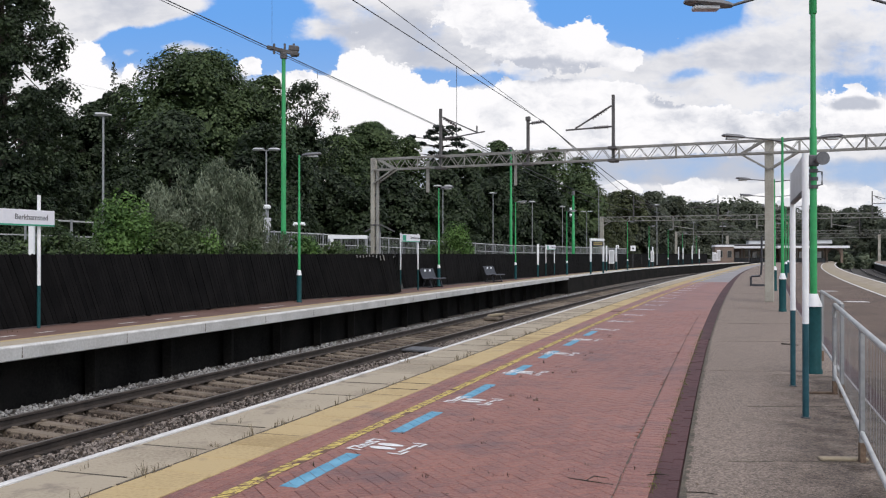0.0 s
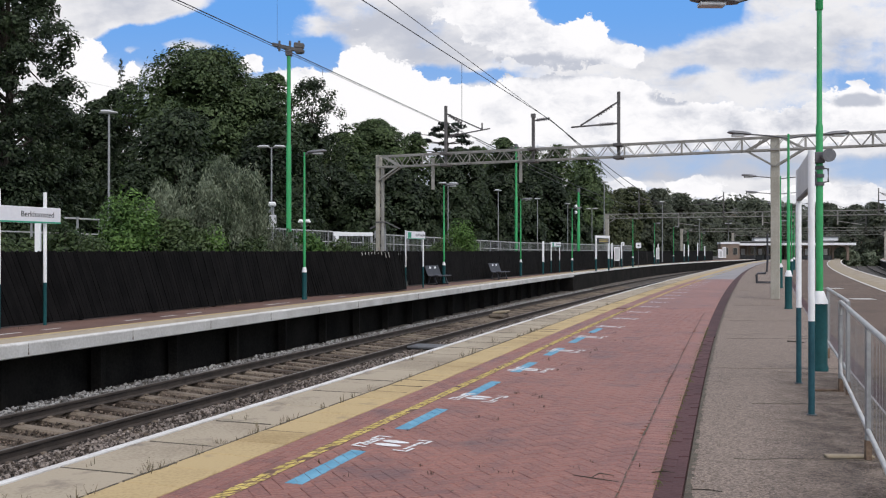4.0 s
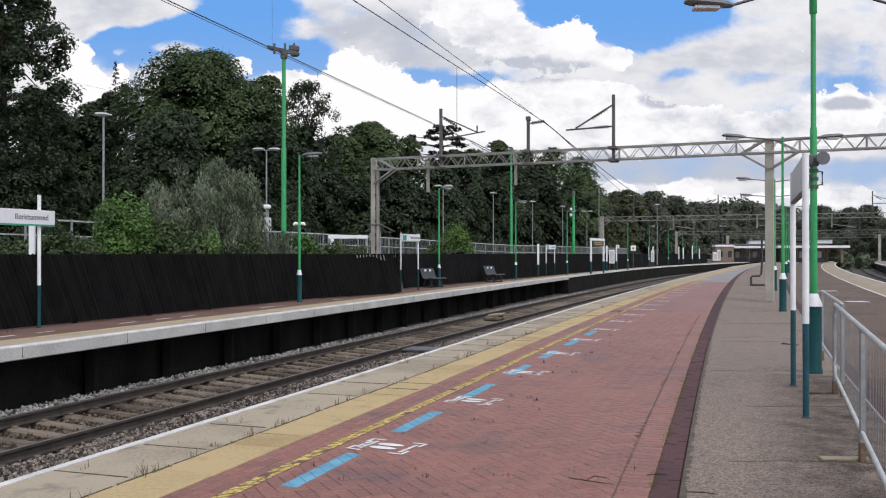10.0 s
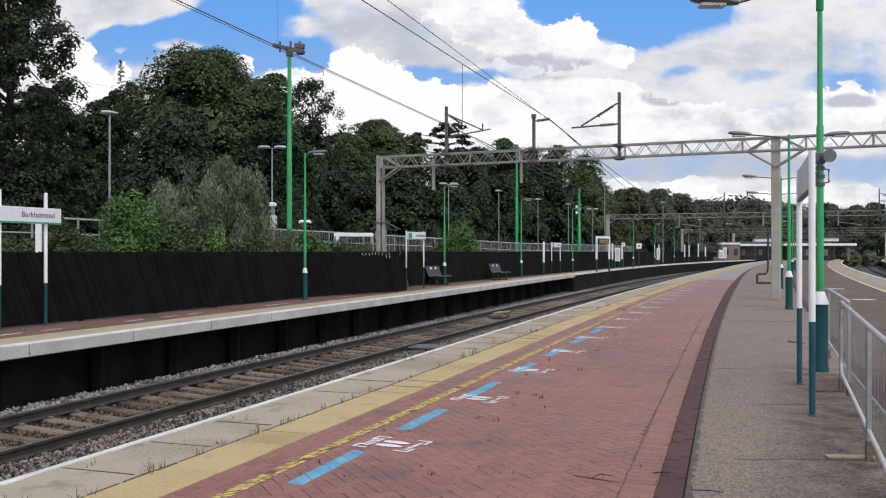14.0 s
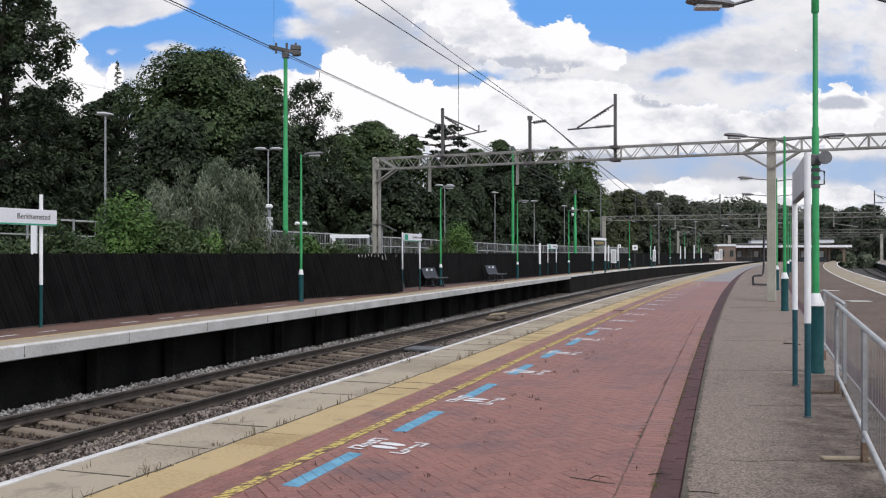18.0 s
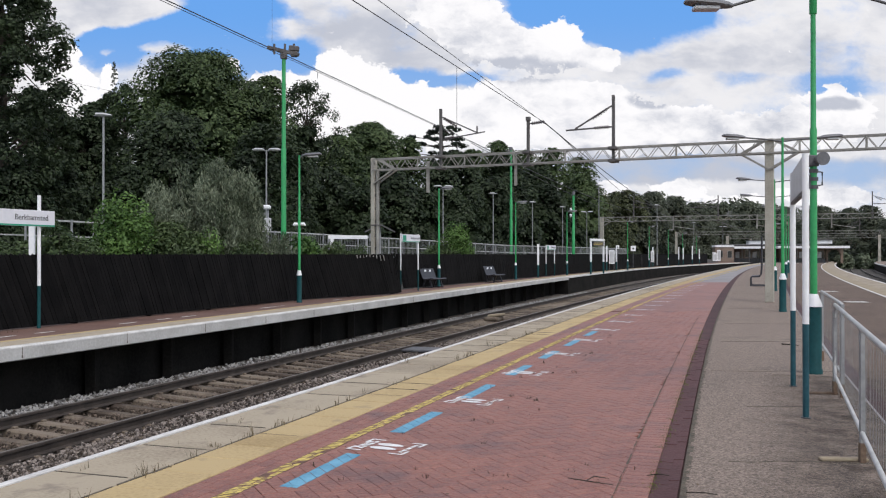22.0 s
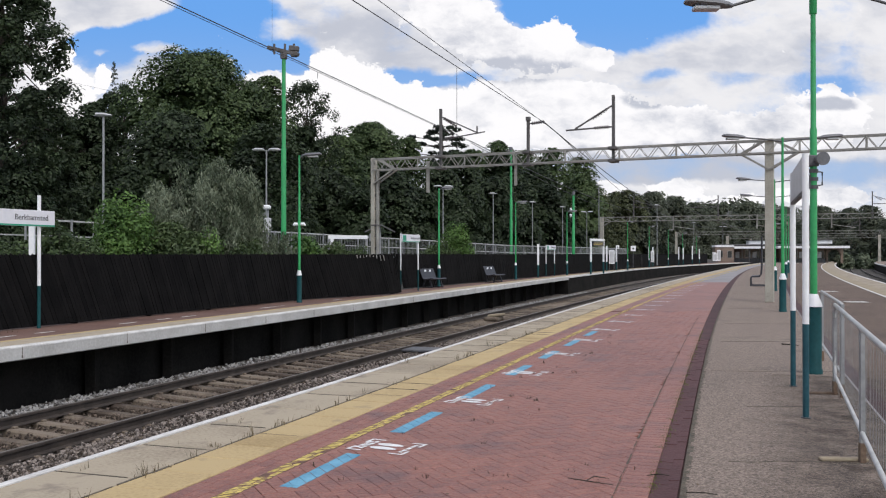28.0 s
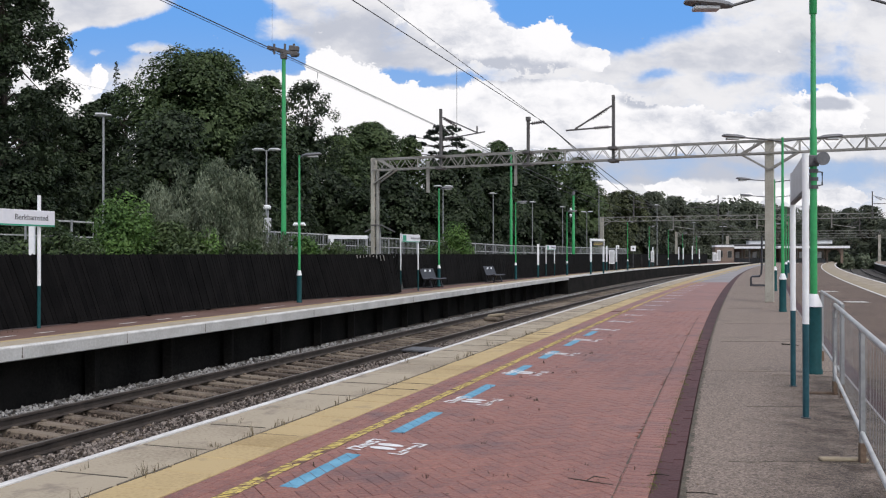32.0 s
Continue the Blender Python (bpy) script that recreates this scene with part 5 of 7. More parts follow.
tagged(part("infill_bars", bm, M_GALV, railing), "thin upright bars", kind="stuff")
bank = ribbon("retaining_bank", lambda y: rail_line(y) - 3, lambda y: rail_line(y) + 0.3, 0.2, 0.36, stations(11, 92, 40), M_GRASS, "grassy edge of the car park")

barrier = thing("height_barrier", pose(-5.66, 45.0, 0.23, 0, 0, 4), "white height barrier bar over the car park entrance", "barrier")
part("bar", box(-0.05, 1.9, -0.06, 0.06, 2.02, 2.2, 0.01), M_PAINT, barrier)
part("hanging_plate", box(0.02, 0.22, -0.05, 0.05, 1.55, 2.05, 0.01), M_PAINT, barrier)
for x in (0.0, 1.85):
    part("post", box(x - 0.06, x + 0.06, -0.06, 0.06, 0, 2.03, 0.01), M_GALV, barrier)
hut = thing("lamp_canopy", pose(-3.2, 46.0, 0.35), "small grey pitched canopy behind the fence", "canopy")
bm = bmesh.new()
for s in (-1, 1):
    add_bar(bm, (0, 0, 2.65), (s * 0.75, 0, 2.28), 0.6, 0.06)
part("roof", bm, M_ROOF, hut)
part("post", tube([(0, 0, -0.1), (0, 0, 2.65)], 0.05, 8), M_GALV, hut)
part("lantern", box(-0.55, -0.2, -0.12, 0.12, 1.8, 2.2, 0.03), M_GALV, hut)


# ---------------------------------------------------------------- benches
def bench(m, w=1.15):
    """A bent sheet-metal shell on two leg frames."""
    ob = thing("bench", m, "dark grey metal platform bench with curved one-piece seat", "bench", "benches on the platform")
    line = [(-0.50, 0.395), (-0.47, 0.43), (-0.40, 0.435), (-0.25, 0.405), (-0.10, 0.385), (0.0, 0.40), (0.06, 0.46), (0.11, 0.58), (0.165, 0.72), (0.215, 0.835), (0.25, 0.85)]
    for name, lo, hi in (("seat", 0, 6), ("backrest", 5, 11)):
        bm = bmesh.new()
        rows = [[bm.verts.new((x, y + dy, z + dz)) for x in (-w / 2, w / 2) for dy, dz in ((0, 0), (0.012, -0.02))] for y, z in line[lo:hi]]
        for a, b in zip(rows, rows[1:]):
            bm.faces.new((a[0], a[2], b[2], b[0])), bm.faces.new((a[1], b[1], b[3], a[3]))
            bm.faces.new((a[0], b[0], b[1], a[1])), bm.faces.new((a[2], a[3], b[3], b[2]))
        bm.faces.new((rows[0][0], rows[0][1], rows[0][3], rows[0][2])), bm.faces.new((rows[-1][0], rows[-1][2], rows[-1][3], rows[-1][1]))
        bmesh.ops.recalc_face_normals(bm, faces=bm.faces)
        part(name, bm, M_BENCH, ob)
    for x in (-w / 2 + 0.12, w / 2 - 0.12):
        leg = bmesh.new()
        add_bar(leg, (x, -0.36, 0), (x, -0.22, 0.39), 0.05), add_bar(leg, (x, 0.12, 0), (x, -0.02, 0.38), 0.05)
        add_bar(leg, (x, -0.40, 0.02), (x, 0.16, 0.02), 0.05), add_bar(leg, (x, -0.3, 0.38), (x, 0.02, 0.36), 0.04)
        part("leg_frame", leg, M_BENCH, ob)
    for x in (-0.2, 0.2):
        part("label_plate", box(x - 0.08, x + 0.08, 0.152, 0.158, 0.71, 0.8, 0.0), M_PAINT, ob, "small white plate")
    return ob


first = bench(pose(-0.56, 40.6, 0, 0, 0, heading(X_FENCE, 42) + 80))
copy_thing(first, pose(2.6, 48.0, 0, 0, 0, heading(X_FENCE, 50) + 80))
seat = thing("side_bench", pose(14.75, 42.0, 0, 0, 0, -20), "black tubular seat beside the portal post", "bench")
for y in (0, 1.1):
    bm = bmesh.new()
    add_tube(bm, [(-0.42, y, 0), (-0.44, y, 0.40), (-0.38, y, 0.45), (-0.05, y, 0.46), (0.02, y, 0.55), (0.05, y, 1.0), (0.05, y, 2.3)], 0.04, 8)
    add_tube(bm, [(-0.42, y, 0.03), (0.25, y, 0.03)], 0.035, 6)
    part("seat_frame", bm, M_BENCH, seat)
part("seat_pad", box(-0.42, 0.0, 0, 1.1, 0.44, 0.48, 0.01), M_BENCH, seat)

# ---------------------------------------------------------------- overhead line portals
def lattice_boom(parent, p, q, depth, width, step):
    """A boxed lattice: four chords with zigzag lacing."""
    p, q = Vector(p), Vector(q)
    t = (q - p).normalized()
    n = Vector((-t.y, t.x, 0))
    L = (q - p).length
    for up in (0, -depth):
        for s in (-1, 1):
            part("chord", bar(p + n * s * width / 2 + Vector((0, 0, up)), q + n * s * width / 2 + Vector((0, 0, up)), 0.05), M_STEEL, parent)
    k, a = 0, 0.0
    while a + step <= L + 0.01:
        for s in (-1, 1):
            bm = bmesh.new()
            u = p + t * a + n * s * width / 2
            v = p + t * (a + step) + n * s * width / 2
            mid = (u + v) / 2
            add_bar(bm, u, mid - Vector((0, 0, depth)), 0.02), add_bar(bm, mid - Vector((0, 0, depth)), v, 0.02)
            part("lacing", bm, M_STEEL, parent)
        if k % 3 == 0:
            bm = bmesh.new()
            u = p + t * a
            add_bar(bm, u - n * width / 2, u + n * width / 2, 0.05), add_bar(bm, u - n * width / 2 - Vector((0, 0, depth)), u + n * width / 2 - Vector((0, 0, depth)), 0.05)
            add_bar(bm, u - n * width / 2, u - n * width / 2 - Vector((0, 0, depth)), 0.05)
            part("cross_batten", bm, M_STEEL, parent)
        a, k = a + step, k + 1


def portal(name_label, posts, ends, top, w=0.32, step=0.62, depth=0.4, foot=-1.2):
    """Posts at the given places, a boom between the ends, knee braces at each post."""
    ob = thing("portal", pose(0, 0, 0), name_label, "gantry", "overhead line portals")
    p, q = Vector((*ends[0], top)), Vector((*ends[1], top))
    t = (q - p).normalized()
    ang = math.degrees(math.atan2(t.y, t.x))
    for (x, y), z0, sides in posts:
        m = pose(x, y, 0, 0, 0, ang)
        side = w / 2 - 0.10 if x < 0 else w / 2
        post = part("post", box(-w / 2, side, -w / 2, w / 2, z0, top + 0.05, 0.015, m), M_POST, ob, "pale grey steel post")
        if x < 0:
            part("post_flange", box(w / 2 - 0.04, w / 2, -w / 2 + 0.03, w / 2 - 0.03, z0, top - 0.35, 0.008, m), M_STEEL, post, "darker weathered flange")
            for k in range(9):
                part("batten", box(side - 0.004, w / 2 - 0.036, -w / 2 + 0.05, -w / 2 + 0.07, z0 + 0.15 + 0.5 * k, z0 + 0.27 + 0.5 * k, 0.0, m), M_STEEL_DARK, post)
            part("clamp_band", box(-w / 2 - 0.012, w / 2 + 0.012, -w / 2 - 0.012, w / 2 + 0.012, 2.55, 2.61, 0.004, m), M_STEEL_DARK, post)
        for s in sides:
            bm = bmesh.new()
            c = Vector((x, y, 0))
            for e in (-0.14, 0.14):
                n = Vector((-t.y, t.x, 0)) * e
                add_bar(bm, c + n + Vector((0, 0, top - 0.92)), c + n + t * s * 0.85 + Vector((0, 0, top - depth)), 0.08, 0.05)
                add_bar(bm, c + n + t * s * 0.85 + Vector((0, 0, top - depth)), c + n + t * s * 0.15 + Vector((0, 0, top)), 0.07, 0.05)
            part("knee_brace", bm, M_STEEL, post)
    lattice_boom(ob, p, q, depth, 0.34, step)
    return ob


def upright(parent, x, y, z0, z1, style, arm_dir, reach, ang):
    """A mast on the boom with its insulated registration arms."""
    m = pose(x, y, 0, 0, 0, ang)
    post = part("upright", box(-0.048, 0.048, -0.048, 0.048, z0, z1, 0.008, m), M_STEEL_DARK, parent, "dark steel upright")
    part("clamp", box(-0.14, 0.14, -0.24, 0.24, z0 + 0.02, z0 + 0.12, 0.01, m), M_STEEL_DARK, post)
    part("clamp", box(-0.14, 0.14, -0.24, 0.24, z0 + 0.44, z0 + 0.54, 0.01, m), M_STEEL_DARK, post)
    s = arm_dir
    bm = bmesh.new()

    def discs(a, b, n):
        a, b = Vector(a), Vector(b)
        ins = bmesh.new()
        add_tube(ins, [a, b], 0.022, 8)
        for k in range(n):
            c = a + (b - a) * k / (n - 1)
            d = (b - a).normalized() * 0.014
            add_tube(ins, [c - d, c + d], 0.06, 8)
        part("insulator", ins, M_INSUL, post, "brown ribbed insulator").matrix_basis = m
    if style == "v":
        tip, low, top = (s * reach, 0, z1 - 1.1), (s * 0.06, 0, z1 - 1.06), (s * 0.06, 0, z1 - 0.36)
        add_bar(bm, low, tip, 0.05)
        add_bar(bm, top, (s * reach * 0.8, 0, z1 - 1.06), 0.05)
        discs((s * 0.2, 0, z1 - 1.06), (s * 0.62, 0, z1 - 1.07), 6)
        discs((s * 0.25, 0, z1 - 0.48), (s * 0.7, 0, z1 - 0.74), 6)
    elif style == "down":
        add_bar(bm, (s * 0.06, 0, z1 - 0.3), (s * reach * 0.97, 0, z1 - 0.95), 0.045)
        add_bar(bm, (s * 0.06, 0, z1 - 1.12), (s * reach * 1.15, 0, z1 - 0.92), 0.04)
        add_bar(bm, (s * reach * 0.95, 0, z1 - 0.93), (s * reach * 0.95, 0, z1 - 0.7), 0.04)
        discs((s * 0.15, 0, z1 - 0.36), (s * 0.6, 0, z1 - 0.65), 6)
        discs((s * 0.2, 0, z1 - 1.1), (s * 0.5, 0, z1 - 1.05), 5)
    else:
        add_bar(bm, (s * 0.05, 0, z1 - 0.22), (s * reach, 0, z1 - 0.18), 0.04)
        discs((s * 0.16, 0, z1 - 0.21), (s * (reach - 0.05), 0, z1 - 0.18), 6)
        add_box(bm, -0.07, 0.07, -0.07, 0.07, z1 - 0.12, z1 + 0.02)
    part("arm", bm, M_STEEL_DARK, post).matrix_basis = m


p1 = portal("grey steel overhead line portal with lattice boom", [((10.2, 28.24), 0.0, (1, -1)), ((-2.55, 34.0), 0.0, (1,))], ((-2.55, 34.0), (22.05, 22.88)), 5.05, 0.26)
ANG = -24.3
upright(p1, -0.08, 32.9, 4.55, 6.78, "down", 1, 1.5, ANG)
upright(p1, 2.97, 31.5, 4.55, 6.26, "flat", 1, 0.6, ANG)
upright(p1, 5.71, 30.27, 4.55, 6.83, "v", -1, 1.64, ANG)
part("drop_post", bar((-0.55, 33.1, 4.9), (-0.55, 33.1, 3.75), 0.12), M_STEEL, p1)
part("drop_post", bar((2.55, 31.7, 4.9), (2.55, 31.7, 3.9), 0.1), M_STEEL, p1)
p2 = portal("grey steel overhead line portal further along", [((15.3, 87.0), 0.0, (1,)), ((31.0, 80.4), 0.0, (1, -1))], ((15.3, 87.0), (52.0, 71.6)), 5.03, 0.32, 0.9)
for x, y, z, st, d in ((18.1, 85.8, 7.0, "v", 1), (25.2, 82.8, 6.9, "v", -1), (37.0, 77.9, 6.9, "v", 1), (42.5, 75.6, 5.9, "flat", -1)):
    upright(p2, x, y, 4.55, z, st, d, 2.6, -22.8)
for x, y in ((21.5, 84.4), (28.3, 81.5), (34, 79.1), (40, 76.6)):
    drop = part("drop_post", bar((x, y, 5.0), (x, y, 3.8), 0.1), M_STEEL, p2)
    part("arm", bar((x, y, 4.1), (x + 1.8, y - 0.7, 3.8), 0.06), M_STEEL, drop)
p3 = portal("distant overhead line portal", [((37.4, 145.0), 0.0, (1,)), ((56.0, 137.0), 0.0, (1, -1)), ((73, 129.8), -1.2, (-1,))], ((37.4, 145.0), (73, 129.8)), 5.03, 0.36, 1.4, 0.45)
for x, y, z, st, d in ((44, 142.2, 6.8, "v", 1), (62, 134.5, 6.8, "v", -1)):
    upright(p3, x, y, 4.55, z, st, d, 2.4, -23)
p4 = portal("distant overhead line portal by the station building", [((58.5, 186.0), 0.0, (1,)), ((84, 174), -1.2, (-1,))], ((58.5, 186.0), (100, 167)), 5.2, 0.5, 1.6, 0.5)
p5 = portal("last overhead line portal before the hills", [((80, 235.0), -1.3, (1,)), ((112, 222), -1.3, (-1,))], ((80, 235.0), (130, 215)), 5.4, 0.5, 2.0, 0.6)


# ---------------------------------------------------------------- wires
def wire(name, pts, r, label):
    return tagged(part(name, tube(pts, r, 5), M_WIRE), label, "wire", "overhead wires", "structure")


def hung(p, q, sag, n=10):
    p, q = Vector(p), Vector(q)
    return [p + (q - p) * k / n - Vector((0, 0, sag * 4 * (k / n) * (1 - k / n))) for k in range(n + 1)]


wire("overhead_wire", hung((3.5, 31.0, 6.0), (-7.72, -2.0, 6.0), 0.0), 0.010, "dark overhead wire above the nearer track")
wire("overhead_wire", hung((3.85, 30.6, 5.62), (-6.29, -2.0, 5.72), 0.0), 0.007, "thin overhead wire above the nearer track")
wire("overhead_wire", hung((0.95, 31.9, 5.5), (-9.22, -2.0, 5.5), 0.0), 0.010, "dark overhead wire above the farther track")
wire("overhead_wire", hung((1.0, 31.9, 5.45), (-9.24, -2.0, 5.45), 0.0), 0.006, "thin overhead wire above the farther track")
for a, b, r in (((3.5, 31.0, 6.0), (20.2, 85.0, 5.9), 0.02), ((3.85, 30.6, 5.62), (19.6, 85.2, 5.4), 0.014), ((0.95, 31.9, 5.5), (17.9, 85.9, 5.6), 0.016), ((1.0, 31.9, 5.42), (17.2, 86.0, 5.2), 0.012),
                ((19.9, 85.0, 5.5), (43, 142.5, 5.5), 0.02), ((23, 83.6, 5.5), (47, 141, 5.5), 0.02), ((36, 78.3, 5.5), (62, 134, 5.5), 0.02), ((41, 76.2, 5.5), (66, 132.5, 5.5), 0.02)):
    wire("overhead_wire", hung(a, b, 0.25), r, "dark overhead wire between the portals")
for p, q in (((-2.76, 19.9, 5.5), (-2.76, 19.9, 5.37)), ((0.33, 21.6, 6.0), (0.33, 21.6, 4.32)), ((-7.55, 39.9, 10.55), (-7.55, 39.9, 16.0)), ((-30, 58, 13.9), (-21.5, 60, 12.2))):
    wire("dropper", [p, q], 0.006, "thin wire dropper")

# ---------------------------------------------------------------- guard rail
def guard_panel(name_label, pts, posts, top, low, mesh):
    ob = thing("guard_rail", pose(0, 0, 0), name_label, "guard rail", "guard rails on the platform")
    p, q = Vector((*pts[0], 0)), Vector((*pts[1], 0))
    t = (q - p).normalized()
    up = Vector((0, 0, 1))
    part("top_rail", tube([q + up * (top - 0.14), q + up * (top - 0.05) - t * 0.02, q + up * top - t * 0.09, p + up * top], 0.02, 10), M_GALV_WORN, ob, "worn pale top rail")
    part("bottom_rail", tube([q + up * (low + 0.26), q + up * (low + 0.1) - t * 0.02, q + up * low - t * 0.12, p + up * low], 0.017, 10), M_GALV_WORN, ob, "worn pale bottom rail")
    for f in posts:
        c = p + (q - p) * f
        post = part("post", bar(c + up * 0.14, c + up * top, 0.034, 0.03), M_GALV, ob)
        part("rusty_foot", bar(c - up * 0.01, c + up * 0.14, 0.042, 0.036), M_RUST, post, "rusty foot")
    if mesh:
        L = (q - p).length
        k = 0.06
        bm = bmesh.new()
        while k < L - 0.05:
            c = p + t * k
            if k < L - 0.02:
                add_bar(bm, c + up * low, c + up * top, 0.0018)
            k += 0.11
        tagged(part("wire_infill", bm, M_GALV, ob), "thin upright wires", kind="stuff")
    return ob


guard_panel("galvanised guard rail with wire infill and rusty feet", ((1.85, 3.36), (4.19, 9.68)), (0.0, 0.5, 1.0), 0.962, 0.21, False)
guard_panel("short galvanised guard rail with rounded end", ((5.32, 12.7), (4.17, 9.45)), (0.0, 1.0), 0.975, 0.24, True)
bm = bmesh.new()
t = Vector((2.34, 6.32, 0)).normalized()
k = 0.1
while k < 6.7:
    c = Vector((1.85, 3.36, 0)) + t * k
    add_bar(bm, c + Vector((0.02, -0.01, 0.22)), c + Vector((0.02, -0.01, 0.955)), 0.0017)
    k += 0.1
screen = part("wire_infill_panel", bm, M_GALV)
tagged(screen, "fine upright wires filling the guard rail", "guard rail", kind="stuff")
for x, y, w in ((2.91, 6.58, 0.34), (4.05, 9.72, 0.36)):
    tagged(part("foot_plate", box(-w / 2, w / 2, -0.035, 0.035, 0.0, 0.022, 0.006, pose(x, y, 0, 0, 0, -4)), M_TAN if y < 8 else M_RUST), "flat worn metal foot plate on the asphalt", "plate", "foot plates")
stick = part("fallen_stick", tube([(5.6, 14.95, 0.015), (5.66, 14.84, 0.02), (5.8, 14.75, 0.012)], [0.012, 0.01, 0.006], 6), M_BARK)
tagged(stick, "small dark fallen stick on the asphalt", "stick", "fallen sticks")
for pts in (((0.83, 6.02, 0.012), (0.95, 5.9, 0.02), (1.1, 5.84, 0.012)), ((0.93, 5.93, 0.012), (1.0, 5.99, 0.03), (1.1, 6.0, 0.014)), ((1.38, 6.14, 0.0), (1.45, 6.11, 0.015), (1.53, 6.12, 0.004)), ((1.52, 5.66, 0.012), (1.62, 5.62, 0.02), (1.7, 5.6, 0.012))):
    tagged(part("fallen_stick", tube(pts, [0.003, 0.0045, 0.002], 6), M_BARK), "thin dry twig lying on the platform", "stick", "fallen sticks")

# dirt that gathers along the guard rail
bm = box(-0.95, 0.95, -3.0, 8.2, 0.001, 0.0035)
tagged(part("dirt_film", bm, dirt_film("guard_rail_dirt", (0.04, 0.031, 0.026), 0.95), m=pose(2.0, 3.36, 0, 0, 0, -20.3)), "dark dirt on the asphalt along the guard rail", "dirt", kind="stuff")

# things in the track
hump = thing("track_magnet", Matrix.Translation(along(X_TRACK, 35.4, -0.05, -1.1)[0]) @ pose(0, 0, 0, 0, 0, heading(X_TRACK, 35.4)), "low rusty brown ramp box between the rails", "track box")
part("body", box(-0.3, 0.28, -0.5, 0.4, 0, 0.16, 0.05), M_SLEEPER, hump)
part("cover", box(-0.2, 0.36, -0.25, 0.42, 0.15, 0.25, 0.03, pose(0, 0, 0, 0, -6, 0)), M_TAN, hump, "tan cover")
tagged(part("trough_lid", box(-0.5, 0.5, -0.4, 0.4, -0.02, 0.05, 0.02, pose(-0.62, 24.4, -1.09, 0, 0, heading(X_TRACK, 24.4))), M_DARKGREY), "grey flat cable trough lid on the ballast", "lid")

# ---------------------------------------------------------------- shrubs behind the fence
shrub(-8.9, 25.4, 0.3, 3.25, 1.5, M_LEAF_BRIGHT, "bright green leafy bush behind the black fence", 21, 170, 0.06, 24)
shrub(-7.55, 25.9, 0.3, 2.55, 1.3, M_LEAF, "green leafy sapling in front of the grey bush", 38, 150, 0.065, 16)
shrub(-6.85, 26.3, 0.3, 2.15, 0.55, M_LEAF_BRIGHT, "small yellow green sapling behind the fence", 39, 110, 0.05, 8)
shrub(-11.4, 22.6, 0.3, 1.75, 1.8, M_LEAF, "dark green bramble bush behind the fence", 40, 130, 0.06, 22)
shrub(-9.9, 23.4, 0.3, 2.4, 2.4, M_LEAF, "dark green bramble bush behind the fence", 22, 120, 0.07, 24)
shrub(-12.6, 24.0, 0.3, 1.9, 2.4, M_LEAF, "dark green bramble bush behind the fence", 26, 120, 0.07, 24)
shrub(-7.85, 27.6, 0.3, 4.0, 3.0, M_LEAF_GREY, "grey green flowering bush of upright stems", 23, 130, 0.075, 50, True)
shrub(-7.15, 29.2, 0.3, 4.75, 2.0, M_LEAF_GREY, "grey green flowering bush of upright stems", 24, 130, 0.075, 48, True)
shrub(-8.1, 26.2, 0.3, 2.3, 2.2, M_LEAF, "mixed green bush low behind the fence", 27, 110, 0.07, 26)
shrub(-6.6, 29.0, 0.3, 1.9, 2.6, M_LEAF, "dark green bush low behind the fence", 28, 110, 0.07, 26)
shrub(-5.05, 32.8, 0.3, 2.3, 1.2, M_LEAF_BRIGHT, "small bright green bush behind the fence", 25, 110, 0.07, 18)
shrub(-6.45, 29.9, 0.3, 4.5, 1.2, M_LEAF_GREY, "grey green flowering bush of upright stems", 37, 90, 0.075, 20, True)
shrub(-10.9, 25.6, 0.3, 2.0, 2.6, M_LEAF_GREY, "tangled grey green bush behind the fence", 35, 80, 0.06, 30, True)
shrub(-5.9, 30.6, 0.3, 2.2, 2.2, M_LEAF_GREY, "tangled grey green bush behind the fence", 36, 80, 0.06, 30, True)
shrub(-6.6, 27.9, 0.3, 2.0, 2.0, M_LEAF, "dark green bramble bush behind the fence", 37, 110, 0.06, 24)
shrub(-3.5, 37.5, 0.3, 1.75, 1.5, M_LEAF, "low dark green bush by the railing", 41, 90, 0.07, 18)
shrub(-4.3, 36.0, 0.3, 2.0, 1.4, M_LEAF, "small dark bush behind the fence", 29, 90, 0.07, 18)
shrub(0.75, 50.0, 0.3, 3.2, 1.6, M_LEAF_BRIGHT, "tall green bush rising above the fence", 30, 110, 0.07, 20)
shrub(-0.2, 50.0, 0.3, 2.3, 1.9, M_LEAF, "dark green bush rising above the fence", 31, 110, 0.07, 20)
shrub(71.0, 160, -1.3, 3.4, 3.0, M_LEAF_GREY, "low grey green bush beside the far tracks", 33, 150, 0.25, 30)
shrub(75.0, 161, -1.3, 3.4, 2.8, M_LEAF_GREY, "low grey green bush beside the far tracks", 34, 150, 0.25, 30)


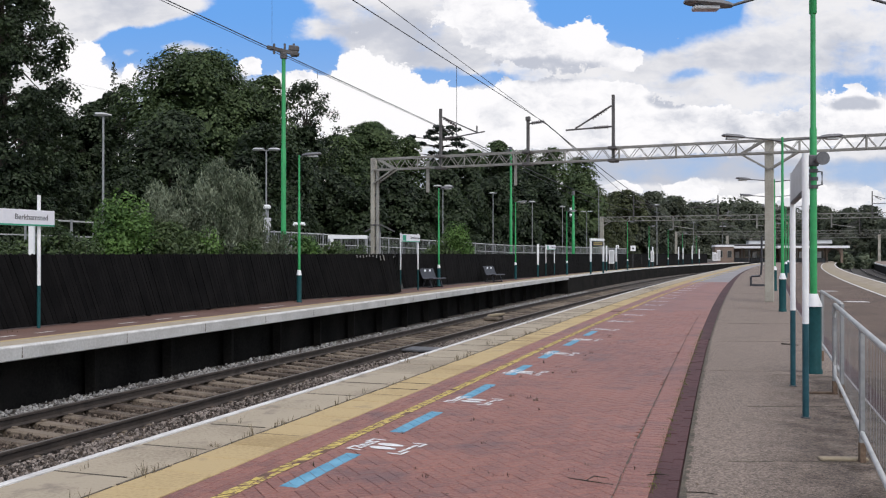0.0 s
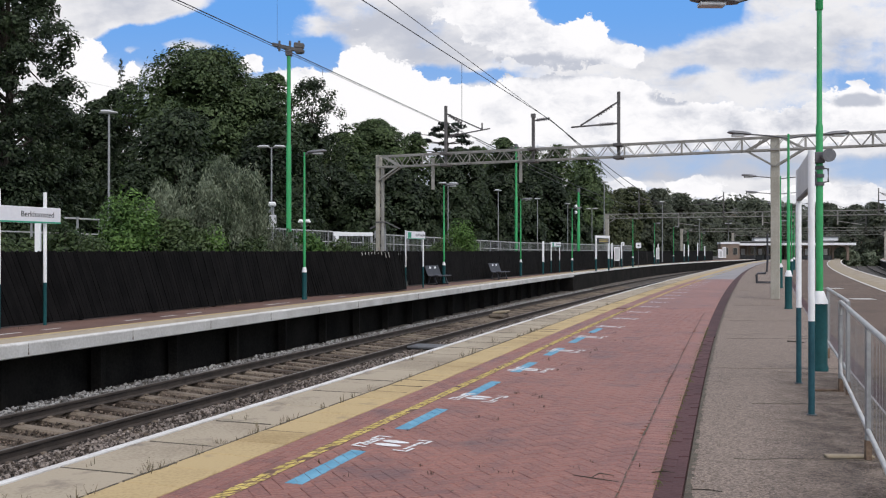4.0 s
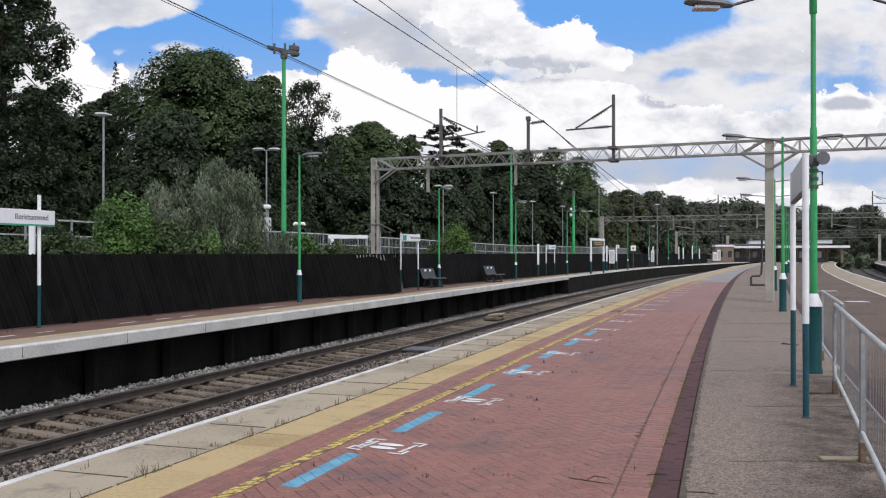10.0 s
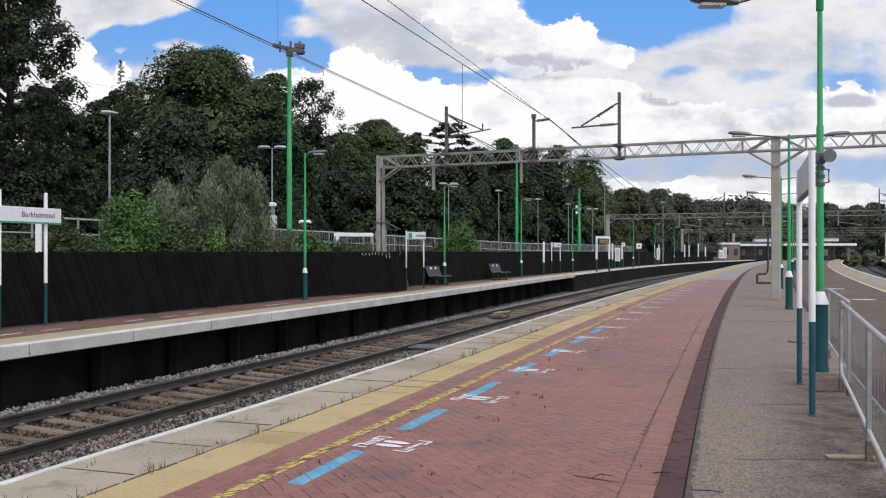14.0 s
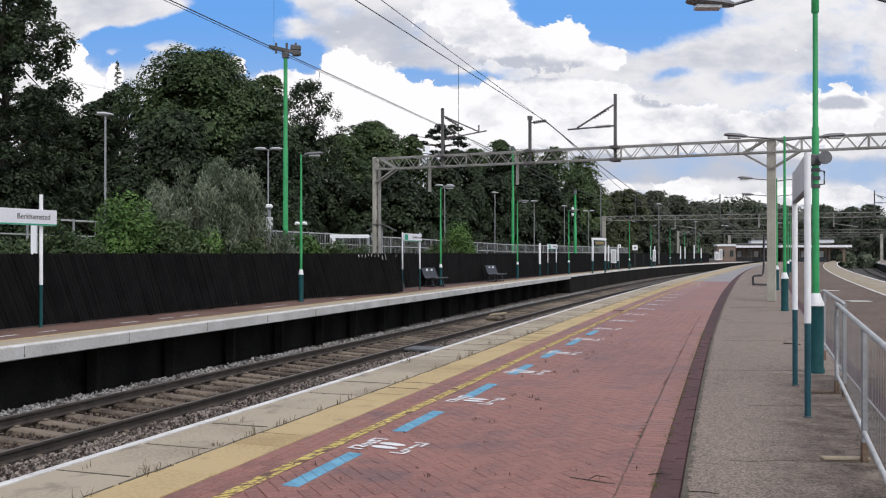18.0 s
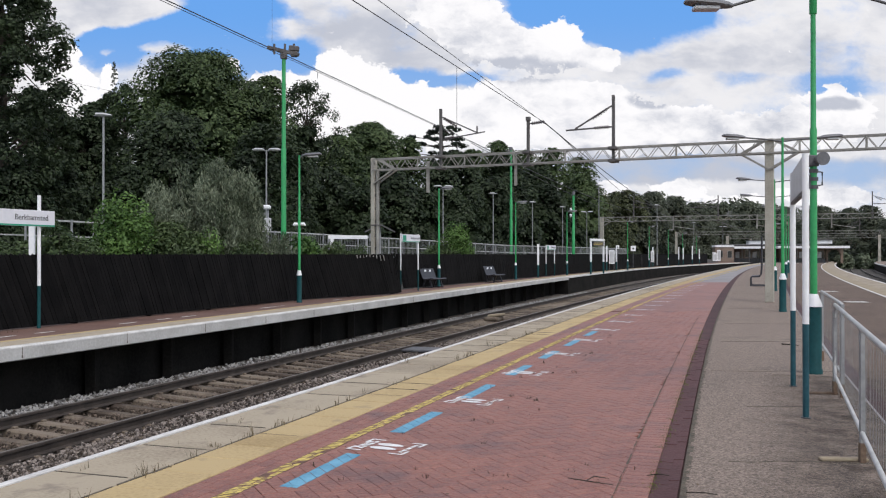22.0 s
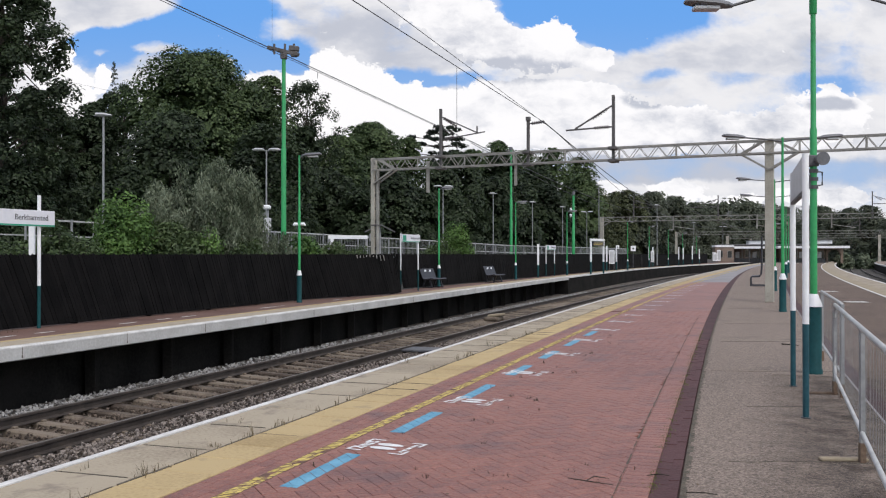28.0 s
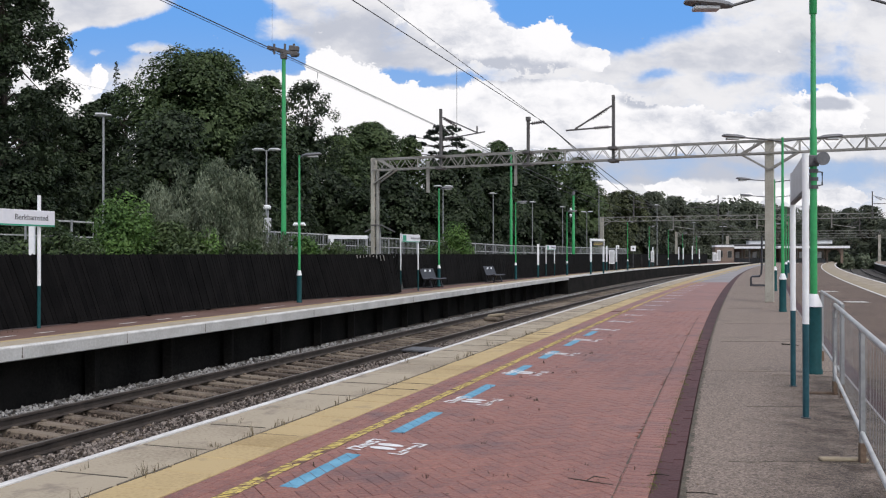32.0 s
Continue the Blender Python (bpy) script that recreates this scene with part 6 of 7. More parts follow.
# ---------------------------------------------------------------- station buildings and distance
def station_building(m, length, depth, label, lantern, c0=-2.0):
    ob = thing("station_building", m, label, "station building", "station buildings")
    part("wall", box(0, length, 0, depth, -0.1, 3.0), M_HOUSE, ob, "brown brick wall")
    part("roof", box(-0.4, length + 0.4, -0.2, depth + 0.2, 3.0, 3.3, 0.1), M_ROOF, ob, "low grey roof")
    can = part("canopy", box(c0, length + 3.0, -3.4, 0.3, 2.68, 2.8), M_ROOF, ob, "flat platform canopy")
    part("fascia", box(c0 - 0.05, length + 3.05, -3.5, -3.4, 2.5, 2.9), M_PAINT, can, "white canopy edge board")
    part("fascia", box(c0 - 0.15, c0 - 0.05, -3.5, 0.3, 2.5, 2.9), M_PAINT, can, "white canopy edge board")
    for k in range(int(length // 3)):
        x = 0.8 + 3 * k
        win = part("window", box(x, x + 1.1, -0.05, 0.02, 0.9, 2.3), M_STEEL, ob, "grey framed window")
        part("pane", box(x + 0.1, x + 0.5, -0.07, -0.052, 1.0, 2.2), M_GLASS, win)
        part("pane", box(x + 0.6, x + 1.0, -0.07, -0.052, 1.0, 2.2), M_GLASS, win)
        if k % 2:
            part("door", box(x + 1.5, x + 2.4, -0.05, 0.02, 0.0, 2.1), M_GLASS, ob, "dark doorway")
    part("plinth", box(-0.05, length + 0.05, -0.06, -0.001, -0.1, 0.7), M_DARKGREY, ob, "dark plinth")
    for k in range(int(length // 1.5)):
        x = 0.2 + 1.5 * k
        part("pilaster", box(x, x + 0.22, -0.12, -0.001, 0.7, 2.675), M_STEEL, ob, "grey timber pilaster")
        if k % 2 == 1:
            post = part("poster", box(x + 0.4, x + 1.1, -0.16, -0.08, 0.8, 1.9), M_SIGNBACK, ob, "pale poster on the wall")
            part("poster_frame", box(x + 0.36, x + 1.14, -0.155, -0.081, 0.76, 1.94), M_DARKGREY, post)
    for k in range(int(length // 4) + 1):
        part("canopy_column", tube([(4 * k, -3.0, 0), (4 * k, -3.0, 2.69)], 0.09, 8), M_DARKGREY, can)
        part("bracket", bar((4 * k, -3.0, 2.3), (4 * k, -1.9, 2.67), 0.1), M_DARKGREY, can)
        part("canopy_lamp", box(4 * k + 1.4, 4 * k + 2.6, -2.0, -1.8, 2.58, 2.681, 0.02), M_LENS, can, "pale strip lamp casing")
    for x in lantern:
        lt = part("roof_light", box(x, x + 3.2, 0.5, 3.0, 3.25, 3.95, 0.1), M_PAINT, ob, "white roof lantern")
        part("lantern_roof", box(x - 0.2, x + 3.4, 0.3, 3.2, 3.95, 4.05), M_ROOF, lt)
    return ob


main = station_building(pose(51.8, 167.0, 0, 0, 0, -8), 16, 6, "brown brick station building with white edged canopy", (4.6,), 1.45)
part("end_block", box(-2.0, 1.25, -3.6, -0.01, -0.1, 2.75), M_HOUSE, main, "projecting brick end of the building")
part("parapet", box(-2.1, 1.3, -3.7, 0.0, 2.752, 3.1, 0.03), M_PAINT, main, "white painted parapet")
for x in (-1.5, 0.1):
    win = part("window", box(x, x + 0.8, -3.66, -3.602, 0.8, 2.1), M_STEEL, main, "grey framed window")
    part("pane", box(x + 0.06, x + 0.74, -3.69, -3.662, 0.86, 2.04), M_GLASS, win)
island = station_building(pose(60.0, 158.0, 0, 0, 0, -8), 6.5, 6, "island platform building with white edged canopy", (4.6,))
# brick arch that carries the open end of the canopy
bm = bmesh.new()
rim = [(6.55, 2.66), (6.55, -0.1), (6.85, -0.1), (6.85, 1.3)] + [(7.9 - 1.05 * math.cos(math.pi * k / 10), 1.3 + 1.0 * math.sin(math.pi * k / 10)) for k in range(1, 10)] + [(8.95, 1.3), (8.95, -0.1), (9.35, -0.1), (9.35, 2.66)]
face = bm.faces.new([bm.verts.new((x, -0.3, z)) for x, z in rim])
for v in bmesh.ops.extrude_face_region(bm, geom=[face])["geom"]:
    if isinstance(v, bmesh.types.BMVert):
        v.co.y += 0.4
bmesh.ops.recalc_face_normals(bm, faces=bm.faces)
part("arched_wall", bm, M_HOUSE, island, "brick wall with a round arch")
for x, y, z in ((48.0, 160.0, 1.5), (48.8, 160.0, 1.9), (47.3, 157.0, 1.3)):
    ob = thing("poster_case", pose(x, y, 0, 0, 0, -8), "pale poster case standing by the station building", "poster case", "poster cases")
    part("panel", box(-0.3, 0.3, -0.06, 0.06, 0.3, z + 0.3, 0.02), M_PAINT, ob)
    part("sheet", box(-0.22, 0.22, -0.07, -0.062, 0.5, z + 0.15), M_SIGNBACK, ob)
    for sx in (-0.24, 0.24):
        part("leg", box(sx - 0.04, sx + 0.04, -0.04, 0.04, -0.02, 0.32), M_DARKGREY, ob)


def hill(name, x0, x1, y, base, tops, depth, seed, label):
    """A far wooded ridge: sloping ground with many clumps of crown on it."""
    rng = np.random.default_rng(seed)
    ob = thing(name, pose(0, 0, 0), label, "hill", kind="structure")
    n = 40
    bm = bmesh.new()
    rows = []
    for k in range(n + 1):
        x = x0 + (x1 - x0) * k / n
        h = base + np.interp(k / n, np.linspace(0, 1, len(tops)), tops)
        rows.append([bm.verts.new((x, y - depth, -1.4)), bm.verts.new((x, y - depth * 0.4, h * 0.55)), bm.verts.new((x, y, h)), bm.verts.new((x, y + depth, -1.4))])
    for a, b in zip(rows, rows[1:]):
        for i in range(3):
            bm.faces.new((a[i], b[i], b[i + 1], a[i + 1]))
    bmesh.ops.recalc_face_normals(bm, faces=bm.faces)
    part("slope", bm, M_GRASS, ob)
    C, R = [], []
    for k in range(420):
        f, g = rng.random(), rng.random() ** 0.6
        h = (base + np.interp(f, np.linspace(0, 1, len(tops)), tops)) * g
        C.append((x0 + (x1 - x0) * f, y - depth * (1 - g), h + 1))
        R.append(rng.uniform(0.006, 0.013) * y)
    tagged(part("woods", leaf_mesh("woods", leaves(rng, C, R, 60, y * 0.003, 0.8)), M_LEAF_HAZED, ob), "grey green woods paled for haze", kind="stuff")
    return ob


hill("wooded_hill", 80, 330, 420, 0, (8, 12, 15, 14, 18, 15, 12, 12, 13, 12, 12, 10), 120, 41, "wooded hill behind the station")
hill("wooded_hill", 30, 620, 760, 0, (14, 26, 33, 38, 42, 34, 28, 28, 30, 28, 26, 22), 150, 42, "far wooded hill on the skyline")
for x, y in ((150, 330), (131, 350), (205, 340), (118, 380)):
    h = thing("far_house", pose(x, y, 3.5 if x > 140 else 12, 0, 0, 15), "small far house with pitched roof among trees", "house", "far houses")
    part("wall", box(-4, 4, -3, 3, -6, 5), M_HOUSE, h)
    bm = bmesh.new()
    v = [bm.verts.new(p) for p in ((-4.4, -3.4, 5), (4.4, -3.4, 5), (4.4, 3.4, 5), (-4.4, 3.4, 5), (-4.4, 0, 7.6), (4.4, 0, 7.6))]
    for q in ((0, 1, 5, 4), (2, 3, 4, 5), (0, 4, 3), (1, 2, 5), (3, 2, 1, 0)):
        bm.faces.new([v[i] for i in q])
    part("roof", bm, M_ROOF, h)
    for s in (-2, 2):
        part("window", box(s - 0.6, s + 0.6, -3.05, -3.0, 1.5, 3.2), M_GLASS, h)


# ---------------------------------------------------------------- marks painted on the paving
def edge_at(y, off):
    """A place off metres in from the near platform's edge, and the turn of the edge there."""
    p, r = along(X_EDGE, y, off)
    return p, heading(X_EDGE, y)


def patch(bm, y0, y1, a0, a1, z0, z1, skew=0.0):
    """A thin block between two stations and two distances from the edge."""
    q = [along(X_EDGE, y0, a0)[0], along(X_EDGE, y0 + skew, a1)[0], along(X_EDGE, y1 + skew, a1)[0], along(X_EDGE, y1, a0)[0]]
    lo = [bm.verts.new((p.x, p.y, z0)) for p in q]
    hi = [bm.verts.new((p.x, p.y, z1)) for p in q]
    bm.faces.new(hi)
    for k in range(4):
        bm.faces.new((lo[k], lo[(k + 1) % 4], hi[(k + 1) % 4], hi[k]))


def flat_shape(bm, pts, z=-0.0005):
    bm.faces.new([bm.verts.new((x, y, z)) for x, y in pts])


def floor_stamp():
    """Corner brackets round two long prints and three small bars of writing."""
    ob = thing("floor_marking", pose(0, 0, 0), "white floor marking of prints inside corner brackets", "floor marking", "white floor markings")
    for sx in (-1, 1):
        for sy in (-1, 1):
            bm = bmesh.new()
            x, y = sx * 0.21, sy * 0.25
            flat_shape(bm, [(x, y), (x - sx * 0.13, y), (x - sx * 0.13, y - sy * 0.026), (x - sx * 0.026, y - sy * 0.026), (x - sx * 0.026, y - sy * 0.13), (x, y - sy * 0.13)])
            part("corner_bracket", bm, M_STAMP, ob)
    for sx in (-1, 1):
        bm = bmesh.new()
        flat_shape(bm, [(sx * 0.062 + 0.046 * math.cos(k * math.tau / 16) * (1 + 0.2 * math.sin(k * math.tau / 16)), 0.0 + 0.118 * math.sin(k * math.tau / 16)) for k in range(16)])
        part("print", bm, M_STAMP, ob)
    for y, w in ((0.205, 0.24), (0.16, 0.28), (-0.19, 0.28)):
        bm = bmesh.new()
        x = -w / 2
        rng = random.Random(int(y * 1000))
        while x < w / 2:
            d = rng.uniform(0.03, 0.07)
            flat_shape(bm, [(x, y - 0.018), (min(x + d, w / 2), y - 0.018), (min(x + d, w / 2), y + 0.018), (x, y + 0.018)])
            x += d + 0.014
        part("lettering_bar", bm, M_STAMP, ob)
    bmesh_fix(ob)
    return ob


def bmesh_fix(ob):
    for c in ob.children_recursive:
        for p in c.data.polygons:
            if p.normal.z < 0:
                c.data.flip_normals()
                break


def stamp_place(k):
    return edge_at(7.70 + 2.20 * k - 0.004 * k * k, 1.975)



stamp = floor_stamp()
p, a = stamp_place(0)
stamp.matrix_basis = pose(p.x, p.y, 0.0, 0, 0, a + 82)
for k in range(1, 19):
    p, a = stamp_place(k)
    copy_thing(stamp, pose(p.x, p.y, 0.0, 0, 0, a + 82))


def slanted(bm, y0, y1, a0, a1, lean0, lean1, lo, hi, shrink=0.004):
    """A flat block of paint between two slanting brick joints, cut off at the stations lo and hi."""
    c = [(y0 + shrink, a0), (y0 + lean0 * (a1 - a0) + shrink, a1), (y1 + lean1 * (a1 - a0) - shrink, a1), (y1 - shrink, a0)]
    c = [(min(max(y, lo), hi), a) for y, a in c]
    if c[3][0] - c[0][0] < 0.012 and c[2][0] - c[1][0] < 0.012:
        return
    ring = [along(X_EDGE, y, a)[0] for y, a in c]
    up, dn = [bm.verts.new((p.x, p.y, -0.0018)) for p in ring], [bm.verts.new((p.x, p.y, -0.009)) for p in ring]
    bm.faces.new(up)
    for k in range(4):
        bm.faces.new((dn[k], dn[(k + 1) % 4], up[(k + 1) % 4], up[k]))


for k in range(-1, 7):
    y0 = 6.43 + 1.80 * k
    off = 1.835
    ob = thing("blue_floor_dash", pose(0, 0, 0), "pale blue painted dash across the paving bricks", "floor marking", "blue floor dashes")
    for j in range(8):
        bm = bmesh.new()
        y = y0 - 0.03 + j * 0.14
        slanted(bm, y, y + 0.14, off - 0.062, off + 0.062, -1, -1, y0, y0 + 0.98)
        if bm.verts:
            part("painted_block", bm, M_BLUE, ob)

# worn yellow hatched line, over a dark strip added to darken the gaps in it
tagged(part("paint_residue", sweep([(1.505, -0.012), (1.615, -0.012), (1.615, -0.003), (1.505, -0.003)], [along(X_EDGE, y) for y in stations(4.5, 26, 60)]), M_CRACK_BED), "dark strip added under the yellow paint to darken its gaps", "line marking", kind="stuff")
rng = random.Random(12)
bm = bmesh.new()
y, lean = 4.5, -1.0
while y < 95:
    # islands of paint between slanting joints, flaking away further along
    worn = min(0.36, max(0.05, 0.05 + (y - 8) * 0.012))
    step, nxt = rng.choice((0.08, 0.1, 0.13)), rng.choice((-1.0, -1.0, 0.3, 0.8, 1.0))
    if step + (nxt - lean) * 0.105 < 0.05:
        nxt = lean
    off = 1.572
    cut = rng.uniform(0.3, 0.7)
    for lo, hi in ((0, cut), (cut, 1)) if rng.random() < 0.8 else ((0, 1),):
        if rng.random() < worn:
            continue
        ring, gap = [], rng.uniform(0.010, 0.017)
        for f, g in ((0, lo), (0, (lo + hi) / 2), (0, hi), (0.33, hi), (0.67, hi), (1, hi), (1, (lo + hi) / 2), (1, lo), (0.67, lo), (0.33, lo)):
            v0, v1 = y + lean * g * 0.105 + gap, y + step + nxt * g * 0.105 - gap
            q = off - 0.065 + 0.105 * g + (0.005 if g == lo else -0.005 if g == hi else 0) + rng.uniform(-0.006, 0.006)
            ring.append(along(X_EDGE, v0 + (v1 - v0) * f + rng.uniform(-0.004, 0.004), q)[0])
        up, dn = [bm.verts.new((p.x, p.y, -0.0018)) for p in ring], [bm.verts.new((p.x, p.y, -0.009)) for p in ring]
        bm.faces.new(up)
        for k in range(10):
            bm.faces.new((dn[k], dn[(k + 1) % 10], up[(k + 1) % 10], up[k]))
    y, lean = y + step, nxt
bmesh.ops.recalc_face_normals(bm, faces=bm.faces)
tagged(part("hatched_line", bm, M_YPAINT), "worn yellow hatched warning line on the bricks", "line marking", kind="stuff")

# white lines on the brown side
for x, y, w, d in ((12.98, 28.4, 0.66, 0.5), (15.5, 36.5, 0.7, 0.4)):
    tagged(part("white_dash", box(-w / 2, w / 2, -d / 2, d / 2, -0.01, 0.004, 0, pose(x, y, 0, 0, 0, -3)), M_WHITE), "worn white painted dash on brown asphalt", "line marking", "white dashes")

bm = bmesh.new()
for y in (13.4, 14.3, 15.3, 16.6, 18.9, 20.1, 21.0, 24.5, 25.2, 29.0):
    p, r = along(X_FAR, y, -1.5)
    q, r = along(X_FAR, y + rng.uniform(0.4, 0.9), -1.5)
    w = r * rng.uniform(0.03, 0.06)
    up = Vector((0, 0, 0.004))
    bm.faces.new([bm.verts.new(c + up) for c in (p - w, p + w, q + w * 0.7, q - w)])
tagged(part("faded_line", bm, M_WHITE), "faded broken white line on the opposite platform", "line marking", kind="stuff")

# ---------------------------------------------------------------- paving: slabs and bricks, one by one near the eye
PAVE = stations(-8, 110, 118)
bm = sweep([(0.0, -0.30), (0.0, -0.012), (0.012, 0.003), (0.085, 0.003), (0.085, -0.30)], [along(X_EDGE, y) for y in LONG])
tagged(part("edge_line", bm, M_WHITE), "white painted front edge of the platform", kind="structure")


def slab_mesh(w, d):
    return mesh_of(box(-w / 2, w / 2, -d / 2, d / 2, -0.05, 0.0, 0.007), "slab")


def slab_course(name, off, w, d, gap, y0, y1, material, label, far_label):
    me = slab_mesh(w - gap, d - gap)
    me.materials.append(material)
    run = thing(name, pose(0, 0, 0), label, kind="structure", category="")
    rng = random.Random(3)
    y = y0
    while y < y1:
        p, a = edge_at(y, off)
        part("slab", me, None, run, m=pose(p.x, p.y, rng.uniform(-0.003, 0.002), rng.uniform(-0.2, 0.2), rng.uniform(-0.2, 0.2), a))
        q, a = edge_at(y + d / 2 * math.cos(radians(a)), off)
        if rng.random() < (0.85 if d > 0.6 else 0.3):
            part("joint_dirt", box(-w / 2 + rng.uniform(0, 0.1) * w, w / 2 - rng.uniform(0, 0.15) * w, -gap * 0.4, gap * 0.4, -0.03, 0.0022, 0, pose(q.x, q.y, 0, 0, 0, a + rng.uniform(-0.6, 0.6))), M_DIRT, run)
        y += d * math.cos(radians(a))
    ribbon_pts = [y - d / 2] + [yy for yy in LONG if yy > y]
    bm = sweep([(off - w / 2, -0.05), (off + w / 2, -0.05), (off + w / 2, -0.001), (off - w / 2, -0.001)], [along(X_EDGE, yy) for yy in ribbon_pts])
    tagged(part(name, bm, material), far_label, kind="structure")


slab_course("coping_slabs", 0.424, 0.672, 0.92, 0.016, 4.12, 46, M_COPING, "cream stone coping slabs with dark joints", "cream stone coping further along")
slab_course("yellow_slabs", 0.985, 0.44, 0.45, 0.006, 4.2, 42, M_YELLOW, "yellow painted paving slabs along the platform", "yellow painted slabs further along")

# dark mossy joint between the cream and the yellow slabs
bm = bmesh.new()
rng = random.Random(31)
y = 4.4
while y < 60:
    l, e = rng.uniform(0.05, 0.3), rng.uniform(-0.006, 0.006)
    patch(bm, y, y + l, 0.757 + e, 0.769 + e + rng.uniform(0, 0.012), -0.02, 0.003)
    y += l * rng.uniform(1.0, 1.25)
tagged(part("mossy_joint", bm, M_DIRT), "dark dirt in the joint between slabs", "joint", kind="stuff")
# seams and cracks across the asphalt
bm = bmesh.new()
for y, x0, x1 in ((6.55, 0.3, 1.9), (8.9, 0.5, 2.1), (11.6, 0.1, 2.1), (15.5, 0.2, 2.2), (19.5, 0.2, 2.3), (25, 0.2, 2.4), (34, 0.2, 2.5)):
    x = x0
    q = y
    while x < x1:
        n = q + rng.uniform(-0.03, 0.025)
        add_bar(bm, (X_DRAIN1(y) + x, q, 0.0), (X_DRAIN1(y) + x + 0.13, n, 0.0), 0.01, 0.006)
        x, q = x + 0.12, n
tagged(part("asphalt_seams", bm, M_DIRT), "thin dark seams across the asphalt", "crack", kind="stuff")
bm = bmesh.new()
y = 4.6
while y < 40:
    l = rng.uniform(0.02, 0.09)
    e = rng.uniform(-0.005, 0.03)
    p0, p1 = X_DRAIN1(y), X_DRAIN1(y + l)
    flat = [bm.verts.new(c) for c in ((p0 - 0.012, y, 0.003), (p0 + 0.012 + e, y, 0.003), (p1 + 0.01 + e, y + l, 0.003), (p1 - 0.012, y + l, 0.003))]
    bm.faces.new(flat)
    y += l * rng.uniform(1.0, 1.15)
tagged(part("crumbled_edge", bm, M_DIRT), "crumbled dark edge of the asphalt by the channel", "crack", kind="stuff")

BW, BL = 0.104, 0.208


def brick_mesh(w, l):
    bm = bmesh.new()
    hw, hl, c = w / 2 - 0.0016, l / 2 - 0.0016, 0.0035
    lo = [bm.verts.new((x, y, -0.02)) for x, y in ((-hw, -hl), (hw, -hl), (hw, hl), (-hw, hl))]
    mid = [bm.verts.new((x, y, -c)) for x, y in ((-hw, -hl), (hw, -hl), (hw, hl), (-hw, hl))]
    hi = [bm.verts.new((x, y, 0)) for x, y in ((-hw + c, -hl + c), (hw - c, -hl + c), (hw - c, hl - c), (-hw + c, hl - c))]
    bm.faces.new(hi)
    for k in range(4):
        j = (k + 1) % 4
        bm.faces.new((lo[k], lo[j], mid[j], mid[k])), bm.faces.new((mid[k], mid[j], hi[j], hi[k]))
    return mesh_of(bm, "brick")


BRICK = brick_mesh(BW, BL)
BRICK.materials.append(M_BRICK_ONE)
base_v = np.array([v.co[:] for v in BRICK.vertices])
base_f = [tuple(p.vertices) for p in BRICK.polygons]


def border_x(y):
    return X_DRAIN0(y) - 0.22


paving = thing("brick_paving", pose(0, 0, 0), "red brick paving laid herringbone, worn and uneven", kind="structure")
laid = []
ca, sa = math.cos(radians(-20 + 45)), math.sin(radians(-20 + 45))
for n in range(-140, 260):
    for q in range(-75, 75):
        for horizontal in (True, False):
            u, v = (n + 2 * q) * BW, (n - 2 * q) * BW
            cu, cv = (u + BW, v + BW / 2) if horizontal else (u + BW / 2, v + 2 * BW)
            x, y = 1.2 + cu * ca - cv * sa, 11.0 + cu * sa + cv * ca
            if not 4.6 < y < 24:
                continue
            if x < X_EDGE(y) + 1.61 or x > border_x(y) + 0.05:
                continue
            laid.append((x, y, -65 if horizontal else 25))
y, row = 4.4, 0
while y < 24:
    a = heading(X_DRAIN0, y)
    laid.append((X_DRAIN0(y) - 0.106, y, a + 90))
    y += BW * math.cos(radians(a))
for row, off in enumerate((1.263, 1.367, 1.471, 1.575)):
    y = 4.5 + 0.1 * (row % 2)
    while y < 24:
        p, a = edge_at(y, off)
        laid.append((p.x, p.y, a))
        y += BL * math.cos(radians(a))
laid.sort(key=lambda b: b[1])
rng = random.Random(8)
V, F, c, solo = [], [], 0, 0
for x, y, a in laid:
    z, tx, ty = (-0.001 if a > 40 or a < -80 else rng.uniform(-0.0062, -0.0035)), rng.uniform(-0.32, 0.32), rng.uniform(-0.32, 0.32)
    if y > 5.6 and solo < 300:
        part("brick", BRICK, None, paving, m=pose(x, y, z, tx, ty, a))
        solo += 1
        continue
    m = np.array(pose(x, y, z, tx, ty, a))
    V.append(base_v @ m[:3, :3].T + m[:3, 3])
    F += [tuple(i + c for i in f) for f in base_f]
    c += len(base_v)
me = bpy.data.meshes.new("bricks_further")
me.from_pydata(np.concatenate(V).tolist(), [], F)
tagged(part("bricks_further", me, M_BRICK, paving), "red paving bricks further along", kind="stuff")
ribbon("brick_paving_far", shifted(X_EDGE, 1.28), shifted(X_DRAIN0, 0), -0.05, -0.004, stations(23.9, 48, 40), M_BRICK, "red brick paving further along the platform")
ribbon("brick_paving_end", shifted(X_EDGE, 1.28), shifted(X_DRAIN0, 0), -0.05, -0.004, stations(48, 180, 60), M_PALE, "pale grey paving near the station building")

# plain continuation behind the walker
BEHIND = stations(-8, 4.6, 13)
ribbon("brick_paving_near", shifted(X_EDGE, 1.28), X_DRAIN0, -0.05, -0.005, BEHIND, M_BRICK, "red brick paving at the near end of the platform")
for name, lo, hi, end, material, label in (("coping_near", 0.10, 0.76, 3.75, M_COPING, "cream stone coping at the near end"), ("yellow_band_near", 0.77, 1.21, 3.98, M_YELLOW, "yellow painted band at the near end")):
    bm = sweep([(lo, -0.05), (hi, -0.05), (hi, -0.002), (lo, -0.002)], [along(X_EDGE, y) for y in stations(-8, end, 12)])
    tagged(part(name, bm, material), label, kind="structure")

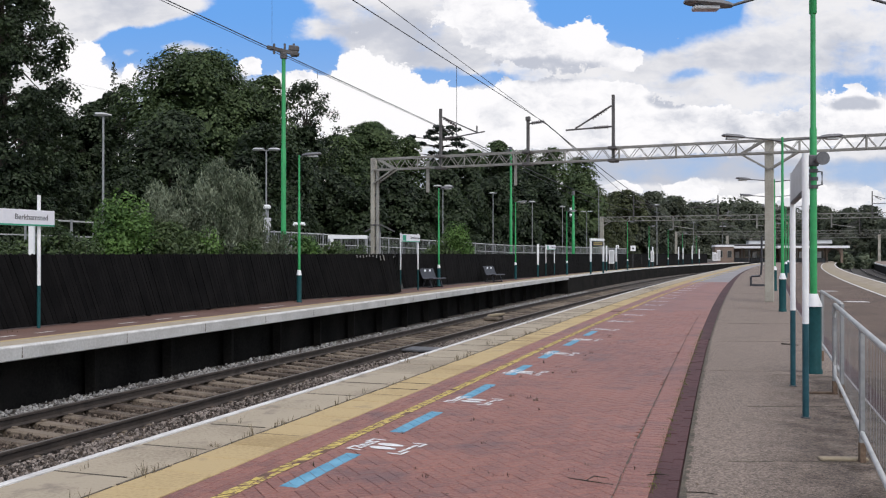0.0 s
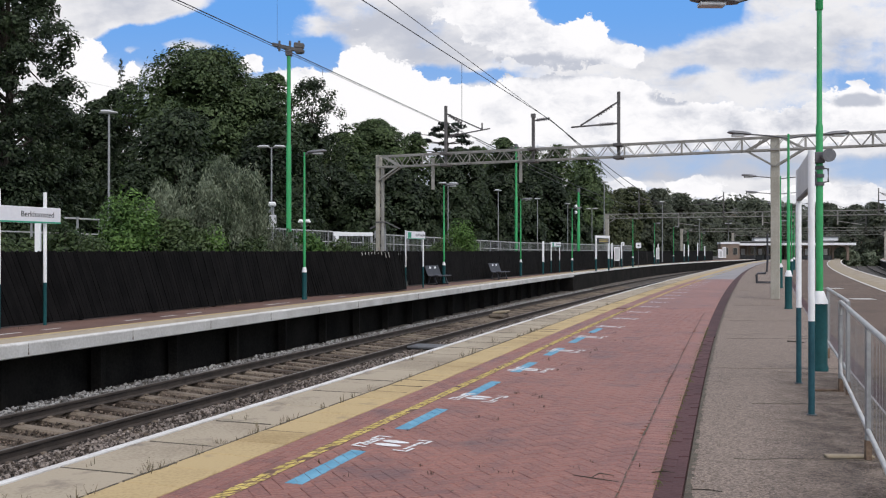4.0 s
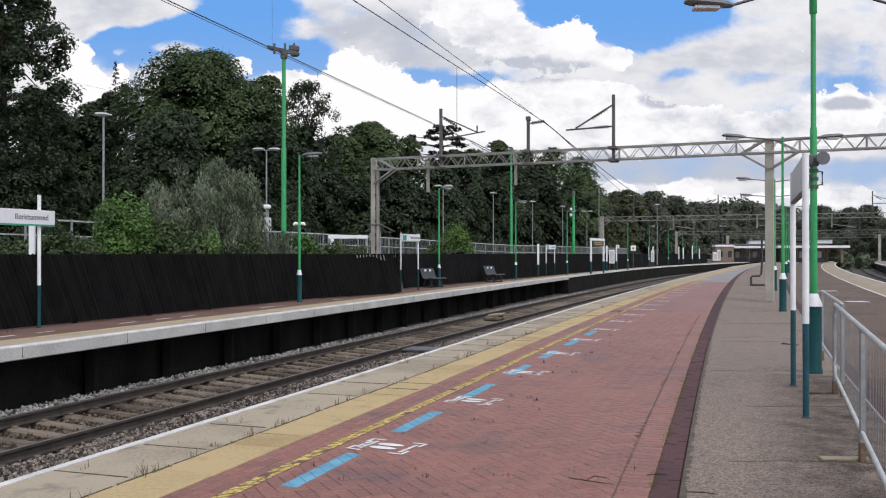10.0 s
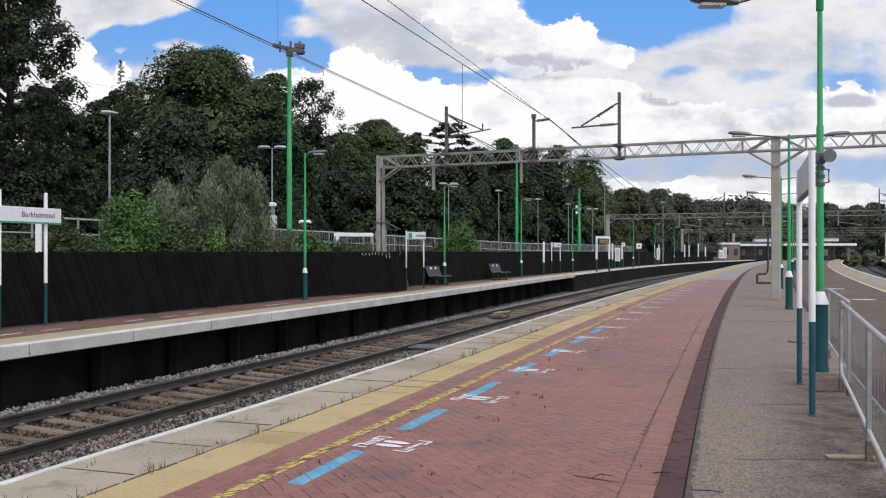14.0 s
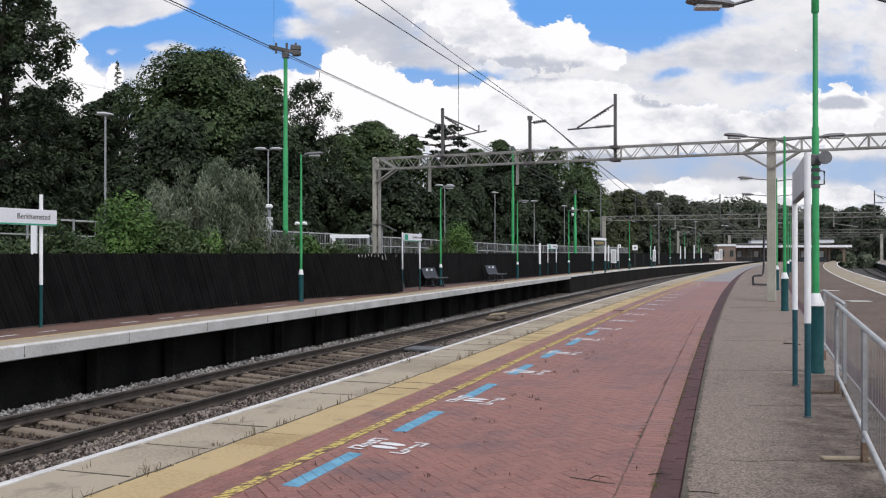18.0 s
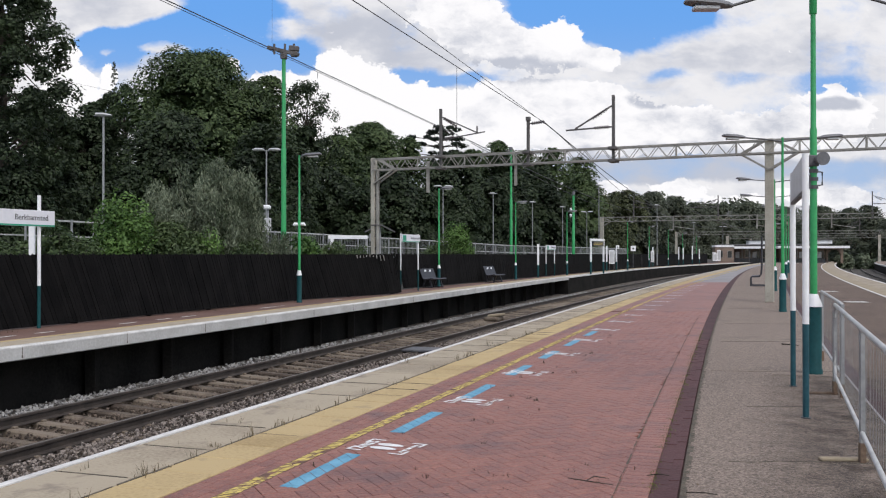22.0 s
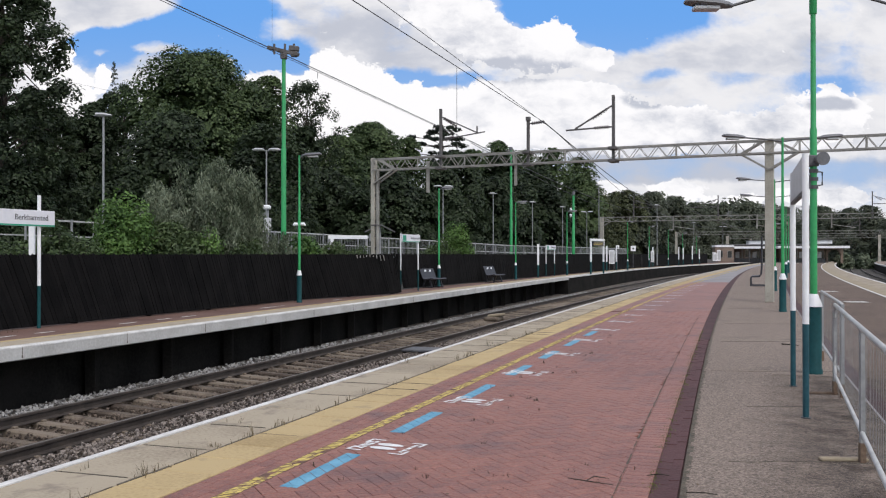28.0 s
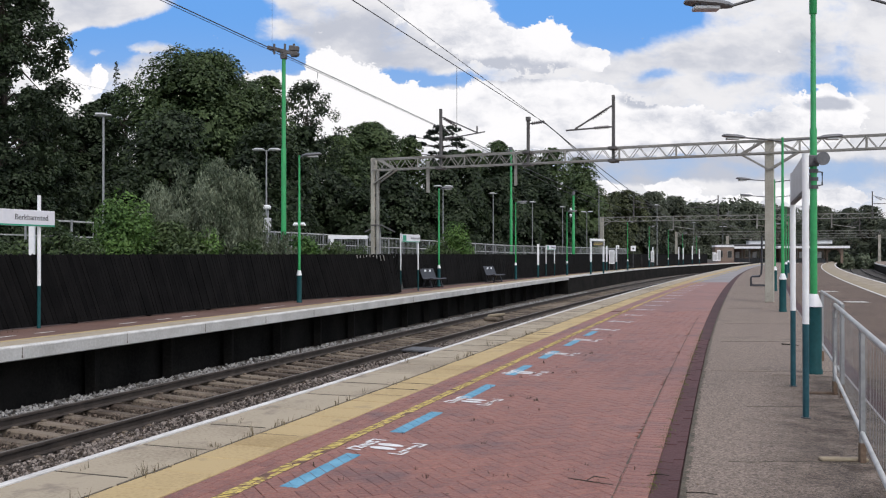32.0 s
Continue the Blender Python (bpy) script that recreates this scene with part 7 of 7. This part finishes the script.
# open joint between the herringbone and its border
bm = bmesh.new()
rng = random.Random(77)
y = 5.0
while y < 22:
    l, e = rng.uniform(0.05, 0.35), rng.uniform(-0.004, 0.004)
    x0, x1, w = border_x(y) + e, border_x(y + l) + e, rng.uniform(0.003, 0.009)
    bm.faces.new([bm.verts.new(c) for c in ((x0 - w, y, 0.002), (x0 + w, y, 0.002), (x1 + w * 0.7, y + l, 0.002), (x1 - w * 0.8, y + l, 0.002))])
    y += l * rng.uniform(1.0, 1.5)
tagged(part("border_joint", bm, M_DIRT), "dark open joint along the border bricks", "joint", kind="stuff")

# dark brick channel
channel = thing("drain_channel", pose(0, 0, 0), "dark red brick drainage channel with mossy edges", kind="structure")
me = brick_mesh(0.105, 0.215)
me.materials.append(M_DARKBRICK)
DARK_ONE = me
y = 4.4
while y < 16:
    a = heading(X_DRAIN0, y)
    w = X_DRAIN1(y) - X_DRAIN0(y)
    for j in range(2):
        part("brick", DARK_ONE, None, channel, m=pose(X_DRAIN0(y) + 0.05 + j * 0.107, y + 0.1 * j, -0.012 + rng.uniform(-0.004, 0.004), 0, 3 - 6 * j, a))
    y += 0.217 * math.cos(radians(a))
ribbon("channel_bed", X_DRAIN0, X_DRAIN1, -0.058, -0.03, LONG, M_JOINT, "dark bed of the drainage channel")
ribbon("channel_far", X_DRAIN0, X_DRAIN1, -0.03, -0.012, stations(16, 110, 94), M_DARKBRICK, "dark brick drainage channel further along")
ribbon("channel_near", X_DRAIN0, X_DRAIN1, -0.03, -0.012, stations(-8, 4.28, 12), M_DARKBRICK, "dark brick drainage channel at the near end")


# ---------------------------------------------------------------- weeds and moss
def weeds(name, spots, material, label, seed, tall, spread):
    rng = np.random.default_rng(seed)
    V = []
    for x, y, n, s in spots:
        for k in range(n):
            a, l = rng.uniform(0, math.tau), tall * s * rng.uniform(0.4, 1.1)
            lean = rng.uniform(0.1, 0.7)
            bx, by = x + rng.normal() * spread * s, y + rng.normal() * spread * s
            t = np.array((math.cos(a) * lean, math.sin(a) * lean, 1.0)) * l
            w = np.array((-math.sin(a), math.cos(a), 0)) * 0.0016 * (1 + s)
            p = np.array((bx, by, -0.01))
            V += [p - w, p + w, p + t * 0.6 + w * 1.2, p + t - w * 0.2]
            for j in range(2):
                f = rng.uniform(0.3, 1.0)
                b = rng.uniform(0, math.tau)
                d = np.array((math.cos(b), math.sin(b), 0.35)) * l * 0.22
                o = np.array((-d[1], d[0], 0)) * 0.2
                V += [p + t * f, p + t * f + d * 0.5 + o, p + t * f + d, p + t * f + d * 0.5 - o]
    return tagged(part(name, leaf_mesh(name, np.array(V)), material), label, "weeds", kind="stuff")


rng = random.Random(4)
spots = []
for k in range(70):
    y = 5.5 + 22 * rng.random() ** 1.3
    p, a = edge_at(y, 0.765 + rng.uniform(-0.01, 0.01))
    spots.append((p.x, p.y, rng.randint(2, 9), rng.uniform(0.3, 1.0)))
y = 4.66
while y < 22:
    p, a = edge_at(y, 0.5)
    if rng.random() < 0.7:
        for j in range(rng.randint(1, 4)):
            p, a = edge_at(y, rng.uniform(0.12, 0.74))
            spots.append((p.x, p.y, rng.randint(2, 6), rng.uniform(0.3, 1.0)))
    y += 0.92 * math.cos(radians(a))
weeds("joint_weeds", spots, M_WEED, "dry thin weeds growing in the slab joints", 5, 0.11, 0.03)
spots = [(rng.uniform(-0.6, 0.0) + X_DRAIN0(y) * 0.55 + X_EDGE(y) * 0.45 + rng.uniform(-0.2, 0.9), y, rng.randint(4, 9), rng.uniform(0.4, 0.9)) for y in [rng.uniform(5.6, 17) for k in range(44)]]
weeds("paving_weeds", spots, M_WEED_DARK, "small withered brown weeds in the brick paving", 6, 0.06, 0.022)
spots = [(X_DRAIN0(y) + rng.gauss(-0.01, 0.012), y, 12, rng.uniform(0.2, 0.55)) for y in [rng.uniform(5, 18) for k in range(380)]]
weeds("channel_moss", spots, M_MOSS, "yellow green moss along the channel edge", 7, 0.035, 0.04)
spots = [(X_FAR(y) - rng.uniform(2.0, 2.9), y, rng.randint(3, 8), rng.uniform(0.8, 1.6)) for y in [rng.uniform(15, 60) for k in range(40)]]
weeds("fence_weeds", spots, M_WEED, "dry weeds along the foot of the fence", 8, 0.1, 0.06)
spots = [(rng.uniform(0.2, 1.5), rng.uniform(5.7, 6.6), rng.randint(3, 7), rng.uniform(0.5, 1.0)) for k in range(7)]
weeds("dry_grass", spots, M_WEED_DARK, "dry grass tufts between the paving bricks", 9, 0.05, 0.04)
# dead leaves on the asphalt and the bricks
V = []
g = np.random.default_rng(15)
for k in range(130):
    y = 5.6 + 16 * g.random() ** 1.5
    x = X_DRAIN0(y) + g.uniform(-2.2, 2.3)
    a, s = g.uniform(0, 6.28), g.uniform(0.008, 0.022)
    c, d = np.array((math.cos(a), math.sin(a), 0.1)) * s, np.array((-math.sin(a), math.cos(a), 0.15)) * s * 0.6
    p = np.array((x, y, 0.008))
    V += [p - c, p + d * 0.8, p + c, p - d]
tagged(part("leaf_litter", leaf_mesh("leaf_litter", np.array(V)), M_RUST), "small dry dead leaves lying on the platform", "leaves", kind="stuff")


# ---------------------------------------------------------------- what moves
def motions():
    walk(cloud_sheet, [(0, pose(0, 0, 0)), (16, pose(-CLOUD_DRIFT / 2, 0, 0)), (32, pose(-CLOUD_DRIFT, 0, 0))])
    for i, (ob, amount) in enumerate(SWAYING):
        base = ob.matrix_basis.copy()
        rows = []
        for k in range(17):
            t = 2.0 * k
            s = amount * (math.sin(t * 0.9 + i * 1.7) + 0.5 * math.sin(t * 2.1 + i))
            rows.append((t, base @ pose(0, 0, 0, 0.4 * s, s, 0)))
        walk(ob, rows)


motions()
